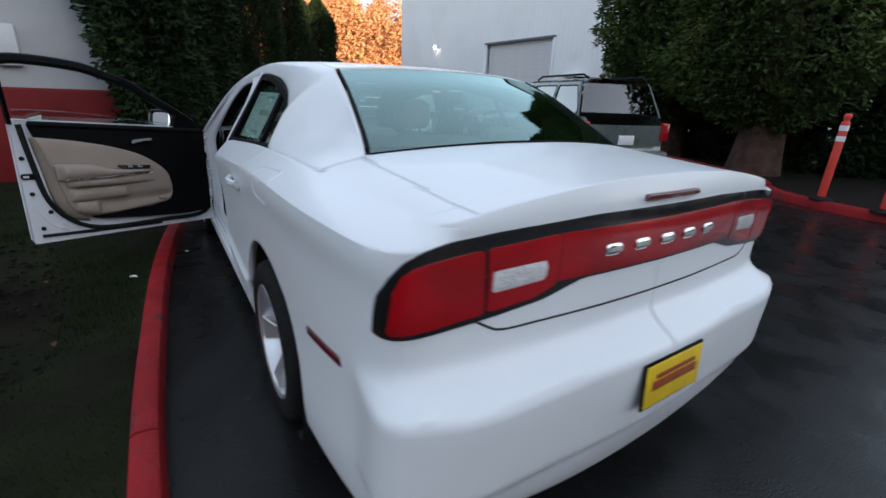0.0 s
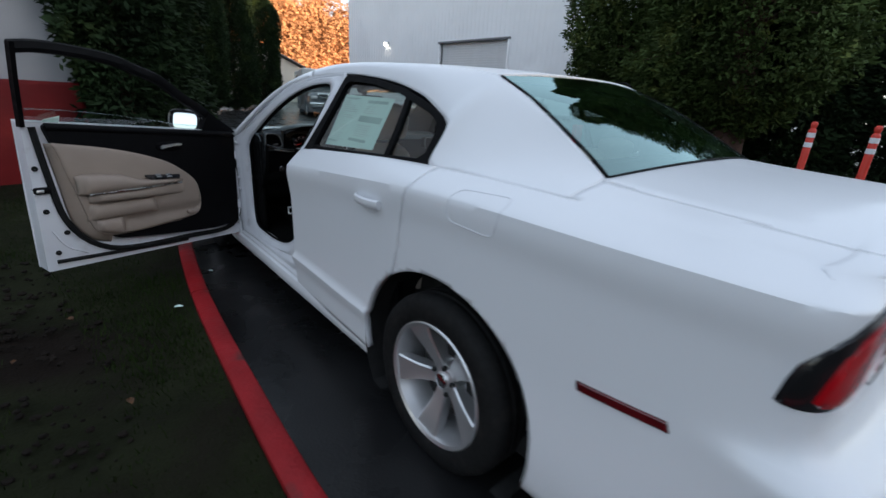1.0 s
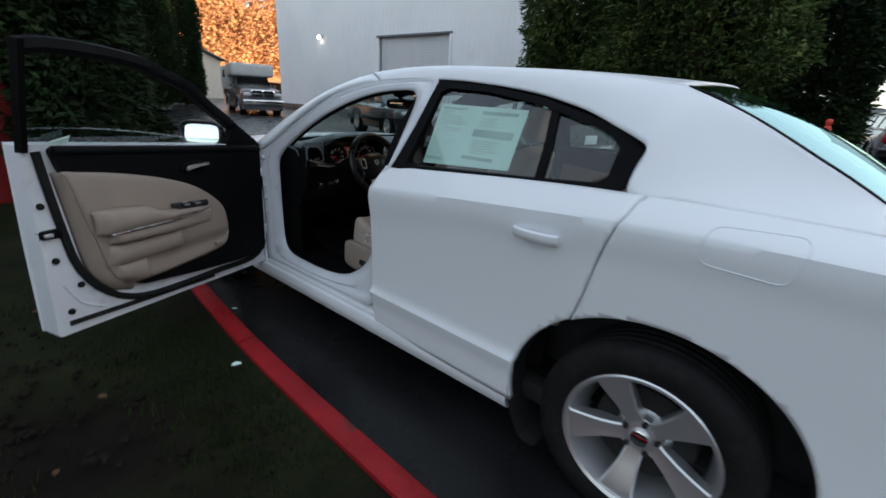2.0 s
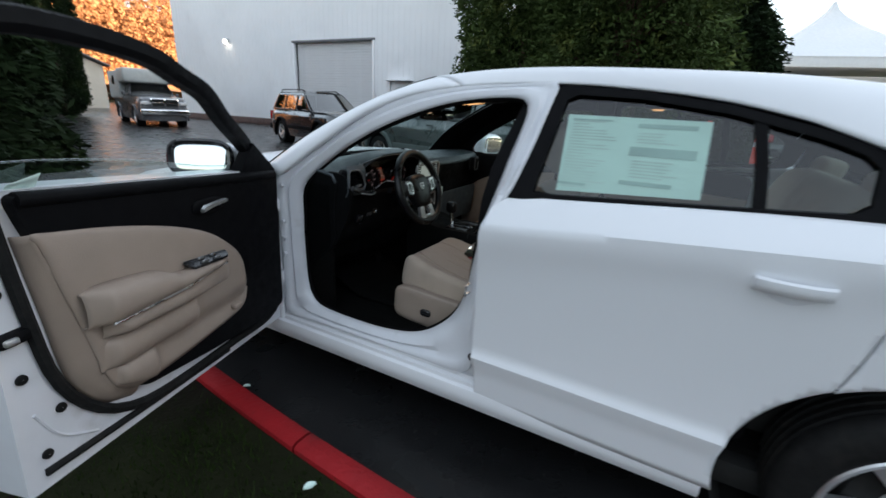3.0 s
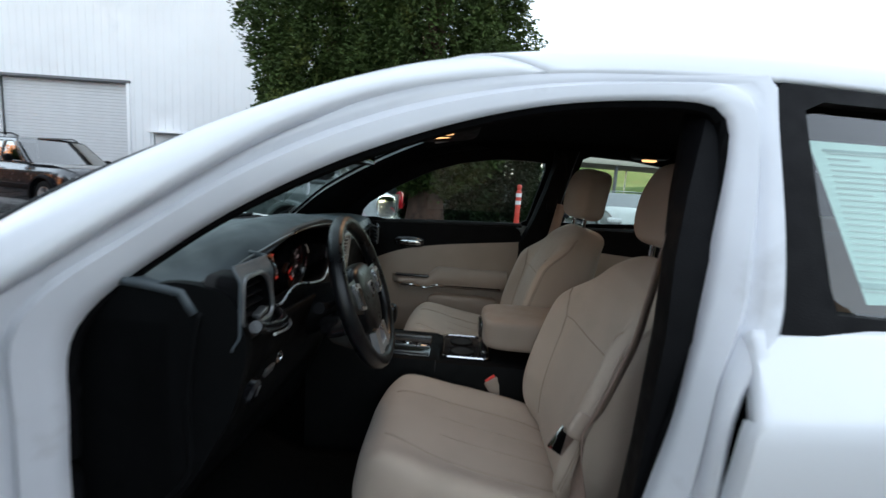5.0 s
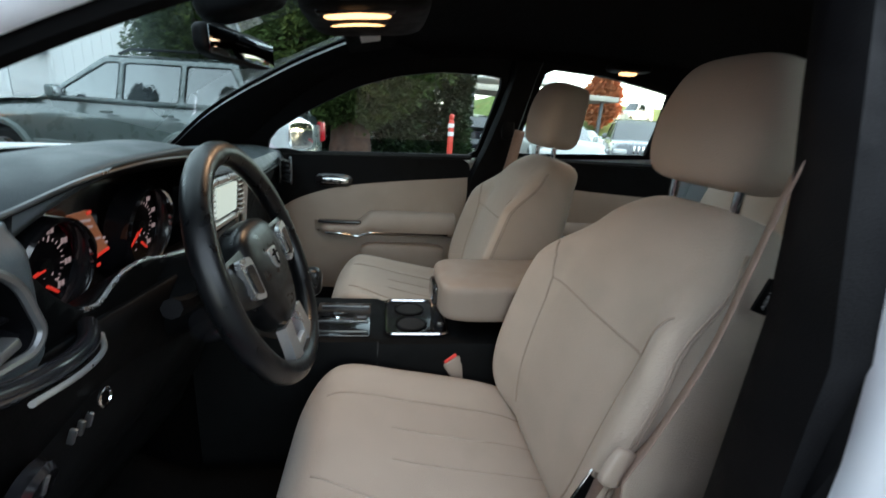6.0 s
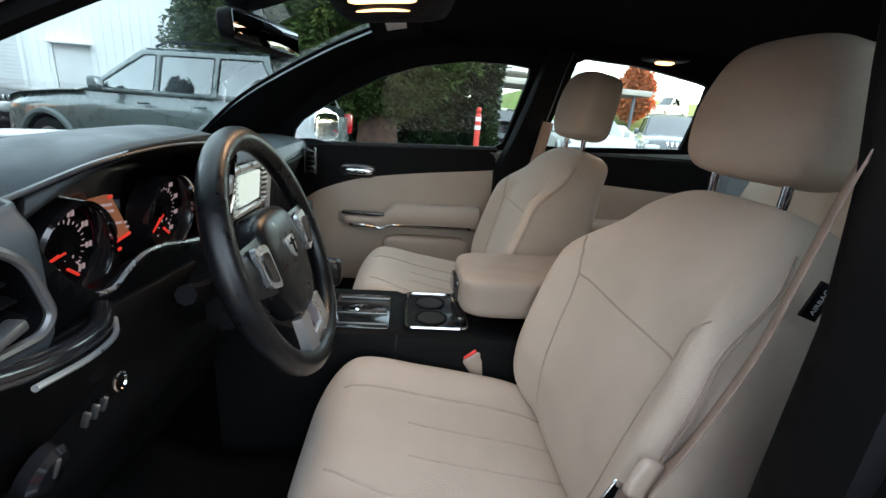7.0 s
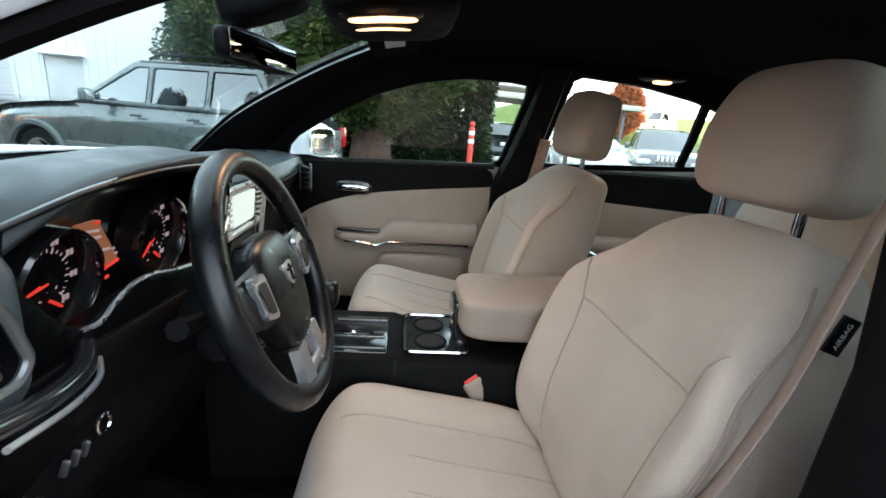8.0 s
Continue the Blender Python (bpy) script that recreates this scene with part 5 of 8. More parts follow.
# tail lamp band across the tail
def on_tail(off):
    return lambda u, v, d: tail_at(u, v) + Vector((0.25 * (1 if u > 0 else -1) * (abs(u) / 0.87) ** 6 * (off - d) * 2, -(off - d), 0))
def tail_plate(name, outline, off, depth, material, parent, label="", n=1):
    """A plate with the given outline that follows the tail's curve."""
    xs = [p[0] for p in outline]
    x0, x1 = min(xs), max(xs)
    n = max(10, int((x1 - x0) / 0.022))
    def span(x):
        hits = []
        for (ax, az), (bx, bz) in zip(outline, outline[1:] + outline[:1]):
            if (ax - x) * (bx - x) <= 0 and abs(ax - bx) > 1e-9:
                hits.append(az + (bz - az) * (x - ax) / (bx - ax))
        return (min(hits), max(hits)) if hits else (outline[0][1],) * 2
    rings = []
    for i in range(n + 1):
        x = (x0 + x1) / 2 - (x1 - x0) / 2 * 0.999 * math.cos(math.pi * i / n)
        a, c = span(x)
        if c - a < 0.004:
            a, c = a - 0.002, c + 0.002
        zs = [a + (c - a) * k / 5 for k in range(6)]
        f = on_tail(off)
        bev = min(0.006, depth * 0.4)
        ring = [f(x, z, 0) for z in zs]
        ring[0], ring[-1] = f(x, zs[0] + 0.0, bev), f(x, zs[-1] - 0.0, bev)
        ring = [f(x, zs[0], depth)] + ring + [f(x, zs[-1], depth)]
        rings.append(ring)
    return part(name, loft(rings), material, parent, label)
band = tail_plate("tail_light_band", LAMP_OUT, 0.012, 0.03, BLACK_GLOSS, car, "full-width black tail light panel")
for s in (-1, 1):
    o = lambda pts: round_outline([(s * x, z) for x, z in pts], 0.009, 3)
    tail_plate("red_lens", o([(0.852, 0.843), (0.851, 0.935), (0.838, 0.982), (0.80, 1.006), (0.645, 1.024), (0.64, 0.866)]), 0.022, 0.02, RED_LENS, band)
    tail_plate("red_lens", o([(0.632, 0.868), (0.637, 1.024), (0.43, 1.037), (0.43, 0.905), (0.50, 0.880)]), 0.022, 0.02, RED_LENS, band)
    tail_plate("reversing_lamp", o([(0.622, 0.915), (0.622, 0.972), (0.47, 0.978), (0.47, 0.925)]), 0.027, 0.02, CLEAR_LENS, band, "clear ribbed reversing lamp")
tail_plate("centre_lens", round_outline([(-0.428, 0.912), (-0.428, 1.037), (0.428, 1.037), (0.428, 0.912)], 0.006, 3), 0.020, 0.02, RED_LENS, band)
for i in range(5):
    x = -0.245 + 0.117 * i
    tail_plate("emblem_block", round_outline([(x - 0.03, 0.958), (x - 0.03, 0.990), (x + 0.03, 0.990), (x + 0.03, 0.958)], 0.012, 3), 0.026, 0.012, CHROME, band)
chm = tail_plate("high_brake_light", round_outline([(-0.13, 1.089), (-0.13, 1.108), (0.13, 1.108), (0.13, 1.089)], 0.008, 3), 0.018, 0.03, DEEP_RED, car, "slim red high brake light")
# shut line under the lamps, number plate and reflectors
lid_line = [tail_at(x, z) + Vector((0, -0.001, 0)) for x, z in ((-0.655, 0.848), (-0.63, 0.832), (-0.59, 0.812), (-0.50, 0.808), (-0.2, 0.806), (0.2, 0.806), (0.50, 0.808), (0.59, 0.812), (0.63, 0.832), (0.655, 0.848))]
part("boot_shut_line", tube(lid_line, 0.0035, 5, steps=40), DARK, car)
recess = tail_plate("plate_recess", round_outline([(-0.31, 0.46), (-0.29, 0.655), (0.29, 0.655), (0.31, 0.46)], 0.03, 3), 0.001, 0.012, PAINT, car)
pl = part("number_plate", rbox(0.305, 0.008, 0.152, 0.006, at=pose(0, -1.155, 0.568, -4, 0, 0)), BLACK_TRIM, car, "yellow dealer card in a black plate frame")
part("plate_card", rbox(0.29, 0.006, 0.136, 0.003, at=pose(0, -1.1595, 0.568, -4, 0, 0)), YELLOW, pl)
for dz, w in ((0.03, 0.2), (0.0, 0.23), (-0.035, 0.16)):
    part("print_bar", rbox(w, 0.003, 0.014 if dz else 0.03, 0.001, at=pose(0, -1.163, 0.568 + dz, -4, 0, 0)), PLATE_INK, pl)
part("lower_valance", sheet(lambda u, v: tail_at((u - 0.5) * 1.5, 0.20 + 0.13 * v) + Vector((0, 0.004 - 0.012, 0)), 0, 1, 0, 1, 30, 4), PAINT, car)

# flank details
def flank_plate(name, pts, off, depth, material, parent, label=""):
    f = lambda u, v, d: flank(u, v) + Vector((-(off - d), 0, 0))
    return part(name, slab(pts, depth, f), material, parent, label)
def wing_plate(name, pts, off, depth, material, parent, label=""):
    f = lambda u, v, d: Vector((-(W_half(u) - side_inset(u, v)) - (off - d), u, v))
    return part(name, slab(pts, depth, f), material, parent, label)
def marker_at(u, v):
    y = -0.535 - 0.222 * u
    return flank(y - 0.008 * (1 - v), 0.642 + 0.010 * u + 0.030 * v + 0.002 * u) + Vector((-0.006 * (1 if 0.0 < v < 1.0 else 0.3), 0, 0))
part("side_marker", sheet(marker_at, 0, 1, 0, 1, 14, 6), DEEP_RED, car, "dark red side marker lamp", thick=0.01)
# fuel flap: a raised panel with a fine shadow gap
flap = round_outline([(0.0, 1.072), (-0.215, 1.080), (-0.19, 0.965), (0.008, 0.975)], 0.035, 5)
gap_pts = [flank(y, z) + Vector((-0.0005, 0, 0)) for y, z in flap]
part("fuel_flap", tube(gap_pts, 0.0022, 5, closed=True, up=(1, 0, 0)), JAMB, car, "outline gap of the white fuel flap")
# rear door handle: a bar over a scooped cup
hd = part("door_handle", loft([[flank(y, 0.935 + 0.02 * math.sin(a)) + Vector((-0.028 * math.sin(math.pi * k) ** 0.5 - 0.012 * math.cos(a), 0, 0)) for a in np.linspace(0, math.tau, 9)[:-1]] for k, y in [(0.04 + 0.92 * i / 12, 0.555 - 0.165 * i / 12) for i in range(13)]]), PAINT, rear_door, "white pull handle")
part("handle_cup", slab(smooth_loop([(0.545, 0.918), (0.47, 0.885), (0.40, 0.918), (0.47, 0.924)], 24), 0.006, lambda u, v, d: flank(u, v) + Vector((-0.0015 + d, 0, 0))), JAMB, hd)

# rear door window: black frame, two panes and the price sheet
def side_pt(y, z, off=0.0):
    """The leaning side of the cabin at that place."""
    k = min(max((y - 0.235) / 1.04, 0), 1)
    base = 0.812 + 0.026 * k
    x = base - 0.562 * (z - 1.043 - 0.06 * (1 - k)) - 0.02 * (1 - k)
    return Vector((-(x + off), y, z))
win_out = round_outline([(1.283, 1.036), (1.205, 1.420), (0.92, 1.402), (0.667, 1.368), (0.43, 1.308), (0.30, 1.262), (0.232, 1.228), (0.262, 1.095), (0.60, 1.072), (0.9, 1.055)], 0.012, 3)
win_in = round_outline([(1.20, 1.060), (1.16, 1.388), (0.92, 1.378), (0.667, 1.342), (0.43, 1.282), (0.325, 1.24), (0.335, 1.112), (0.60, 1.094), (0.9, 1.078)], 0.02, 3)
def ring_plate(outer, inner, f, depth, n=90):
    """A flat frame between two closed outlines."""
    co, ci = smooth_like(outer, n), smooth_like(inner, n)
    rings = [[f(*p, 0.0) for p in co], [f(*p, 0.0) for p in ci], [f(*p, depth) for p in ci], [f(*p, depth) for p in co]]
    rings.append(rings[0])
    bm = bmesh.new()
    vs = [[bm.verts.new(q) for q in r] for r in rings[:4]]
    vs.append(vs[0])
    for a, c in zip(vs, vs[1:]):
        for i in range(n):
            k = (i + 1) % n
            bm.faces.new((a[i], a[k], c[k], c[i]))
    return bm
def smooth_like(pts, n):
    """n points along a closed outline, evenly by angle about its middle."""
    cx, cy = (min(p[0] for p in pts) + max(p[0] for p in pts)) / 2, (min(p[1] for p in pts) + max(p[1] for p in pts)) / 2
    out = []
    m = len(pts)
    for i in range(n):
        a = math.tau * i / n
        dx, dy = math.cos(a), math.sin(a)
        best = None
        for k in range(m):
            ax, ay = pts[k][0] - cx, pts[k][1] - cy
            bx, by = pts[(k + 1) % m][0] - cx, pts[(k + 1) % m][1] - cy
            den = dx * (by - ay) - dy * (bx - ax)
            if abs(den) < 1e-12:
                continue
            t = (ax * (by - ay) - ay * (bx - ax)) / den
            s = (ax * dy - ay * dx) / den
            if t > 0 and -1e-6 <= s <= 1 + 1e-6 and (best is None or t > best):
                best = t
        best = best if best is not None else 0.01
        out.append((cx + dx * best, cy + dy * best))
    return out
def pane_grid(outline, f, levels=6, n=64):
    """A thin pane with the given outline, divided so that it can follow a curved side."""
    pts = smooth_like(outline, n)
    cx, cy = (min(p[0] for p in outline) + max(p[0] for p in outline)) / 2, (min(p[1] for p in outline) + max(p[1] for p in outline)) / 2
    bm = bmesh.new()
    rings = [[bm.verts.new(f(cx + (x - cx) * k / levels, cy + (y - cy) * k / levels, 0)) for x, y in pts] for k in range(1, levels + 1)]
    mid = bm.verts.new(f(cx, cy, 0))
    for i in range(n):
        bm.faces.new((mid, rings[0][i], rings[0][(i + 1) % n]))
        for a, c in zip(rings, rings[1:]):
            bm.faces.new((a[i], c[i], c[(i + 1) % n], a[(i + 1) % n]))
    return bm
lay = lambda off: (lambda u, v, d: side_pt(u, v, off - d))
wf = part("window_frame", ring_plate(win_out, win_in, lay(0.004), 0.03), BLACK_TRIM, rear_door, "black window surround")
part("window_divider", loft([[side_pt(y + dy, z, o) for dy, o in ((-0.016, 0.0), (0.016, 0.0), (0.016, -0.02), (-0.016, -0.02))] for y, z in ((0.565, 1.09), (0.575, 1.2), (0.60, 1.335))]), BLACK_TRIM, wf)
pane = part("window_pane", pane_grid(win_in, lay(-0.012)), GLASS_SIDE, rear_door)
pane.visible_shadow = False
st = part("price_sheet", slab([(1.150, 1.322), (1.128, 1.078), (0.708, 1.098), (0.715, 1.318)], 0.001, lambda u, v, d: side_pt(u, v, -0.022 - d)), PAPER, rear_door, "large white price sheet behind the window")
for (ya, yb, za, zb) in ((0.92, 0.75, 1.290, 1.303), (0.93, 0.74, 1.205, 1.232), (0.94, 0.79, 1.118, 1.130), (1.13, 1.04, 1.10, 1.108), (1.13, 1.00, 1.305, 1.309)):
    part("print_bar", slab([(ya, za), (yb, za), (yb, zb), (ya, zb)], 0.0008, lambda u, v, d: side_pt(u, v, -0.0205 - d)), INK, st)
rr = random.Random(11)
b = bmesh.new()
for i in range(46):
    z = 1.095 + 0.215 * (i % 23) / 23
    y1 = 1.125 if i < 23 else 0.915
    w = rr.uniform(0.05, 0.15)
    if i >= 23 and (1.195 < z < 1.24 or 1.28 < z or z < 1.135):
        continue
    merge(b, slab([(y1, z), (y1 - w, z), (y1 - w, z + 0.0025), (y1, z + 0.0025)], 0.0006, lambda u, v, d: side_pt(u, v, -0.0207 - d)))
tagged(part("fine_print", b, FAINT_INK, st, tidy=False), kind="stuff")

# far side glass
def far(bm):
    m = mirror_x(bm)
    bm.free()
    return m
fw = part("window_frame", far(ring_plate(win_out, win_in, lay(0.004), 0.03)), BLACK_TRIM, car)
part("window_pane", far(pane_grid(win_in, lay(-0.012))), GLASS, car).visible_shadow = False
part("window_divider", far(loft([[side_pt(y + dy, z, o) for dy, o in ((-0.016, 0.0), (0.016, 0.0), (0.016, -0.02), (-0.016, -0.02))] for y, z in ((0.585, 1.09), (0.595, 1.2), (0.62, 1.335))])), BLACK_TRIM, fw)
fwin_out = round_outline([(1.283, 1.036), (1.205, 1.420), (1.55, 1.408), (1.83, 1.36), (2.01, 1.28), (2.19, 1.145), (2.345, 1.0), (1.8, 1.018)], 0.012, 3)
fwin_in = round_outline([(1.365, 1.045), (1.315, 1.350), (1.55, 1.347), (1.72, 1.318), (1.86, 1.272), (2.03, 1.185), (2.19, 1.085), (2.235, 1.01), (1.8, 1.03)], 0.03, 3)
ff = part("window_frame", far(ring_plate(fwin_out, fwin_in, lay(0.004), 0.03)), BLACK_TRIM, car)
part("window_pane", far(pane_grid(fwin_in, lay(-0.012))), GLASS, car).visible_shadow = False
fm = part("door_mirror", soft(0.20, 0.15, 0.16, 0.55, 8, at=pose(1.03, 2.185, 1.07, 0, 0, -30)), PAINT, car)
part("mirror_glass", soft(0.16, 0.012, 0.12, 0.5, 6, at=pose(0.990, 2.116, 1.072, 0, 0, -30)), MIRROR, fm)

# wheels
def road_wheel(y, side):
    r, w, z = 0.345, 0.235, 0.328
    x = side * 0.812
    m = pose(x, y, z) @ Matrix.Diagonal((side, 1, 1, 1))
    wh = part("wheel", lathe([(0.09, -0.06), (0.09, 0.02), (0.16, 0.02), (0.165, -0.01), (0.165, -0.06)], 24, at=m), DARK, car)
    tread = [(0.235, -w / 2), (0.30, -w / 2 - 0.004), (0.33, -w * 0.46), (r, -w * 0.36)]
    for g in range(4):
        c = -w * 0.24 + g * w * 0.16
        tread += [(r, c - 0.012), (r - 0.008, c - 0.008), (r - 0.008, c + 0.004), (r, c + 0.008)]
    tread += [(r, w * 0.36), (0.335, w * 0.46), (0.315, w / 2 + 0.002), (0.295, w / 2 + 0.006), (0.262, w / 2 + 0.004), (0.245, w / 2 - 0.004), (0.235, w / 2 - 0.02)]
    b = lathe(tread, 64, at=m)
    for v in b.verts:
        v.co.z = max(v.co.z, 0.001)
    part("tyre", b, RUBBER, wh)
    b = lathe([(0.238, -0.09), (0.240, 0.098), (0.247, 0.112), (0.240, 0.118), (0.228, 0.112), (0.222, 0.085), (0.205, 0.03), (0.20, -0.09)], 64)
    for k in range(5):
        a = radians(61) + math.tau * k / 5
        c, s = math.cos(a), math.sin(a)
        rings = []
        for t, rad, hw, h, th in ((0, 0.03, 0.036, 0.054, 0.05), (0.2, 0.07, 0.029, 0.060, 0.06), (0.5, 0.12, 0.034, 0.076, 0.06), (0.75, 0.17, 0.045, 0.092, 0.055), (0.9, 0.205, 0.054, 0.102, 0.05), (1.0, 0.232, 0.062, 0.107, 0.04)):
            P = lambda q, hh: (hh, c * rad - s * q, s * rad + c * q)
            rings.append([P(-hw, h - 0.006), P(-hw + 0.006, h), P(0, h - 0.003), P(hw - 0.006, h), P(hw, h - 0.006), P(hw * 0.88, h - th), P(-hw * 0.88, h - th)])
        loft(rings, True, True, b)
    merge(b, lathe([(0.068, 0.0), (0.068, 0.05), (0.05, 0.056), (0.034, 0.056), (0.033, 0.062), (0.028, 0.066), (0.001, 0.068)], 28))
    bmesh.ops.transform(b, matrix=m, verts=b.verts)
    rim = part("rim", b, ALLOY, wh, "five-spoke silver alloy rim", sharp=30)
    for k in range(5):
        a = radians(97) + math.tau * k / 5
        part("wheel_nut", lathe([(0.010, 0.0), (0.010, 0.03), (0.006, 0.034), (0.001, 0.034)], 8, at=m @ pose(0.035, math.cos(a) * 0.055, math.sin(a) * 0.055)), DARK, rim)
    part("centre_cap", lathe([(0.03, 0.06), (0.029, 0.069), (0.022, 0.072), (0.001, 0.072)], 20, at=m), CHROME, rim)
    part("brake_disc", lathe([(0.15, -0.02), (0.15, 0.0), (0.06, 0.0), (0.06, -0.02)], 40, at=m), SATIN, wh)
    # dark arch liner
    def liner(u, v):
        a = -0.8 + (math.pi + 1.6) * u
        k, w = 1 - step(0.7, 1.0, v), min(1.0, v / 0.7)
        return (x + side * (0.108 - 0.255 * w), y + 0.006 + k * 0.474 * math.cos(a), max(0.10, 0.335 + k * 0.423 * math.sin(a)))
    part("arch_liner", sheet(liner, 0, 1, 0, 1, 40, 10), DARK, car)
for yy in (0.045, 3.052):
    for sd in (-1, 1):
        road_wheel(yy, sd)

# ---- door opening and the open driver's door ----
OPEN_IN = [(2.290, 0.955), (2.312, 0.80), (2.312, 0.62), (2.285, 0.44), (2.21, 0.372), (2.05, 0.352), (1.80, 0.358), (1.62, 0.40), (1.49, 0.50), (1.425, 0.62), (1.398, 0.76), (1.366, 0.92), (1.322, 1.14), (1.288, 1.32), (1.312, 1.362), (1.42, 1.368), (1.60, 1.345), (1.78, 1.292), (1.98, 1.205), (2.16, 1.09)]
OPEN_OUT = [(2.386, 0.985), (2.392, 0.80), (2.392, 0.60), (2.388, 0.42), (2.382, 0.31), (2.20, 0.305), (1.90, 0.305), (1.60, 0.31), (1.37, 0.33), (1.340, 0.55), (1.338, 0.76), (1.335, 0.94), (1.27, 1.06), (1.200, 1.40), (1.205, 1.424), (1.38, 1.420), (1.62, 1.402), (1.84, 1.355), (2.06, 1.252), (2.24, 1.115)]


def jamb_x(y, z, inner):
    if z < 1.0:
        x = 0.80 + 0.02 * step(0.5, 0.34, z) if inner else 0.872
        return x
    k = (z - 1.0) / 0.42
    return (0.785 - 0.150 * k) if inner else (0.868 - 0.246 * k)


def loop3(pts, inner, n=120):
    c = curve3([(-jamb_x(y, z, inner), y, z) for y, z in pts], True)
    return [c(i / n) for i in range(n)]


def jamb_strip(levels=5):
    a, c = loop3(OPEN_OUT, False), loop3(OPEN_IN, True)
    n = len(a)
    bm = bmesh.new()
    rows = []
    for k in range(levels + 1):
        t = k / levels
        dip = 0.022 * math.sin(math.pi * t) * (1 if k not in (0, levels) else 0)
        rows.append([bm.verts.new(p.lerp(q, t) + Vector((0.6 * dip if t < 0.5 else -0.5 * dip, 0, 0))) for p, q in zip(a, c)])
    for r0, r1 in zip(rows, rows[1:]):
        for i in range(n):
            k = (i + 1) % n
            bm.faces.new((r0[i], r0[k], r1[k], r1[i]))
    return bm


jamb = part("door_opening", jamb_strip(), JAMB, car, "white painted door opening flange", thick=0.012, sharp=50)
part("opening_seal", tube([p + Vector((0.006, 0, 0)) for p in loop3(OPEN_IN, True)], 0.014, 8, closed=True), SEAL, jamb, "black rubber door seal")
part("jamb_grommet", lathe([(0.001, 0.004), (0.016, 0.003), (0.018, 0.0)], 16, at=pose(-0.884, 1.348, 0.405) @ Matrix.Diagonal((-1, 1, 1, 1))), RUBBER, jamb)
part("door_striker", tube([(-0.872, 1.385, 0.70), (-0.905, 1.385, 0.70), (-0.905, 1.385, 0.665), (-0.872, 1.385, 0.665)], 0.006, 6), SATIN, jamb)
for z in (0.50, 0.86):
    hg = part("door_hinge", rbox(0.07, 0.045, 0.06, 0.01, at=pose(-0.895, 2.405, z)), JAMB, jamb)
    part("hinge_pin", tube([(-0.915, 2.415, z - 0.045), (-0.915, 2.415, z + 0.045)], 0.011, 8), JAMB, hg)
for dz, dy in ((0.62, 0), (0.70, 0.004), (0.78, 0), (0.95, -0.004)):
    part("hinge_bolt", lathe([(0.011, 0.0), (0.011, 0.012), (0.001, 0.013)], 6, at=pose(-0.872, 2.365 + dy, dz) @ Matrix.Diagonal((-1, 1, 1, 1))), JAMB, jamb)
part("front_jamb", rbox(0.06, 0.06, 0.70, 0.02, 3, at=pose(-0.85, 2.43, 0.64)), JAMB, car)

EU, EN = Vector((-0.956, -0.293, 0)), Vector((-0.293, 0.956, 0))


def dpt(u, z, n=0.0):
    """A place on the open door: u from hinge to latch, z up, n from its inner shell (0) towards its outer skin."""
    return Vector((-0.864, 2.426, z)) + EU * u + EN * (n - 0.5 * max(0.0, z - 1.08))
def belt(u):
    return 1.012 + 0.07 * u
def dmat(u, z, n):
    """A frame on the door: x towards the hinge, y towards the outer skin."""
    return Matrix.Translation(dpt(u, z, n)) @ pose(0, 0, 0, 0, 0, 17.0)


driver_door = part("driver_door", slab([(0.0, 0.30), (0.02, 1.02), (1.145, 1.10), (1.165, 0.68), (1.18, 0.30), (1.12, 0.275), (0.1, 0.265)], 0.012, lambda u, v, d: dpt(u, v, 0.125 - d), 0.0), PAINT, car, "white driver's door swung wide open, beige and black lining")
shell_out = round_outline([(0.02, 0.275), (0.0, 1.02), (1.145, 1.10), (1.16, 0.68), (1.178, 0.296)], 0.014, 3)
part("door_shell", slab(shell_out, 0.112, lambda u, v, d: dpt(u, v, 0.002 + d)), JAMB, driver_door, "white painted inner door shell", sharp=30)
def dtube(name, pts, r, material, n=0.0, parent=None, steps=40, flat=1.0):
    return part(name, tube([dpt(u, z, n) for u, z in pts], r, 7, steps=steps, up=tuple(EN), flat=flat), material, parent or driver_door)
dtube("door_seal", [(0.02, 1.0), (0.015, 0.75), (0.03, 0.42), (0.12, 0.335), (0.4, 0.333), (0.68, 0.335), (0.83, 0.352), (0.93, 0.40), (1.01, 0.485), (1.06, 0.60), (1.08, 0.75), (1.095, 0.92), (1.105, 1.07)], 0.016, RUBBER, -0.006)
dtube("lower_seal", [(0.42, 0.312), (0.75, 0.325), (1.13, 0.345)], 0.011, RUBBER, -0.003)
for u, z in ((1.058, 0.50), (1.115, 0.395), (1.13, 0.86), (1.125, 0.63)):
    part("rubber_plug", lathe([(0.014, 0.0), (0.013, 0.006), (0.001, 0.007)], 14, "y", at=dmat(u, z, 0.0) @ Matrix.Diagonal((1, -1, 1, 1))), RUBBER, driver_door)
lat = part("door_latch", rbox(0.075, 0.06, 0.035, 0.01, at=dmat(1.12, 0.745, 0.01)), BLACK_TRIM, driver_door)
part("latch_slot", rbox(0.03, 0.07, 0.016, 0.004, at=dmat(1.135, 0.745, 0.005)), SATIN, lat)
part("panel_crease", tube([dpt(0.98, 0.36, 0.001), dpt(1.07, 0.42, 0.001), dpt(1.12, 0.52, 0.001)], 0.005, 6, steps=12), JAMB, driver_door)

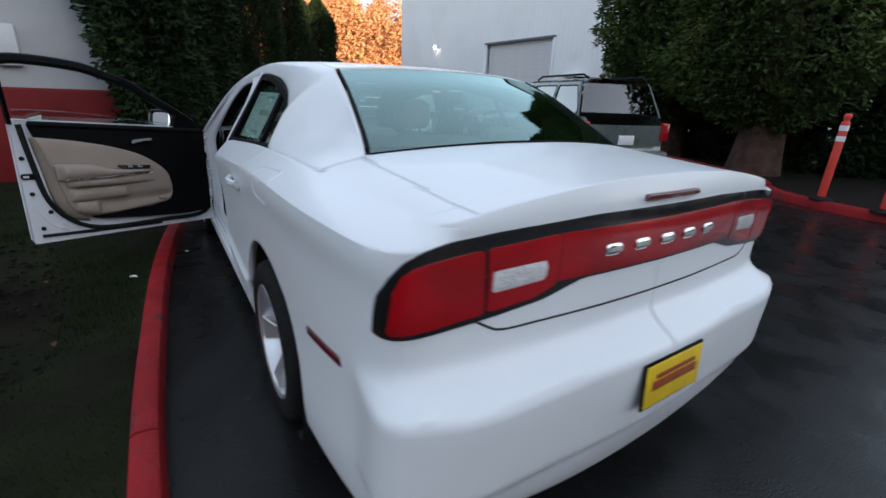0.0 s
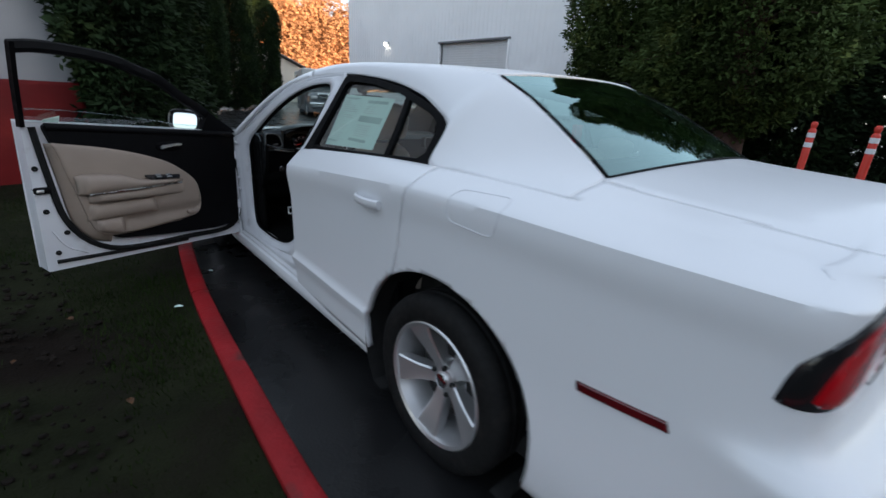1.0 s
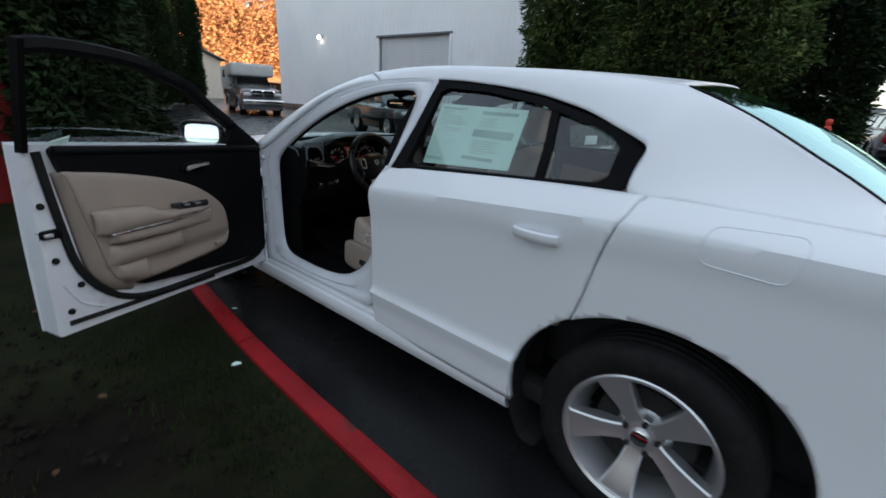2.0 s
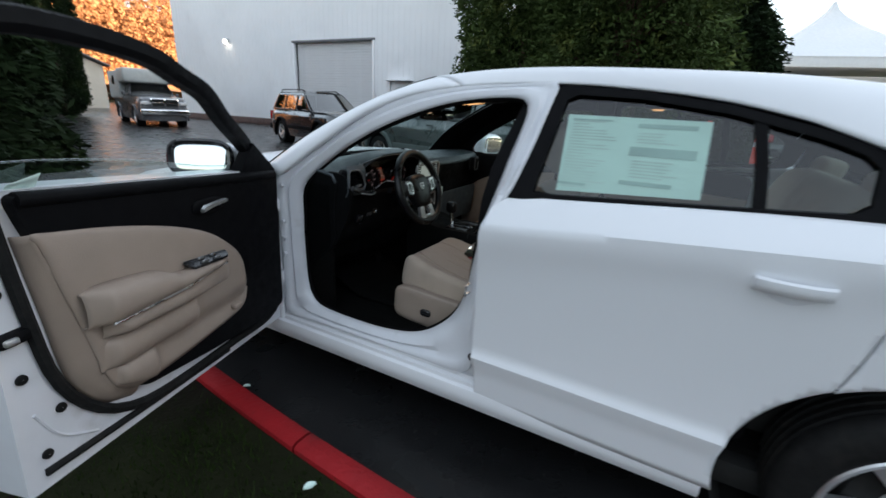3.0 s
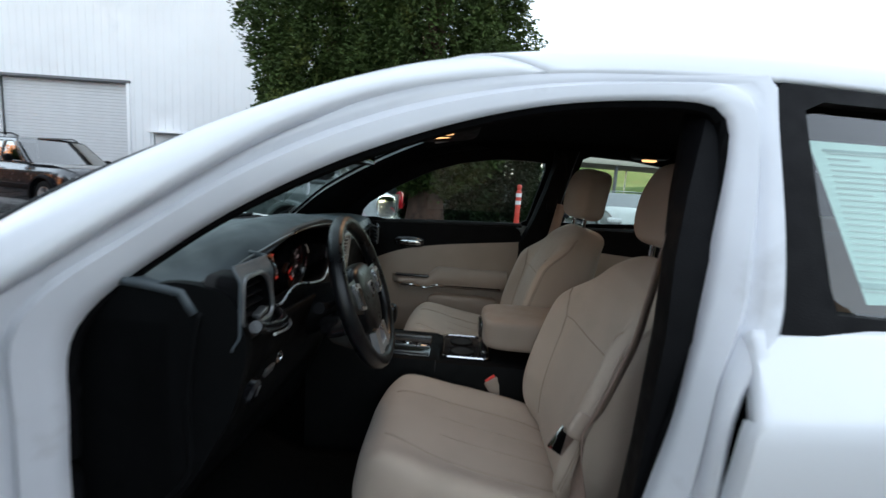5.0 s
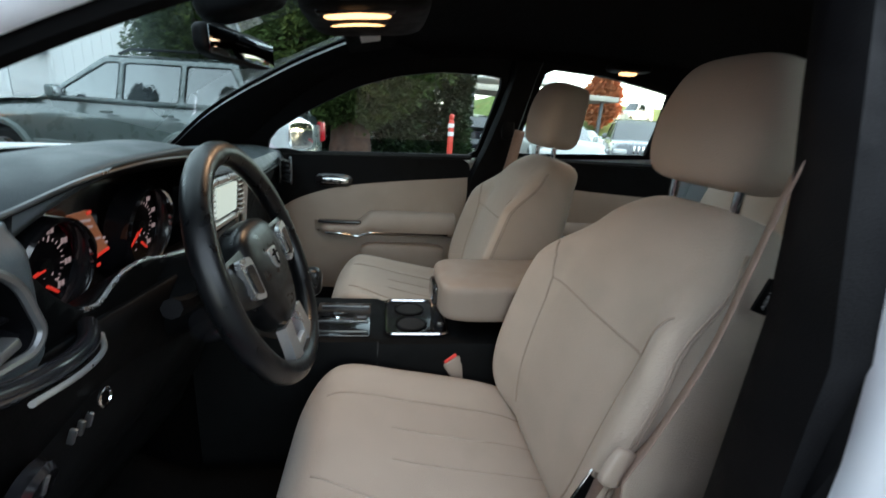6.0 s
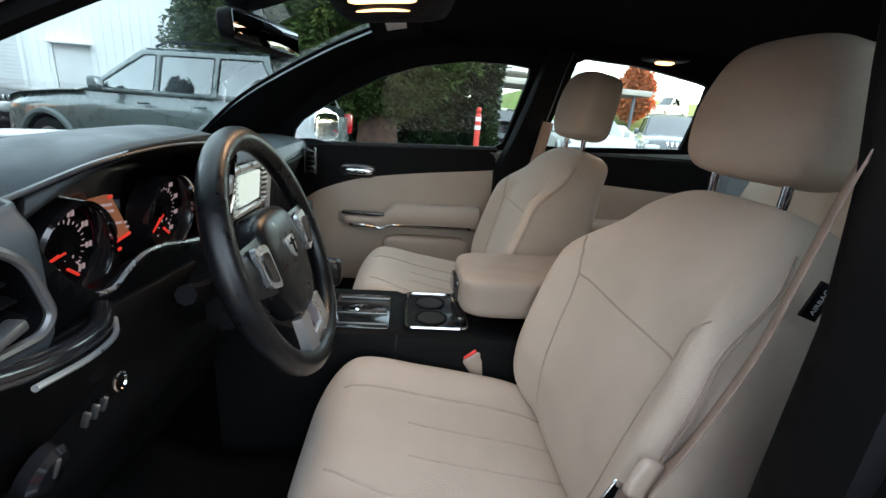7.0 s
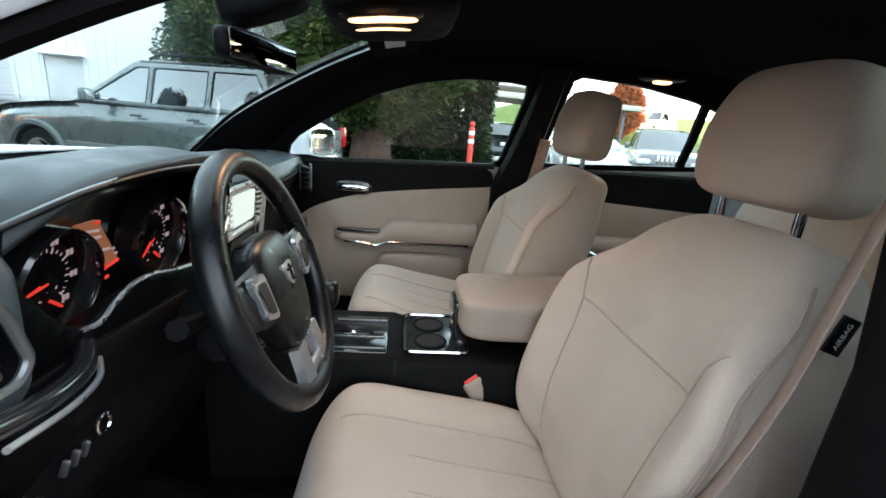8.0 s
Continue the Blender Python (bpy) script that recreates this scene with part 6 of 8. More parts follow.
# lining: black upper, beige swoop below, moulded armrest, map pocket
TRIM = -0.04
lining = part("door_lining", slab(round_outline([(0.05, 0.37), (0.03, belt(0.03)), (1.075, belt(1.075)), (1.05, 0.985), (0.99, 0.82), (0.955, 0.66), (0.935, 0.56), (0.90, 0.47), (0.83, 0.42), (0.55, 0.385), (0.25, 0.36)], 0.035, 5), 0.046, lambda u, v, d: dpt(u, v, TRIM + 0.006 + d), 0.010), BLACK_TRIM, driver_door, "black soft door lining")
part("upper_roll", tube([dpt(u, belt(u) - 0.014, TRIM + 0.012) for u in np.linspace(0.05, 1.06, 24)], 0.020, 10), BLACK_TRIM, lining)
beige_top = pw([0.32, 0.335, 0.37, 0.43, 0.49, 0.55, 0.68, 0.82, 0.92, 1.06], [0.60, 0.69, 0.745, 0.80, 0.842, 0.872, 0.918, 0.953, 0.972, 0.99])
beige_low = pw([0.32, 0.34, 0.38, 0.49, 0.79, 0.865, 0.93, 0.965, 0.98, 1.015, 1.05, 1.06], [0.57, 0.51, 0.487, 0.470, 0.448, 0.45, 0.482, 0.573, 0.66, 0.82, 0.975, 0.985])
def swoop(u, v):
    uu = 0.321 + 0.738 * u
    lo, hi = beige_low(uu), beige_top(uu)
    z = lo + (hi - lo) * v
    puff = 0.014 * (4 * v * (1 - v)) ** 0.5 * (4 * u * (1 - u)) ** 0.25
    scoop = 0.020 * step(0.60, 0.52, z) * step(0.0, 0.2, v) * step(0.82, 0.76, uu)
    return dpt(uu, z, TRIM - 0.004 - puff + scoop)
part("beige_panel", sheet(swoop, 0, 1, 0, 1, 60, 34), BEIGE_VINYL, lining, "beige padded insert", thick=0.004)
fold = curve3([(1.059, 0.990, 0), (1.013, 0.82, 0), (0.978, 0.66, 0), (0.962, 0.573, 0), (0.928, 0.484, 0), (0.865, 0.452, 0)])
rim = curve3([(1.075, 0.985, 0), (1.052, 0.76, 0), (1.038, 0.61, 0), (1.015, 0.52, 0), (0.95, 0.435, 0), (0.865, 0.40, 0)])
def end_wall(u, v):
    a, c = fold(u), rim(u)
    return dpt(a.x + (c.x - a.x) * v, a.y + (c.y - a.y) * v, TRIM - 0.008 + (0.046 - 0.010 * math.sin(math.pi * v)) * v)
part("panel_end", sheet(end_wall, 0, 1, 0, 1, 30, 6), BEIGE_VINYL, lining, "beige end wall of the lining", thick=0.003)
arm_top = pw([0.0, 0.08, 0.30, 0.46, 0.63, 0.93, 1.0], [0.745, 0.748, 0.757, 0.768, 0.806, 0.822, 0.812])
def arm(u, v):
    """Armrest section swept along the door: a rounded shelf that grows towards the latch."""
    uu = 0.43 + 0.565 * u
    top, low = arm_top(u), 0.722 - 0.012 * step(0.3, 1.0, u)
    out = (0.030 + 0.045 * step(0.0, 0.6, u)) * step(-0.02, 0.10, u) * (1 - 0.75 * step(0.88, 1.0, u) ** 2) + 0.006
    a = math.pi * v
    return dpt(uu, top + (low - top) * (0.5 - 0.5 * math.cos(a)), TRIM - 0.012 - out * math.sin(a) ** 0.4)
arm_o = part("armrest", sheet(arm, 0, 1, 0, 1, 46, 20), BEIGE_VINYL, lining, "beige padded armrest", thick=0.004)
part("trim_strip", tube([dpt(0.435 + 0.52 * k, 0.716 + 0.004 * math.sin(3 * k), TRIM - 0.020 - 0.05 * step(0.0, 0.55, k)) for k in np.linspace(0, 1, 22)], 0.0045, 6), SATIN, lining, "thin bright metal strip")
def under(u, v):
    """The lower body of the armrest, stepping back below the strip."""
    uu = 0.40 + 0.555 * u
    low = 0.648 + 0.012 * u
    out = (0.014 + 0.044 * step(0.0, 0.6, u)) * step(-0.02, 0.10, u) * (1 - 0.7 * step(0.9, 1.0, u))
    a = math.pi * v
    return dpt(uu, 0.712 + (low - 0.712) * (0.5 - 0.5 * math.cos(a)), TRIM - 0.010 - out * math.sin(a) ** 0.4)
part("armrest_base", sheet(under, 0, 1, 0, 1, 40, 14), BEIGE_VINYL, lining, thick=0.004)
sw_p = part("switch_panel", slab(round_outline([(0.445, 0.000), (0.46, 0.028), (0.635, 0.034), (0.655, 0.0)], 0.010, 3), 0.010, lambda u, v, d: dpt(u, 0.754 + 0.075 * (u - 0.445) + 0.018 - 0.55 * v - d * 0.8, TRIM - 0.024 - v * 0.9)), BLACK_GLOSS, arm_o)
for i in range(2):
    for k in range(2):
        part("window_switch", rbox(0.030, 0.012, 0.010, 0.003, at=dmat(0.52 + 0.06 * i, 0.776 + 0.0045 * i - 0.009 * k, TRIM - 0.032 - 0.016 * k) @ pose(0, 0, 0, -30, 4, 0)), DARK_SATIN, sw_p)
def pocket(u, v):
    uu = 0.60 + 0.37 * u
    a = math.pi * v
    lo = 0.560 - 0.004 * u
    return dpt(uu, lo + (0.650 - lo) * v, TRIM - 0.006 - (0.036 * math.sin(a) ** 0.35) * step(-0.02, 0.10, u) * (1 - step(0.86, 1.0, u)))
part("map_pocket", sheet(pocket, 0, 1, 0, 1, 30, 14), BEIGE_VINYL, lining, "beige moulded map pocket", thick=0.004)
def block(u, v):
    uu = 0.795 + 0.145 * u
    a = math.pi * v
    lo = 0.452 + 0.05 * u * u
    return dpt(uu, lo + (0.556 - lo) * v, TRIM - 0.006 - (0.032 * math.sin(a) ** 0.35) * step(-0.02, 0.15, u) * (1 - step(0.8, 1.0, u)))
part("pocket_end", sheet(block, 0, 1, 0, 1, 18, 12), BEIGE_VINYL, lining, thick=0.004)
part("speaker_grille", sheet(lambda u, v: dpt(0.46 + 0.32 * u, 0.462 + 0.055 * v - 0.008 * u, TRIM + 0.002), 0, 1, 0, 1, 8, 4), BEIGE_SHADE, lining)
part("pull_tab", soft(0.05, 0.03, 0.024, 0.5, 5, at=dmat(0.40, 0.515, TRIM - 0.012)), BEIGE_VINYL, lining)
ih = part("inner_handle", loft([[dpt(u, z + h * a, TRIM - 0.022 - o) for a, o in ((1, 0.0), (0.6, 0.010), (-0.6, 0.010), (-1, 0.0), (0, -0.006))] for u, z, h, in ((0.41, 0.957, 0.006), (0.43, 0.955, 0.010), (0.49, 0.950, 0.010), (0.525, 0.944, 0.013), (0.536, 0.940, 0.008))]), SATIN, lining, "bright silver inner door handle")
part("handle_cup", soft(0.15, 0.016, 0.055, 0.6, 6, at=dmat(0.475, 0.945, TRIM + 0.004)), BLACK_TRIM, lining)

# window frame of the open door, glass wound down most of the way
fr_out = [(0.0, 1.01), (0.10, 1.09), (0.23, 1.178), (0.374, 1.262), (0.505, 1.348), (0.63, 1.393), (0.74, 1.432), (0.90, 1.456), (1.07, 1.464), (1.16, 1.452)]
c = curve3([dpt(u, z, 0.03) for u, z in fr_out])
rings = []
for i in range(45):
    q = c(i / 44)
    d = (c(min(1, i / 44 + 0.01)) - c(max(0, i / 44 - 0.01))).normalized()
    inn = d.cross(EN).normalized()
    if inn.z > 0:
        inn = -inn
    rings.append([q + inn * a + EN * n for a, n in ((-0.004, 0.03), (-0.010, 0.0), (-0.004, -0.025), (0.026, -0.03), (0.044, -0.02), (0.046, 0.02), (0.036, 0.03))])
wfr = part("window_frame", loft(rings), BLACK_TRIM, driver_door, "black window frame")
part("frame_post", loft([[dpt(u + du, z, n) for du, n in ((-0.018, -0.022), (0.0, -0.022), (0.006, 0.016), (-0.018, 0.022))] for u, z in ((1.150, 1.07), (1.16, 1.28), (1.165, 1.455))]), BLACK_TRIM, wfr)
part("frame_edge_seal", tube([dpt(u, z + 0.006, 0.04) for u, z in fr_out], 0.008, 6, steps=40), RUBBER, wfr)
part("mirror_sail", slab([(0.0, 1.01), (0.04, 1.05), (0.20, 1.15), (0.235, 1.05), (0.23, 1.025)], 0.05, lambda u, v, d: dpt(u, v, -0.015 + d)), BLACK_TRIM, driver_door)
glass_top = pw([0.24, 0.40, 0.51, 0.8, 1.02, 1.12], [1.06, 1.075, 1.094, 1.138, 1.156, 1.158])
g = part("window_glass", sheet(lambda u, v: dpt(0.235 + 0.885 * u, belt(0.235 + 0.885 * u) - 0.01 + (glass_top(0.235 + 0.885 * u) - belt(0.235 + 0.885 * u) + 0.01) * v, 0.03), 0, 1, 0, 1, 24, 6), GLASS_SIDE, driver_door, "greenish side glass wound down")
g.visible_shadow = False
part("glass_edge", tube([dpt(u, glass_top(u), 0.03) for u in np.linspace(0.24, 1.12, 24)], 0.0025, 5), GLASS_SIDE, driver_door)
part("belt_seal", tube([dpt(u, belt(u) - 0.002, 0.012) for u in np.linspace(0.02, 1.12, 8)], 0.010, 6), SEAL, driver_door)
part("paper_slip", sheet(lambda u, v: dpt(0.985 + 0.07 * u, belt(1.0) + 0.004 + 0.040 * v * (1 - 0.5 * u), 0.016 - 0.012 * v), 0, 1, 0, 1, 3, 3), PAPER, driver_door, "small folded paper slip tucked at the glass", thick=0.001)

# door mirror
MG = pose(-1.153, 2.507, 1.082, -9, 0, -55)
mo = part("door_mirror", soft(0.25, 0.13, 0.145, 0.5, 10, lambda q: Vector((q.x, q.y, q.z * (1 - 0.15 * step(0.0, 0.07, q.y)))), MG @ pose(0, 0.062, 0)), PAINT, driver_door, "white door mirror with black rim")
part("mirror_rim", tube([MG @ Vector((0.116 * math.copysign(abs(math.cos(a)) ** 0.5, math.cos(a)), 0.004 * math.cos(a), 0.064 * math.copysign(abs(math.sin(a)) ** 0.6, math.sin(a)))) for a in np.linspace(0, math.tau, 41)[:-1]], 0.014, 7, closed=True, up=tuple(MG.to_3x3() @ Vector((0, 1, 0)))), BLACK_GLOSS, mo)
part("mirror_glass", soft(0.222, 0.012, 0.118, 0.42, 10, at=MG @ pose(0, 0.002, 0)), MIRROR, mo)
part("mirror_arm", soft(0.17, 0.08, 0.06, 0.6, 6, at=pose(-1.02, 2.45, 1.055, 0, -6, -14)), BLACK_GLOSS, mo)

# ---- cabin ----
def shifted(cv, dx, dy, dz):
    o = Vector((dx, dy, dz))
    return lambda t: cv(t) + o
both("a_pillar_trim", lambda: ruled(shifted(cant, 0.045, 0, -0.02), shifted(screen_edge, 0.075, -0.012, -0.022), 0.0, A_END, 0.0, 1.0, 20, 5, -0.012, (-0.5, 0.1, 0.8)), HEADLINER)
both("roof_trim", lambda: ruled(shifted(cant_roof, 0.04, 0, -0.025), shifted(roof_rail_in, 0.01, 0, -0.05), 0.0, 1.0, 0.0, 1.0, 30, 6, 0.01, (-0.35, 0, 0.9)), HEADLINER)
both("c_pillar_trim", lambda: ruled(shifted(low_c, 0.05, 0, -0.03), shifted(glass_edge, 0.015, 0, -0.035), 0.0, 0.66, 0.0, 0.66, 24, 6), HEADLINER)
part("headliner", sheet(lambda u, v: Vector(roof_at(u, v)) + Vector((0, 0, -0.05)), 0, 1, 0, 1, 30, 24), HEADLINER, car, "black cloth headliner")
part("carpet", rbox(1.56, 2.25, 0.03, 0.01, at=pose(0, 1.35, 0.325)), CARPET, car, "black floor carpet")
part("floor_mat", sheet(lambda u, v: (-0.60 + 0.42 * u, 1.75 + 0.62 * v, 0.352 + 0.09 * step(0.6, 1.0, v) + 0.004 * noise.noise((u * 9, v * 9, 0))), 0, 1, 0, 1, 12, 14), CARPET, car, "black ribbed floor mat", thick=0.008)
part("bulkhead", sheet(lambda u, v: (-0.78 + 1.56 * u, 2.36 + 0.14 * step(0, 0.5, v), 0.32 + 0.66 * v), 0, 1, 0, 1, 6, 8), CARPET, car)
for s in (-1, 1):
    part("kick_panel", rbox(0.02, 0.30, 0.62, 0.008, at=pose(s * 0.775, 2.30, 0.66)), CARPET, car)
part("rear_bulkhead", sheet(lambda u, v: (-0.78 + 1.56 * u, 0.10 - 0.05 * v, 0.3 + 0.82 * v), 0, 1, 0, 1, 4, 4), CARPET, car)
part("parcel_shelf", sheet(lambda u, v: (-0.60 + 1.20 * u, 0.12 - 0.44 * v, 1.095 + 0.02 * v), 0, 1, 0, 1, 10, 6), HEADLINER, car, thick=0.01)

# B pillars with belt anchors
def b_pillar(s):
    rings = []
    if s < 0:
        for z, y0, yi, xi, yo, xo in ((0.34, 1.26, 1.43, 0.715, 1.45, 0.80), (0.60, 1.25, 1.41, 0.705, 1.43, 0.80), (0.80, 1.24, 1.392, 0.70, 1.415, 0.795), (1.0, 1.23, 1.383, 0.70, 1.40, 0.788), (1.12, 1.225, 1.376, 0.682, 1.385, 0.752), (1.22, 1.215, 1.364, 0.650, 1.36, 0.712), (1.34, 1.20, 1.338, 0.605, 1.32, 0.655), (1.40, 1.19, 1.315, 0.575, 1.30, 0.62)):
            rings.append([(-xo, y0, z), (-xi, y0 + 0.01, z), (-xi + 0.008, (y0 + yi) / 2, z), (-xi, yi - 0.008, z), (-xi - 0.008, yi, z), (-(xi + xo) / 2, (yi + yo) / 2 + 0.006, z), (-xo, yo, z)])
    else:
        for z, y0, y1, x in ((0.34, 1.26, 1.46, 0.765), (0.60, 1.26, 1.42, 0.762), (0.95, 1.245, 1.40, 0.755), (1.08, 1.235, 1.352, 0.722), (1.22, 1.215, 1.318, 0.665), (1.34, 1.20, 1.295, 0.618), (1.40, 1.19, 1.30, 0.585)):
            rings.append([(x, y0, z), (x - 0.02, y0 + 0.01, z), (x - 0.028, (y0 + y1) / 2, z), (x - 0.02, y1 - 0.01, z), (x, y1, z), (x + 0.03, y1, z), (x + 0.03, y0, z)])
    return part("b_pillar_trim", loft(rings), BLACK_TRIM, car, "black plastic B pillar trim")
for s in (-1, 1):
    bp = b_pillar(s)
    part("belt_anchor", soft(0.03, 0.05, 0.09, 0.6, 5, at=pose(s * (0.665 if s > 0 else 0.69), 1.275 if s > 0 else 1.33, 1.165)), BLACK_TRIM, bp)
def webbing(pts, w, wide, wide_end=None):
    """Belt webbing along points, whose flat turns from one way to the other."""
    c = curve3(pts)
    w0, w1 = Vector(wide).normalized(), Vector(wide_end or wide).normalized()
    return sheet(lambda u, v: c(u) + w0.lerp(w1, step(0.45, 0.85, u)).normalized() * (w / 2 * (2 * v - 1)), 0, 1, 0, 1, 30, 2)
part("seat_belt", webbing([(-0.676, 1.362, 1.150), (-0.672, 1.368, 1.105), (-0.667, 1.376, 1.036), (-0.661, 1.387, 0.952), (-0.657, 1.408, 0.878), (-0.651, 1.436, 0.795), (-0.646, 1.450, 0.765), (-0.660, 1.45, 0.62), (-0.71, 1.44, 0.42)], 0.046, (0.74, -0.62, -0.15), (0.35, 0.75, 0.55)), BELT, car, "taupe seat belt webbing", thick=0.002)
part("seat_belt", webbing([(0.632, 1.235, 1.16), (0.622, 1.262, 1.032), (0.612, 1.315, 0.832), (0.612, 1.378, 0.625), (0.66, 1.42, 0.42)], 0.046, (-0.25, 1, 0.1)), BELT, car, "taupe seat belt webbing", thick=0.002)
tongue = part("belt_tongue", soft(0.014, 0.042, 0.052, 0.5, 6, at=pose(-0.650, 1.462, 0.775, 30, 0, 15)), BEIGE_VINYL, car, "beige belt tongue with steel plate")
part("steel_plate", rbox(0.004, 0.04, 0.05, 0.004, at=pose(-0.648, 1.492, 0.742, 35, 0, 15)), CHROME, tongue)

# seats
def sup(x, y, z, sx, sy, sz, e):
    l = (abs(x) ** (2 / e) + abs(y) ** (2 / e) + abs(z) ** (2 / e)) ** (e / 2)
    return Vector((x / l * sx / 2, y / l * sy / 2, z / l * sz / 2))
CUSH, BACKR, HEADR = (0.49, 0.53, 0.20), (0.50, 0.16, 0.585), (0.27, 0.115, 0.20)
def cush_shape(q):
    k = step(0.13, 0.24, abs(q.x))
    top = step(-0.02, 0.06, q.z)
    z = q.z + top * (0.034 * k - 0.012 * (1 - k) * step(0.24, -0.1, q.y)) + 0.018 * step(0.05, 0.26, q.y) - 0.02 * step(0.2, 0.27, q.y) * top
    return Vector((q.x * (1 - 0.07 * step(0.0, 0.26, q.y)), q.y, z))
def back_shape(q):
    t = (q.z + BACKR[2] / 2) / BACKR[2]
    nar = 1 - 0.30 * step(0.52, 1.0, t) - 0.04 * step(0.25, 0.0, t)
    k = step(0.135, 0.235, abs(q.x)) * (1 - step(0.62, 0.86, t))
    front = step(-0.02, 0.05, q.y)
    y = q.y + front * (0.062 * k) + 0.02 * math.sin(math.pi * t) * front - 0.02 * step(0.85, 1.0, t)
    return Vector((q.x * nar, y, q.z))
def head_shape(q):
    t = q.z / HEADR[2] + 0.5
    return Vector((q.x * (1 - 0.16 * step(0.45, 1.0, t)), q.y + 0.012 * math.sin(math.pi * t) + 0.02 * (q.x / 0.14) ** 2 * -1, q.z))
LEAN_BACK = 19.0
def front_seat(x, lift=0.0):
    base = Matrix.Translation((x, 0, lift))
    seat = part("front_seat", rbox(0.42, 0.46, 0.14, 0.03, at=base @ pose(0, 1.66, 0.42)), BLACK_TRIM, car, "beige cloth front seat with stitched bolsters")
    mc = base @ pose(0, 1.655, 0.488, 10, 0, 0)
    mb = base @ pose(0, 1.30, 0.785, LEAN_BACK, 0, 0)
    mh = base @ pose(0, 1.205, 1.192, 10, 0, 0)
    part("seat_cushion", soft(*CUSH, 0.42, 22, cush_shape, mc), BEIGE, seat)
    part("seat_backrest", soft(*BACKR, 0.45, 24, back_shape, mb), BEIGE, seat)
    part("headrest", soft(*HEADR, 0.42, 16, head_shape, mh), BEIGE, seat)
    for sx in (-0.075, 0.075):
        part("headrest_post", tube([mb @ Vector((sx, 0.0, 0.24)), mh @ Vector((sx, 0, -0.08))], 0.0075, 10), CHROME, seat)
    def on_cush(a, b):
        return mc @ (cush_shape(sup(a, b, 1, *CUSH, 0.42)) + Vector((0, 0, 0.0005)))
    def on_back(a, b):
        return mb @ (back_shape(sup(a, 1, b, *BACKR, 0.45)) + Vector((0, 0.0005, 0)))
    def seam(f, pts, r=0.002):
        fine = [(a[0] + (c[0] - a[0]) * k / 8, a[1] + (c[1] - a[1]) * k / 8) for a, c in zip(pts, pts[1:]) for k in range(8)] + [pts[-1]]
        part("seam", tube([f(*p) for p in fine], r, 5), BEIGE_SHADE, seat)
    for sg in (-1, 1):
        seam(on_cush, [(sg * 0.58, -0.95), (sg * 0.58, -0.2), (sg * 0.56, 0.4), (sg * 0.50, 0.92)])
    for aa in (-0.17, 0.17):
        seam(on_cush, [(aa, -0.9), (aa, 0.33)], 0.0009)
    seam(on_back, [(-0.60, -0.92), (-0.63, -0.4), (-0.66, 0.0), (-0.70, 0.17), (-0.80, 0.34), (-0.95, 0.46), (-1.02, 0.50)])
    seam(on_back, [(0.60, -0.92), (0.63, -0.4), (0.66, 0.0), (0.70, 0.17), (0.80, 0.34), (0.95, 0.46), (1.02, 0.50)])
    seam(on_back, [(-0.70, 0.17), (-0.4, 0.165), (0.0, 0.16), (0.4, 0.165), (0.70, 0.17)])
    for sg in (-1, 1):
        for off in (0.0, 0.012):
            part("edge_seam", tube([mb @ (back_shape(sup(sg, 0.55 + off * 4, b, *BACKR, 0.45)) + Vector((sg * 0.0006, 0, 0))) for b in np.linspace(-0.85, 0.9, 24)], 0.0018, 5), BEIGE_SHADE, seat)
    sd = -1 if x < 0 else 1
    sp = part("seat_valance", soft(0.05, 0.42, 0.17, 0.35, 8, at=base @ pose(sd * 0.262, 1.665, 0.42, 4, 0, 0)), BEIGE_VINYL, seat, "beige plastic seat side cover")
    part("seat_switch", soft(0.02, 0.055, 0.035, 0.6, 5, at=base @ pose(sd * 0.288, 1.69, 0.412)), BLACK_GLOSS, sp)
    tag = part("fabric_tag", rbox(0.004, 0.024, 0.046, 0.001, at=mb @ pose(sd * 0.214, 0.036, 0.195)), BLACK_TRIM, seat, "small dark tag on the bolster")
    return seat, mb
ds, dmb = front_seat(-0.385)
front_seat(0.375, 0.02)
txt = bpy.data.curves.new("tag_text", "FONT")
txt.body, txt.size, txt.align_x, txt.align_y = "AIRBAG", 0.0095, "CENTER", "CENTER"
tmp = new("tag_text", txt)
bpy.context.view_layer.update()
me = bpy.data.meshes.new_from_object(tmp.evaluated_get(bpy.context.evaluated_depsgraph_get()))
bpy.data.objects.remove(tmp)
me.materials.append(REFLECT)
tt = new("tag_lettering", me)
tt.parent = ds
tt.matrix_basis = dmb @ pose(-0.2168, 0.036, 0.195, 0, -90, 0)

# rear bench
bench = part("rear_bench", soft(1.36, 0.52, 0.18, 0.4, 18, lambda q: Vector((q.x, q.y, q.z + 0.02 * math.cos(q.x * 9) * step(0, 0.08, q.z))), pose(0, 0.62, 0.55, 6, 0, 0)), BEIGE, car, "beige cloth rear bench")
part("bench_back", soft(1.36, 0.17, 0.64, 0.4, 20, lambda q: Vector((q.x, q.y + 0.02 * math.cos(q.x * 9) * step(0, 0.06, q.y), q.z)), pose(0, 0.33, 0.83, 20, 0, 0)), BEIGE, bench)
for x in (-0.38, 0.38):
    part("rear_headrest", soft(0.25, 0.10, 0.14, 0.45, 10, at=pose(x, 0.20, 1.12, 14, 0, 0)), BEIGE, bench)
    part("rear_belt", webbing([(x * 1.1, 0.19, 1.09), (x * 1.1, 0.34, 0.98), (x * 1.25, 0.44, 0.66)], 0.045, (1, 0.1, 0)), BELT, bench)
for x in (-0.2, 0.2):
    part("bench_seam", tube([(x, 0.435, 0.62), (x, 0.385, 0.85), (x, 0.31, 1.06)], 0.003, 5, steps=12), BEIGE_SHADE, bench)

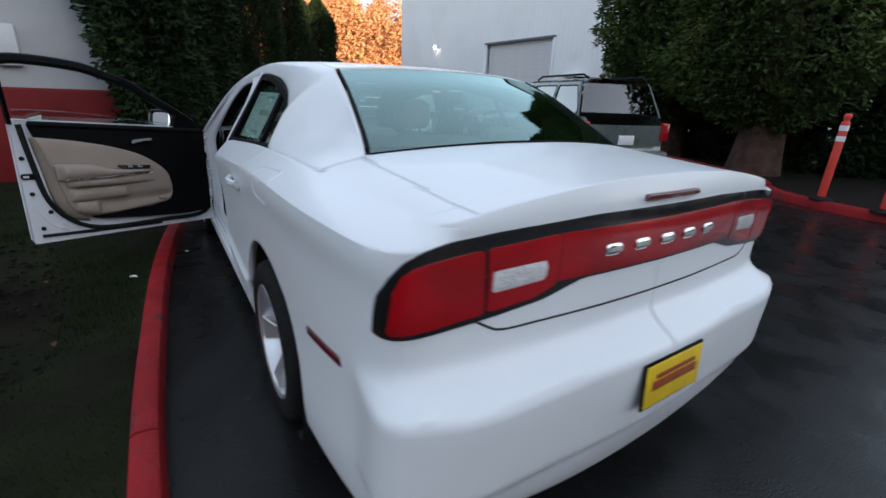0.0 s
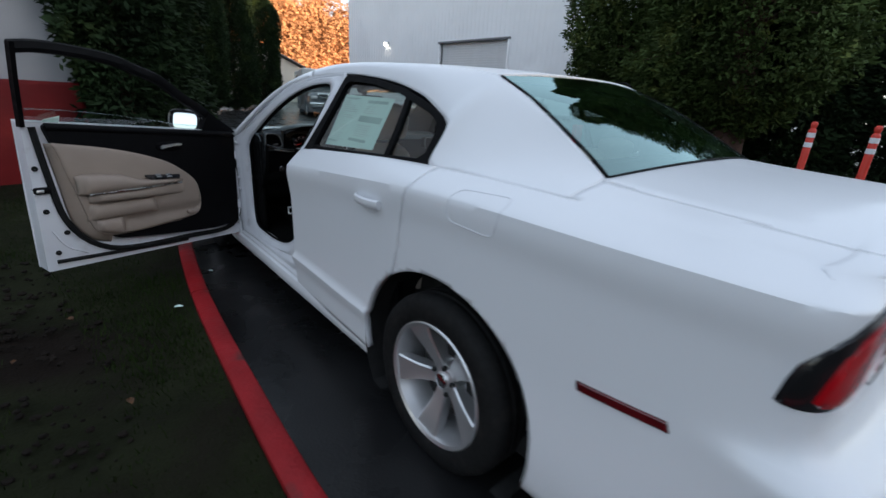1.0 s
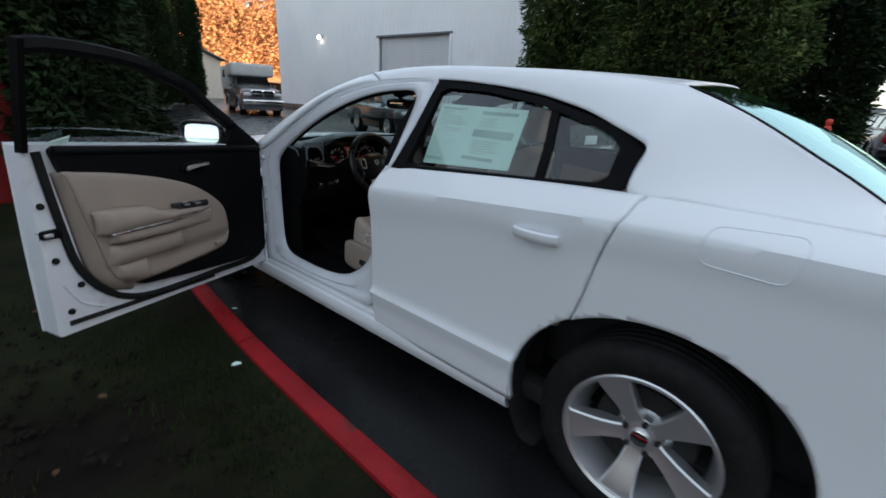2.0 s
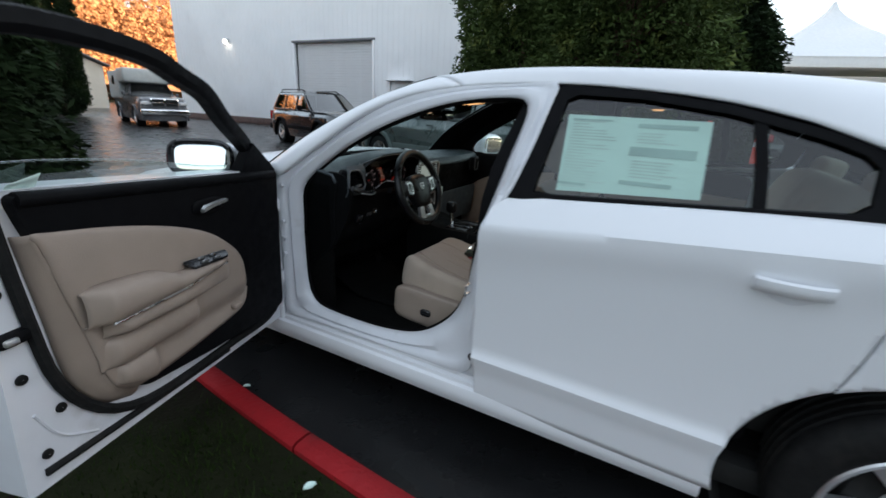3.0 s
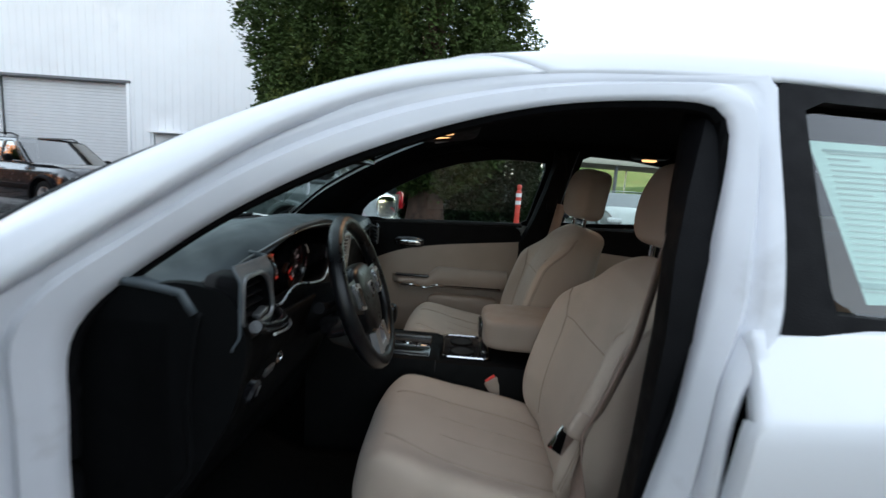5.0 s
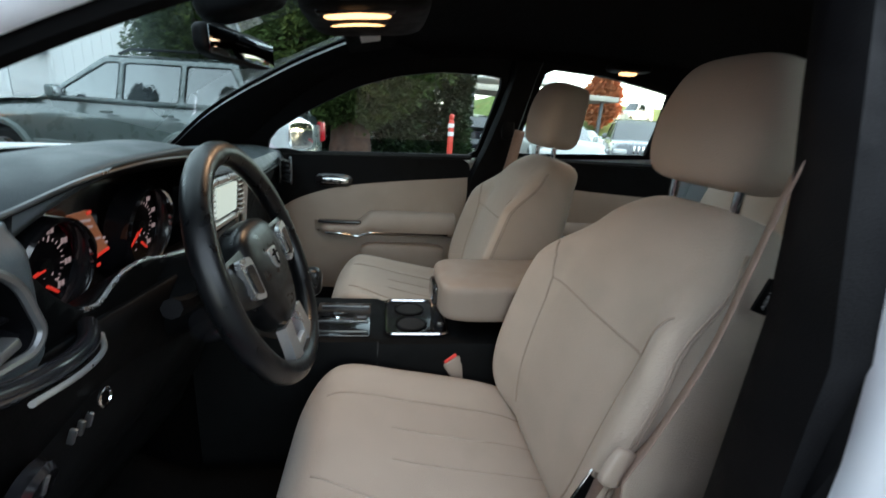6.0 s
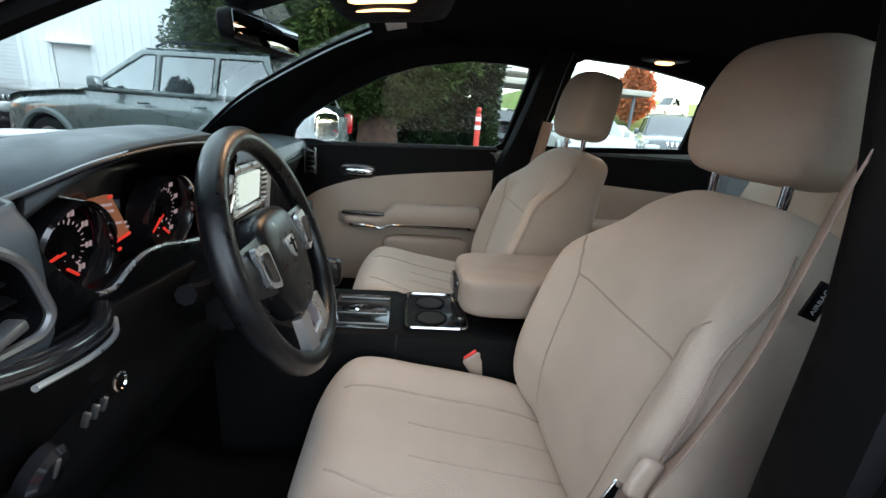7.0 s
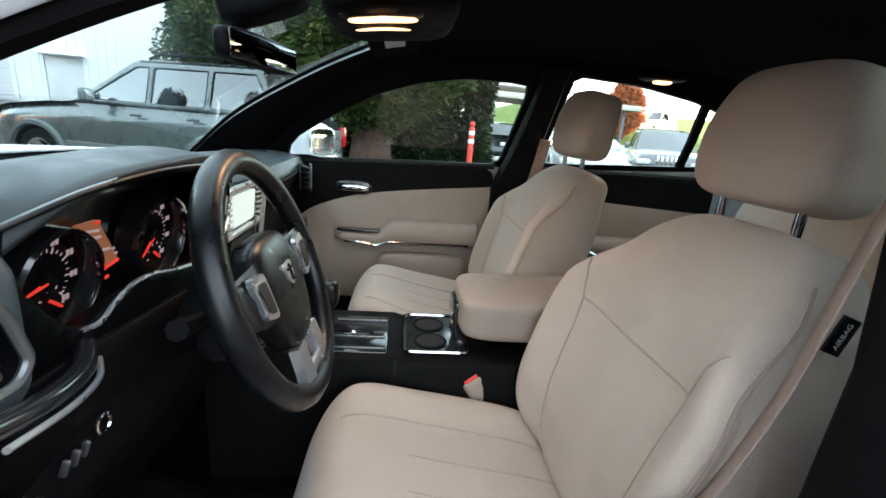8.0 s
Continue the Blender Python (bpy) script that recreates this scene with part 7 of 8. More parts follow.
# far door linings
def far_lining(y0, y1, front):
    o = round_outline([(y0, 0.36), (y0, 1.035 if not front else 1.028), (y1, 1.0 if front else 1.04), (y1, 0.36)], 0.05, 4)
    ln = part("door_lining", slab(o, 0.03, lambda u, v, d: (0.762 + d, u, v)), BLACK_TRIM, car, "black door lining with a beige insert")
    top = pw([y0, y0 + 0.55 * (y1 - y0), y0 + 0.78 * (y1 - y0), y1 - 0.10, y1 - 0.06], [0.955, 0.895, 0.83, 0.745, 0.66]) if front else pw([y0, y0 + 0.5, y1], [0.90, 0.925, 0.955])
    ya, yb = y0 + 0.005, (y1 - 0.065 if front else y1 - 0.05)
    def sw(u, v):
        y = ya + (yb - ya) * u
        lo = 0.45
        z = lo + (top(y) - lo) * v
        return (0.758 - 0.014 * (4 * v * (1 - v)) ** 0.5, y, z)
    part("beige_panel", sheet(sw, 0, 1, 0, 1, 30, 16), BEIGE_VINYL, ln)
    a0, a1 = (1.45, 2.03) if front else (0.55, 1.15)
    def ar(u, v):
        y = a1 + (a0 - a1) * u
        topz = 0.752 + (0.05 * step(0.28, 0.42, u) if front else 0.03)
        h = 0.05 + 0.055 * step(0.2, 0.45, u)
        out = 0.07 * step(0, 0.08, u)
        aa = math.pi * v
        return (0.75 - out * math.sin(aa) ** 0.55, y, topz - h * (0.5 - 0.5 * math.cos(aa)))
    am = part("armrest", sheet(ar, 0, 1, 0, 1, 34, 14), BEIGE_VINYL, ln)
    part("chrome_strip", tube([Vector(ar(u, 0.72)) + Vector((-0.003, 0, 0)) for u in np.linspace(0.03, 0.95, 14)], 0.005, 6), CHROME, ln)
    if front:
        part("switch_panel", rbox(0.035, 0.17, 0.01, 0.004, at=pose(0.70, 1.92, 0.757)), BLACK_GLOSS, am)
        part("map_pocket", soft(0.07, 0.36, 0.12, 0.4, 10, at=pose(0.735, 1.66, 0.605)), BEIGE_VINYL, ln)
        part("inner_handle", soft(0.02, 0.11, 0.024, 0.6, 6, at=pose(0.738, 1.945, 0.915)), CHROME, ln)
        part("handle_cup", soft(0.02, 0.15, 0.055, 0.6, 6, at=pose(0.755, 1.95, 0.915)), BLACK_GLOSS, ln)
        part("lower_pocket_lip", rbox(0.02, 0.45, 0.02, 0.006, at=pose(0.735, 1.65, 0.50)), BEIGE_VINYL, ln)
    part("belt_seal", tube([(0.775, y0, 1.046 if not front else 1.036), (0.775, y1, 1.0 if front else 1.04)], 0.012, 6), RUBBER, ln)
far_lining(1.39, 2.30, True)
far_lining(0.42, 1.25, False)
part("door_lining", slab(round_outline([(0.45, 0.36), (0.45, 1.06), (1.25, 1.03), (1.25, 0.36)], 0.05, 4), 0.03, lambda u, v, d: (-0.80 + d, u, v)), BLACK_TRIM, rear_door)

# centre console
con = part("centre_console", loft([[(x, y, z) for x, z in ((-0.135, 0.32), (-0.14, 0.62), (-0.128, h - 0.006), (-0.118, h), (0.118, h), (0.128, h - 0.006), (0.14, 0.62), (0.135, 0.32))] for y, h in ((1.20, 0.66), (1.57, 0.664), (1.60, 0.662), (1.745, 0.662), (1.76, 0.668), (1.95, 0.668), (2.08, 0.70), (2.16, 0.78))]), SHADED_DASH, car, "black centre console")
part("console_joint", tube([(-0.1405, 1.755, 0.40), (-0.1405, 1.755, 0.60), (-0.129, 1.755, 0.664)], 0.0025, 5), DARK, con)
part("console_armrest", soft(0.235, 0.42, 0.105, 0.3, 16, lambda q: Vector((q.x, q.y, q.z + 0.012 * step(0.0, -0.2, q.y))), pose(0, 1.40, 0.752)), BEIGE_VINYL, con, "beige padded console armrest")
part("armrest_latch", rbox(0.09, 0.02, 0.05, 0.008, at=pose(0.0, 1.612, 0.745)), BLACK_GLOSS, con)
cup = part("cup_holder", slab(round_outline([(-0.102, 1.585), (0.102, 1.585), (0.102, 1.735), (-0.102, 1.735)], 0.02, 4), 0.004, lambda u, v, d: (u, v, 0.668 - d)), BLACK_GLOSS, con)
ringp = round_outline([(-0.102, 1.585), (0.102, 1.585), (0.102, 1.735), (-0.102, 1.735)], 0.022, 5)
part("chrome_ring", tube([(u, v, 0.670) for u, v in ringp], 0.004, 6, closed=True), CHROME, cup)
for x in (-0.045, 0.045):
    part("cup_well", lathe([(0.040, 0.008), (0.036, 0.010), (0.034, 0.004)], 28, "z", at=pose(x, 1.672, 0.6625)), BLACK_TRIM, cup)
    part("cup_bottom", lathe([(0.034, 0.006), (0.001, 0.0055)], 28, "z", at=pose(x, 1.672, 0.664)), DARK, cup)
part("coin_tray", rbox(0.15, 0.022, 0.02, 0.006, at=pose(0, 1.602, 0.678)), BLACK_GLOSS, cup)
gate = part("shift_gate", rbox(0.19, 0.14, 0.006, 0.003, at=pose(-0.02, 1.845, 0.670)), BLACK_GLOSS, con)
for x, w in ((0.045, 0.006), (-0.045, 0.004), (-0.10, 0.004)):
    part("gate_trim", rbox(w, 0.125, 0.004, 0.0015, at=pose(x, 1.842, 0.675)), DARK_SATIN, gate)
part("gate_slot", tube([(-0.02, 1.905, 0.6745), (-0.02, 1.86, 0.6745), (-0.032, 1.85, 0.6745), (-0.032, 1.82, 0.6745), (-0.02, 1.81, 0.6745), (-0.02, 1.785, 0.6745)], 0.004, 5), CHROME, gate)
lever = part("gear_lever", tube([(-0.02, 1.915, 0.67), (-0.02, 1.925, 0.74)], 0.01, 8), CHROME, con)
part("lever_knob", soft(0.045, 0.06, 0.07, 0.6, 8, at=pose(-0.02, 1.925, 0.77)), LEATHER, lever)
bk = part("belt_buckle", rbox(0.032, 0.05, 0.16, 0.010, 3, at=pose(-0.122, 1.54, 0.555, -32, 0, 8)), BEIGE_VINYL, car, "beige belt buckle with a red release")
part("release_button", rbox(0.024, 0.036, 0.012, 0.004, at=pose(-0.122, 1.54, 0.555, -32, 0, 8) @ pose(0, 0, 0.08)), RED_BUTTON, bk)

# dashboard
def hood_rise(x):
    return math.exp(-((x + 0.385) / 0.265) ** 4)
def dash_top(u, v):
    x = -0.79 + 1.58 * u
    y = 2.70 - (0.62 - 0.06 * hood_rise(x) * -1 + 0.0) * v
    y_edge = 2.11 - 0.045 * hood_rise(x) + 0.03 * step(0.2, 0.7, x)
    y_back = 2.44 + 0.16 * (1 - (x / 0.8) ** 2)
    y = y_back + (y_edge - y_back) * v
    z = 1.005 + 0.028 * math.sin(math.pi * min(1, v * 0.8 + 0.1)) + (0.080 * hood_rise(x)) * step(0.25, 0.9, v) - 0.03 * step(0.93, 1.0, v) * (1 - hood_rise(x)) + 0.01 * step(0.5, 0.0, abs(x))
    return (x, y, z)
dash = part("dashboard", sheet(dash_top, 0, 1, 0, 1, 80, 30), LIT_DASH, car, "soft black dashboard with an arched instrument hood", thick=0.012)
# front face below the edge, open where the dials sit
def face(u, v):
    x = -0.79 + 1.58 * u
    t = Vector(dash_top(u, 1.0))
    z = t.z + (0.50 - t.z) * v
    y = t.y + 0.05 * math.sin(math.pi * min(1, v * 1.4)) * (1 if x > 0.16 else 0.4) + 0.22 * step(0.5, 1.0, v) 
    return (x, y, z)
# the opening of the instrument binnacle, hooded above, with a stepped lower edge
APERTURE = [(-0.628, 1.058), (-0.566, 1.075), (-0.528, 1.081), (-0.483, 1.085), (-0.429, 1.087), (-0.363, 1.086), (-0.29, 1.082), (-0.228, 1.076), (-0.16, 1.055), (-0.125, 1.01), (-0.135, 0.965), (-0.18, 0.935), (-0.24, 0.925), (-0.312, 0.931), (-0.387, 0.944), (-0.428, 0.954), (-0.465, 0.957), (-0.493, 0.952), (-0.515, 0.942), (-0.533, 0.932), (-0.556, 0.934), (-0.583, 0.956), (-0.608, 0.99), (-0.63, 1.03)]
VENT = round_outline([(-0.780, 0.958), (-0.776, 1.040), (-0.712, 1.040), (-0.682, 1.018), (-0.666, 0.966), (-0.680, 0.952)], 0.016, 4)
def edge_gap(x, z, poly):
    """Distance to a closed outline, negative inside it."""
    best, odd, n = 9.0, False, len(poly)
    for i in range(n):
        (ax, az), (bx, bz) = poly[i], poly[(i + 1) % n]
        ex, ez = bx - ax, bz - az
        t = min(max(((x - ax) * ex + (z - az) * ez) / (ex * ex + ez * ez + 1e-12), 0.0), 1.0)
        best = min(best, math.hypot(x - ax - ex * t, z - az - ez * t))
        if (az > z) != (bz > z) and x < ax + ex * (z - az) / ez:
            odd = not odd
    return -best if odd else best
def face_y(x, z):
    t = dash_top((x + 0.79) / 1.58, 1.0)
    v = min(max((t[2] - z) / (t[2] - 0.50), 0.0), 1.0)
    return face((x + 0.79) / 1.58, v)[1]
part("dash_face", sheet(face, 0, 1, 0.0, 1, 110, 60, [lambda p: edge_gap(p.x, p.z, APERTURE) if p.z > 0.9 and p.x < -0.1 else 1.0, lambda p: edge_gap(p.x, p.z, VENT) if p.x < -0.6 else 1.0, lambda p: abs(p.x + 0.01) - 0.135 if p.z > 0.62 else 1.0]), SHADED_DASH, dash, thick=0.008)
# binnacle: a tunnel from the opening back to the dial plate
mouth = smooth_like(APERTURE, 90)
deep = smooth_like([(-0.60, 1.045), (-0.13, 1.045), (-0.115, 0.97), (-0.14, 0.875), (-0.58, 0.875), (-0.62, 0.96)], 90)
def tunnel(u, v):
    k = round(u * 90) % 90
    (ax, az), (bx, bz) = mouth[k], deep[k]
    ya = face_y(ax, az) - 0.004
    return (ax + (bx - ax) * v, ya + (2.188 - ya) * v, az + (bz - az) * v)
cl = part("instrument_cowl", sheet(tunnel, 0, 1, 0, 1, 90, 6), BLACK_TRIM, dash, thick=0.003)
part("dial_back", slab(deep, 0.004, lambda u, v, d: (u, 2.186 + d, v)), BLACK_GLOSS, cl)
part("hood_trim", tube([(x, face_y(x, z) - 0.006, z + 0.002) for x, z in [(-0.70, 1.035), (-0.665, 1.048)] + APERTURE[:9]], 0.003, 8, steps=40), DARK_SATIN, cl, "fine satin line along the hood edge")
part("lower_trim", tube([(x, face_y(x, z) - 0.006, z) for x, z in APERTURE[10:21]], 0.003, 8, steps=40), SATIN, cl, "satin line stepping under the dials")
def dial(cx, cz, r, needle, marks):
    m = pose(cx, 2.172, cz, 8, 0, 0)
    d = part("dial", lathe([(r, 0.010), (r, 0.0), (r * 0.55, 0.002), (0.001, 0.002)], 40, "y", at=m), BLACK_TRIM, cl)
    part("dial_housing", lathe([(r + 0.006, 0.012), (r + 0.006, -0.022), (r + 0.002, -0.026), (r - 0.001, -0.022), (r - 0.001, 0.004)], 48, "y", at=m), BLACK_GLOSS, d)
    part("dial_crescent", tube([m @ Vector(((r + 0.001) * math.cos(a), -0.024, (r + 0.001) * math.sin(a))) for a in np.linspace(-0.9, 1.5, 30)], lambda t: 0.0008 + 0.0042 * math.sin(math.pi * t) ** 2, 6), CHROME, d, "bright chrome crescent")
    part("red_band", loft([[m @ Vector((q * r * math.cos(a), -0.0015, q * r * math.sin(a))) for q in (0.90, 0.955)] for a in np.linspace(-0.1, 2.2, 26)], False, False), DEEP_RED, d)
    bm, sm = bmesh.new(), bmesh.new()
    for i in range(marks * 3 + 1):
        a = radians(225 - 270 * i / (marks * 3))
        big = i % 3 == 0
        rbox(0.008 if big else 0.004, 0.001, 0.0016 if big else 0.0009, 0, 1, m @ pose(r * 0.60 * math.cos(a), -0.002, r * 0.60 * math.sin(a), 0, -math.degrees(a), 0), sm)
        if big:
            for k in (-1, 1):
                rbox(0.0042, 0.001, 0.0075, 0, 1, m @ pose(r * 0.77 * math.cos(a) + 0.0032 * k, -0.002, r * 0.77 * math.sin(a)), bm)
    tagged(part("dial_scale", sm, WHITE_GLOW, d), kind="stuff")
    tagged(part("dial_numerals", bm, WHITE_GLOW, d), kind="stuff")
    na = radians(needle)
    part("needle", tube([m @ Vector((r * q * math.cos(na), -0.007, r * q * math.sin(na))) for q in (0.06, 0.62)], lambda t: 0.0026 - 0.0012 * t, 5), RED_GLOW, d)
    part("dial_hub", lathe([(0.012, 0.0), (0.012, -0.008), (0.001, -0.009)], 18, "y", at=m), BLACK_TRIM, d)
    sub_m = m @ pose(r * 0.18, 0, -r * 0.52)
    part("small_needle", tube([sub_m @ Vector((-0.008, -0.006, 0.006)), sub_m @ Vector((0.010, -0.006, -0.008))], 0.0022, 5), RED_GLOW, d)
    bm = bmesh.new()
    for i in range(6):
        a = radians(200 - 44 * i)
        rbox(0.004, 0.001, 0.0016, 0, 1, sub_m @ pose(0.019 * math.cos(a), -0.002, 0.019 * math.sin(a), 0, -math.degrees(a), 0), bm)
    tagged(part("small_scale", bm, WHITE_GLOW, d), kind="stuff")
    return d
dial(-0.260, 0.957, 0.068, 222, 8)
dial(-0.482, 0.957, 0.061, 192, 7)
dp = part("trip_display", slab([(-0.425, 1.010), (-0.386, 1.010), (-0.356, 0.948), (-0.397, 0.940)], 0.006, lambda u, v, d: (u, 2.166 + d, v)), AMBER_GLOW, cl, "lit amber and red trip display")
for x, z, w in ((-0.402, 0.998, 0.026), (-0.396, 0.988, 0.018), (-0.384, 0.968, 0.022), (-0.366, 0.965, 0.006), (-0.362, 0.957, 0.006)):
    part("readout_bar", rbox(w, 0.002, 0.004, 0.001, at=pose(x, 2.164, z, 0, 6, 0)), WHITE_GLOW, dp)
for x, z, w in ((-0.376, 0.945, 0.034), (-0.392, 1.008, 0.010), (-0.388, 0.930, 0.008)):
    part("warning_bar", rbox(w, 0.002, 0.005, 0.001, at=pose(x, 2.163, z, 0, -8, 0)), RED_GLOW, dp)
# rounded end of the dashboard beside the door
for s in (-1, 1):
    part("dash_end", slab(round_outline([(2.44, 0.995), (2.13, 1.03), (2.055, 1.015), (2.03, 0.93), (2.055, 0.82), (2.13, 0.68), (2.25, 0.58), (2.44, 0.56)], 0.03, 4), 0.02, lambda u, v, d, s=s: (s * (0.785 - d), u, v), 0.004), SHADED_DASH, dash)
# end vent and lower lip
def vent(cx, cy, cz, w, h, turn, parent, fins=5, slant=0.0):
    m = pose(cx, cy, cz, 0, 0, turn)
    o = round_outline([(-w / 2, -h / 2), (-w / 2, h / 2), (w / 2 - slant, h / 2), (w / 2, -h / 2)], min(w, h) * 0.28, 4)
    v = part("air_vent", slab(o, 0.03, lambda u, q, d: m @ Vector((u, 0.035 + d * 0.2, q))), DARK, parent)
    part("vent_ring", tube([m @ Vector((u, 0, q)) for u, q in o], 0.0032, 6, closed=True, up=(0, 1, 0)), DARK_SATIN, v)
    for i in range(fins):
        part("vent_fin", rbox(w * 0.92 - slant * (i + 0.5) / fins, 0.03, 0.004, 0.0015, at=m @ pose(-slant * (i + 0.5) / fins / 2, 0.018, -h / 2 + h * (i + 0.5) / fins, 18, 0, 0)), BLACK_TRIM, v)
    part("vent_tab", rbox(0.02, 0.012, 0.014, 0.003, at=m @ pose(0, 0.0, -h * 0.1)), BLACK_GLOSS, v)
    return v
ev = part("air_vent", slab(VENT, 0.02, lambda u, v, d: (u, 2.085 + d, v)), DARK, dash, "black slatted end vent in a satin frame")
part("vent_ring", tube([(x, 2.044, z) for x, z in VENT], 0.0045, 8, closed=True, up=(0, 1, 0)), DARK_SATIN, ev)
part("vent_sleeve", loft([[(x, y, z) for x, z in VENT] for y in (2.044, 2.088)], True, False), BLACK_TRIM, ev)
for i in range(4):
    z = 0.972 + 0.017 * i
    part("vent_fin", rbox(0.098 - 0.006 * i, 0.028, 0.0035, 0.001, at=pose(-0.728 - 0.003 * i, 2.066, z, 16, 0, 0)), BLACK_TRIM, ev)
part("vent_tab", rbox(0.034, 0.016, 0.010, 0.003, at=pose(-0.712, 2.046, 0.968, 0, -12, 0)), DARK_SATIN, ev)
def vent_skin(u, v):
    x, z = -0.787 + 0.157 * u, 0.925 + 0.135 * v
    return (x, 2.046 + (face_y(x, z) - 2.046 + 0.004) * step(-0.672, -0.632, x) + 0.012 * step(0.8, 1.0, v) + 0.012 * step(0.2, 0.0, v), z)
part("vent_surround", sheet(vent_skin, 0, 1, 0, 1, 30, 24, [lambda p: edge_gap(p.x, p.z, VENT)]), LIT_DASH, dash, thick=0.004)
vent(0.665, 2.10, 0.955, 0.11, 0.09, 14, dash)
# satin tube added in place of the map lamp's reflection in the glossy lip
part("lip_edge", tube([(-0.735, 2.010, 0.940), (-0.67, 2.016, 0.927), (-0.62, 2.028, 0.921), (-0.585, 2.050, 0.920)], 0.0028, 8, steps=16), SATIN, dash, "bright tube standing in for the map lamp's glint on the lip")
part("lower_lip", tube([(-0.785, 2.02, 0.968), (-0.73, 2.024, 0.948), (-0.67, 2.03, 0.934), (-0.62, 2.042, 0.928), (-0.575, 2.068, 0.926)], 0.010, 16, steps=16), BLACK_GLOSS, dash)
part("knee_panel", sheet(lambda u, v: (-0.76 + 0.56 * u, 2.062 + 0.13 * v ** 1.3 + 0.02 * math.cos(3 * u), 0.925 - 0.355 * v), 0, 1, 0, 1, 16, 10), SHADED_DASH, dash, thick=0.01)
lsw = part("light_switch", lathe([(0.026, 0.0), (0.026, -0.012), (0.02, -0.018), (0.001, -0.019)], 24, "y", at=pose(-0.665, 2.09, 0.80, 20, 0, 0)), BLACK_GLOSS, dash)
part("switch_pointer", rbox(0.005, 0.008, 0.024, 0.002, at=pose(-0.665, 2.072, 0.80, 20, 0, 0)), DARK_SATIN, lsw)
for i in range(3):
    part("dimmer_wheel", rbox(0.005, 0.008, 0.020, 0.002, at=pose(-0.609 + 0.014 * i, 2.080, 0.810, 20, 0, 0)), DARK_SATIN, dash)
part("key_ring", tube([(-0.557 + 0.011 * math.cos(a), 2.075, 0.823 + 0.011 * math.sin(a)) for a in np.linspace(0, math.tau, 17)[:-1]], 0.002, 5, closed=True, up=(0, 1, 0)), CHROME, dash)
part("pedal", rbox(0.12, 0.02, 0.06, 0.01, at=pose(-0.36, 2.30, 0.50, -30, 0, 0)), RUBBER, dash)
part("pedal", rbox(0.05, 0.02, 0.13, 0.01, at=pose(-0.23, 2.31, 0.46, -25, 0, 0)), RUBBER, dash)

# centre stack
stk = part("centre_panel", slab(round_outline([(-0.135, 0.70), (-0.135, 1.018), (0.115, 1.018), (0.115, 0.70)], 0.02, 4), 0.06, lambda u, v, d: (u, 2.118 + 0.18 * (v - 0.86) * -0.5 + d, v)), BLACK_GLOSS, dash, "black centre panel framed in silver")
fy = lambda v: 2.118 - 0.09 * (v - 0.86)
part("silver_frame", tube([(x, fy(z) - 0.004, z) for x, z in round_outline([(-0.132, 0.71), (-0.132, 1.012), (0.112, 1.012), (0.112, 0.71)], 0.025, 5)], 0.008, 6, closed=True, up=(0, 1, 0)), SATIN, stk)
part("screen", slab(round_outline([(-0.085, 0.93), (-0.085, 0.998), (0.045, 0.998), (0.045, 0.93)], 0.006, 2), 0.006, lambda u, v, d: (u, fy(v) - 0.006 + d, v)), SCREEN, stk, "lit pale touch screen")
part("slot", slab(round_outline([(-0.085, 0.835), (-0.085, 0.90), (0.05, 0.90), (0.05, 0.835)], 0.006, 2), 0.006, lambda u, v, d: (u, fy(v) - 0.004 + d, v)), DARK, stk)
for z in (0.916, 0.822):
    part("silver_bar", rbox(0.215, 0.012, 0.012, 0.004, at=pose(-0.01, fy(z) - 0.006, z)), SATIN, stk)
for x in (-0.108, 0.085):
    for i in range(7):
        part("vent_fin", rbox(0.032, 0.014, 0.004, 0.0015, at=pose(x, fy(0.93) - 0.004, 0.925 + 0.012 * i)), SATIN, stk)
for i in range(3):
    part("climate_knob", lathe([(0.017, 0.0), (0.016, -0.016), (0.001, -0.018)], 20, "y", at=pose(-0.075 + 0.065 * i, fy(0.77) - 0.002, 0.77)), SATIN, stk)
part("key_tag", rbox(0.002, 0.03, 0.07, 0.002, at=pose(0.02, 2.03, 0.84, 0, 0, 60)), PAPER, stk)
part("glove_box", slab(round_outline([(0.17, 0.58), (0.17, 0.80), (0.70, 0.80), (0.70, 0.58)], 0.03, 4), 0.012, lambda u, v, d: (u, 2.118 + d + 0.2 * max(0, 0.70 - v), v)), LIT_DASH, dash)

# steering wheel
SW = Matrix.Translation((-0.360, 1.940, 0.930)) @ pose(0, 0, 0, -20, 0, 0)
wheel_ob = part("steering_wheel", tube([SW @ Vector((0.178 * math.cos(a), 0, 0.178 * math.sin(a))) for a in np.linspace(0, math.tau, 65)[:-1]], 0.0185, 12, closed=True, up=tuple((SW.to_3x3() @ Vector((0, 1, 0))))), LEATHER, car, "black leather steering wheel with silver spokes", sharp=80)
def wheel_soft(name, sx, sy, sz, e, at, material, label="", shape=None):
    return part(name, soft(sx, sy, sz, e, 12, shape, SW @ at), material, wheel_ob, label)
hub = wheel_soft("airbag_cover", 0.170, 0.06, 0.175, 0.55, pose(0, 0.012, -0.018), LEATHER, "", lambda q: Vector((q.x * (1 - 0.25 * step(0.0, -0.075, q.z)), q.y, q.z)))
em = part("hub_emblem", slab(round_outline([(-0.017, 0.014), (0.017, 0.014), (0.015, -0.008), (0.0, -0.022), (-0.015, -0.008)], 0.004, 2), 0.006, lambda u, v, d: SW @ Vector((u, -0.021 + d, v + 0.006))), SATIN, hub, "plain silver shield emblem")
part("emblem_cross", rbox(0.026, 0.003, 0.003, 0.001, at=SW @ pose(0, -0.0225, 0.010)), BLACK_TRIM, em)
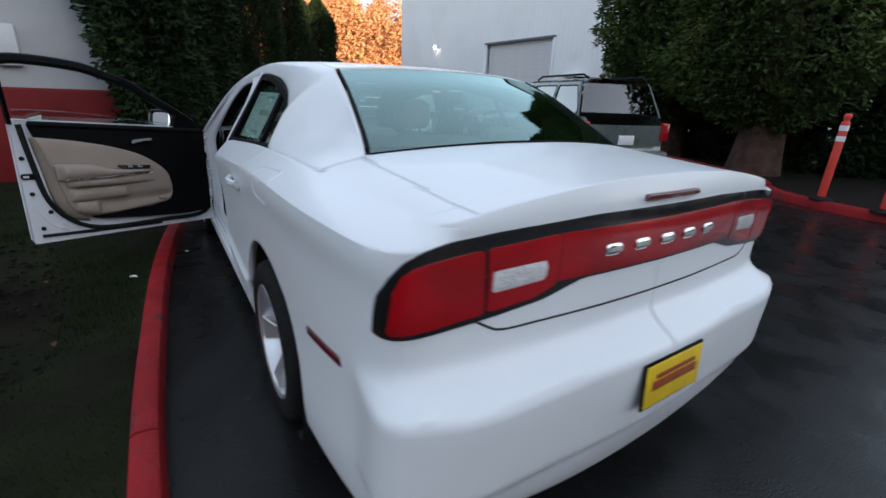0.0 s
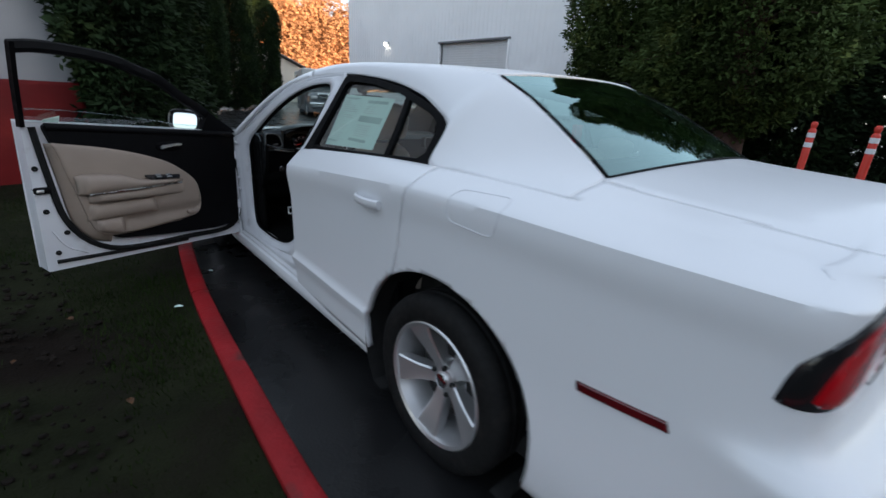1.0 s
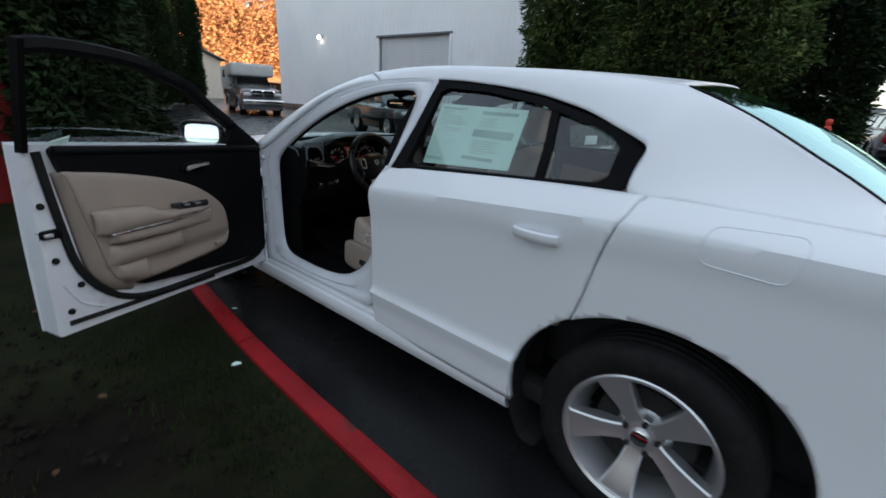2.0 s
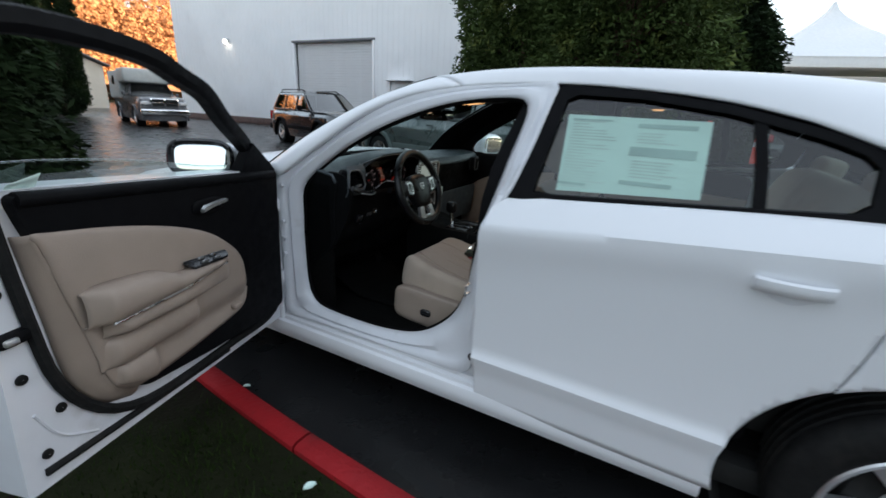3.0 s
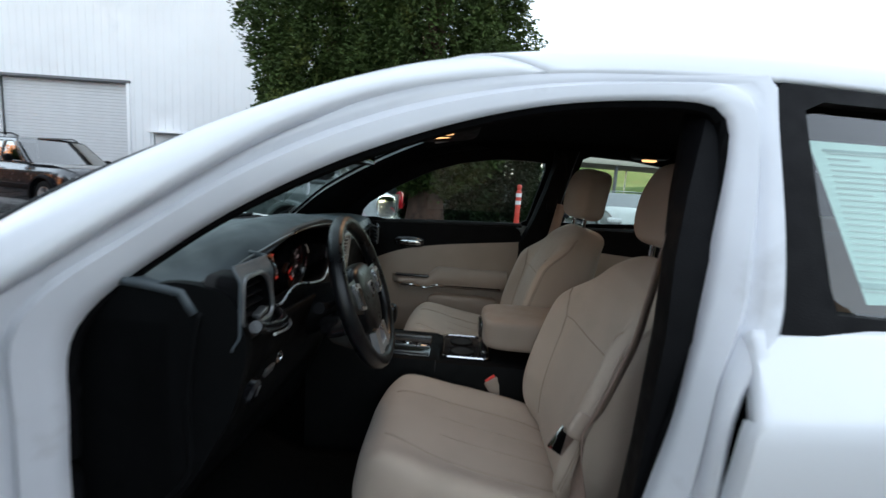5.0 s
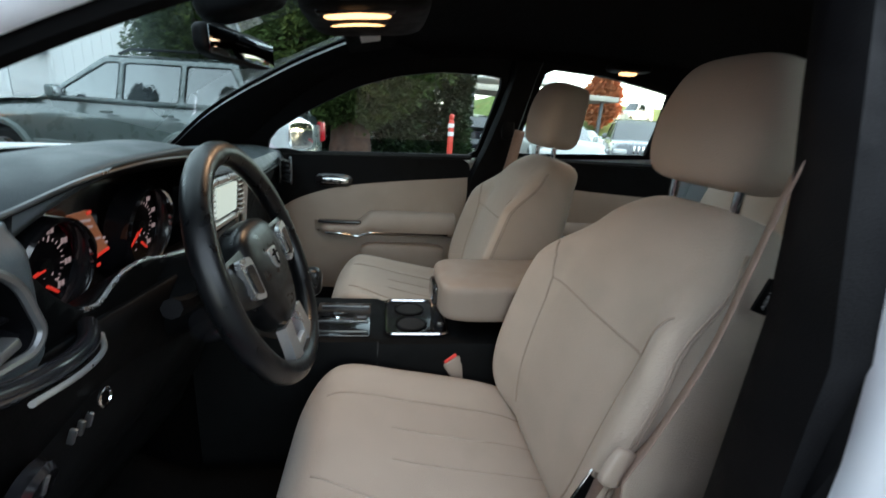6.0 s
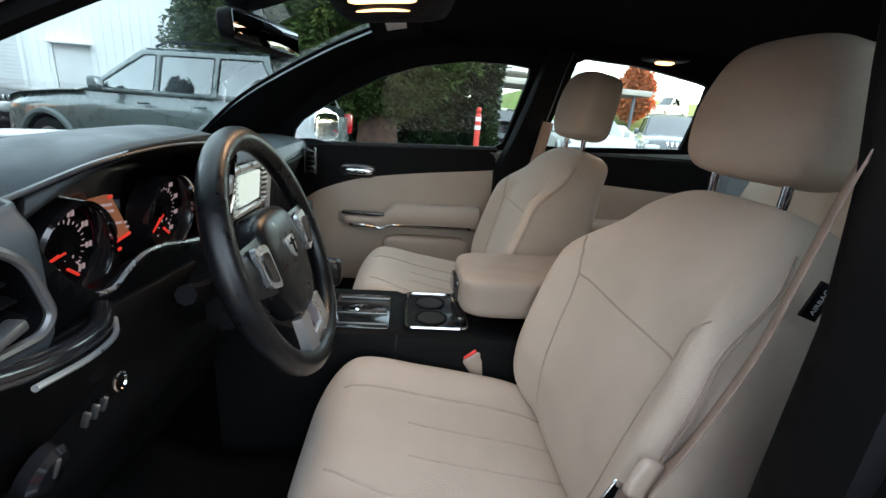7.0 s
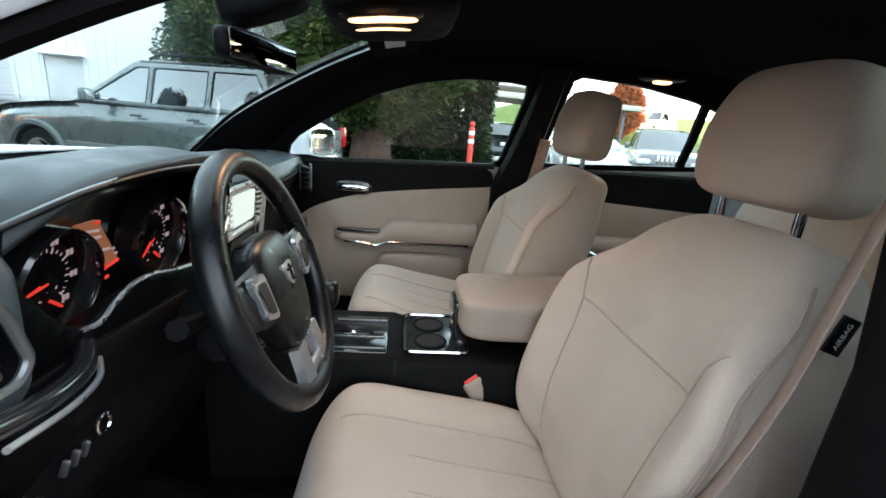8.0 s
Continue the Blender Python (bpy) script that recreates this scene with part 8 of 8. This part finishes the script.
part("emblem_bar", rbox(0.003, 0.003, 0.026, 0.001, at=SW @ pose(0, -0.0225, 0.004)), BLACK_TRIM, em)
for s in (-1, 1):
    part("spoke", loft([[SW @ Vector((s * x, y, z0)) for y, z0 in ((-0.004, zc + h), (0.012, zc + h * 0.7), (0.012, zc - h * 0.7), (-0.004, zc - h), (-0.012, zc))] for x, zc, h in ((0.06, 0.0, 0.045), (0.10, 0.004, 0.040), (0.14, 0.010, 0.034), (0.172, 0.015, 0.030))]), LEATHER, wheel_ob)
    pod = part("control_pod", slab(round_outline([(s * 0.083, -0.032), (s * 0.083, 0.034), (s * 0.128, 0.040), (s * 0.122, -0.020)], 0.012, 4), 0.008, lambda u, v, d: SW @ Vector((u, -0.017 + d, v))), SATIN, wheel_ob, "silver control pod")
    part("pod_button", slab(round_outline([(s * 0.092, -0.022), (s * 0.092, 0.024), (s * 0.118, 0.028), (s * 0.114, -0.014)], 0.008, 4), 0.004, lambda u, v, d: SW @ Vector((u, -0.0195 + d, v))), BLACK_GLOSS, pod)
    part("lower_spoke", loft([[SW @ Vector((s * (x + dx), y, z)) for dx, y in ((-w, -0.010), (w, -0.010), (w, 0.006), (-w, 0.006))] for x, z, w in ((0.036, -0.098, 0.020), (0.042, -0.13, 0.019), (0.050, -0.168, 0.024))]), SATIN, wheel_ob, "silver lower spoke")
part("spoke_bridge", rbox(0.08, 0.012, 0.018, 0.005, at=SW @ pose(0, -0.003, -0.150)), SATIN, wheel_ob)
part("steering_column", loft([[SW @ Vector((r * math.cos(a), y, 0.8 * r * math.sin(a) - 0.01)) for a in np.linspace(0, math.tau, 17)[:-1]] for y, r in ((0.04, 0.055), (0.08, 0.07), (0.16, 0.075), (0.26, 0.07))]), SHADED_DASH, wheel_ob)
part("column_stalk", tube([SW @ Vector((-0.05, 0.07, 0.0)), SW @ Vector((-0.14, 0.06, 0.01)), SW @ Vector((-0.18, 0.055, 0.02))], lambda t: 0.007 + 0.006 * t, 8, steps=8), BLACK_TRIM, wheel_ob)
part("column_lever", tube([SW @ Vector((-0.05, 0.07, -0.06)), SW @ Vector((-0.10, 0.03, -0.085))], 0.005, 6), SATIN, wheel_ob)
part("ignition_boss", soft(0.07, 0.10, 0.07, 0.7, 7, at=SW @ pose(-0.045, 0.07, -0.05)), BLACK_GLOSS, wheel_ob)

# overhead: mirror, lamps, visors
rm = part("rear_view_mirror", soft(0.27, 0.035, 0.066, 0.45, 10, at=pose(0.02, 2.075, 1.288, -3, 0, -14)), BLACK_TRIM, car, "black rear-view mirror")
part("mirror_glass", rbox(0.248, 0.004, 0.05, 0.001, at=pose(0.016, 2.058, 1.287, -3, 0, -14)), MIRROR_DIM, rm)
part("mirror_stalk", tube([(0.02, 2.085, 1.30), (0.015, 2.13, 1.345), (0.01, 2.12, 1.385)], 0.014, 8), BLACK_TRIM, rm)
part("sensor_housing", soft(0.11, 0.18, 0.07, 0.5, 8, at=pose(0.01, 2.06, 1.385, -20, 0, 0)), BLACK_TRIM, rm)
oc = part("overhead_console", soft(0.34, 0.26, 0.075, 0.4, 10, at=pose(0.0, 1.80, 1.392, -6, 0, 0)), BLACK_TRIM, car, "black overhead console with map lamps")
part("map_lamp", soft(0.060, 0.135, 0.020, 0.35, 10, lambda q: Vector((q.x + 0.9 * q.y * q.y / 0.135, q.y, q.z)), pose(-0.098, 1.815, 1.358, -6, -8, 0)), ORANGE_LIT, oc, "lit warm map lamp")
part("map_lamp", soft(0.018, 0.125, 0.018, 0.5, 8, lambda q: Vector((q.x + 0.9 * q.y * q.y / 0.135, q.y, q.z)), pose(-0.020, 1.818, 1.358, -6, -4, 0)), ORANGE_LIT, oc, "lit warm map lamp edge")
part("lamp_bezel", rbox(0.14, 0.155, 0.014, 0.012, 3, at=pose(-0.062, 1.816, 1.3645, -6, -6, 0)), BLACK_GLOSS, oc)
for x in (-0.38, 0.40):
    vs = part("sun_visor", soft(0.40, 0.15, 0.02, 0.3, 8, at=pose(x, 1.80, 1.388 if x > 0 else 1.385, -12, 0, 0)), HEADLINER, car, "black cloth sun visor")
    if x > 0:
        part("visor_label", rbox(0.12, 0.055, 0.002, 0.001, at=pose(0.26, 1.80, 1.374, -12, 0, 0)), REFLECT, vs)
dl = part("dome_lamp", soft(0.09, 0.14, 0.03, 0.5, 8, at=pose(0.42, 0.95, 1.385)), BLACK_TRIM, car)
part("lamp_lens", soft(0.035, 0.055, 0.016, 0.5, 6, at=pose(0.42, 0.95, 1.370)), ORANGE_LIT, dl)
for (x, y, z, wx, wy, pw_) in ((-0.06, 1.815, 1.335, 0.2, 0.12, 0.11), (0.42, 0.95, 1.34, 0.05, 0.085, 0.04)):
    l = new("lamp_light", bpy.data.lights.new("lamp_light", "AREA"))
    l.data.shape, l.data.size, l.data.size_y, l.data.energy, l.data.color = "RECTANGLE", wx, wy, pw_, (1.0, 0.62, 0.36)
    l.matrix_world = pose(x, y, z)

# ---- rear overhang drawn in to its true length ----
wheels = [o for o in car.children if o.name.split(".")[0] == "wheel"]
for o in car.children_recursive:
    if o.type != "MESH" or o in wheels or o.parent in wheels or o.parent.parent in wheels:
        continue
    if min((v.co.y for v in o.data.vertices), default=0.0) > -0.2 or o.matrix_basis != Matrix():
        continue
    for v in o.data.vertices:
        y = v.co.y
        v.co.y += 0.035 * step(-0.2, -0.6, y) + 0.05 * step(-0.98, -1.12, y) - 0.06 * step(0.76, 0.66, v.co.z) * step(-0.75, -0.95, y)
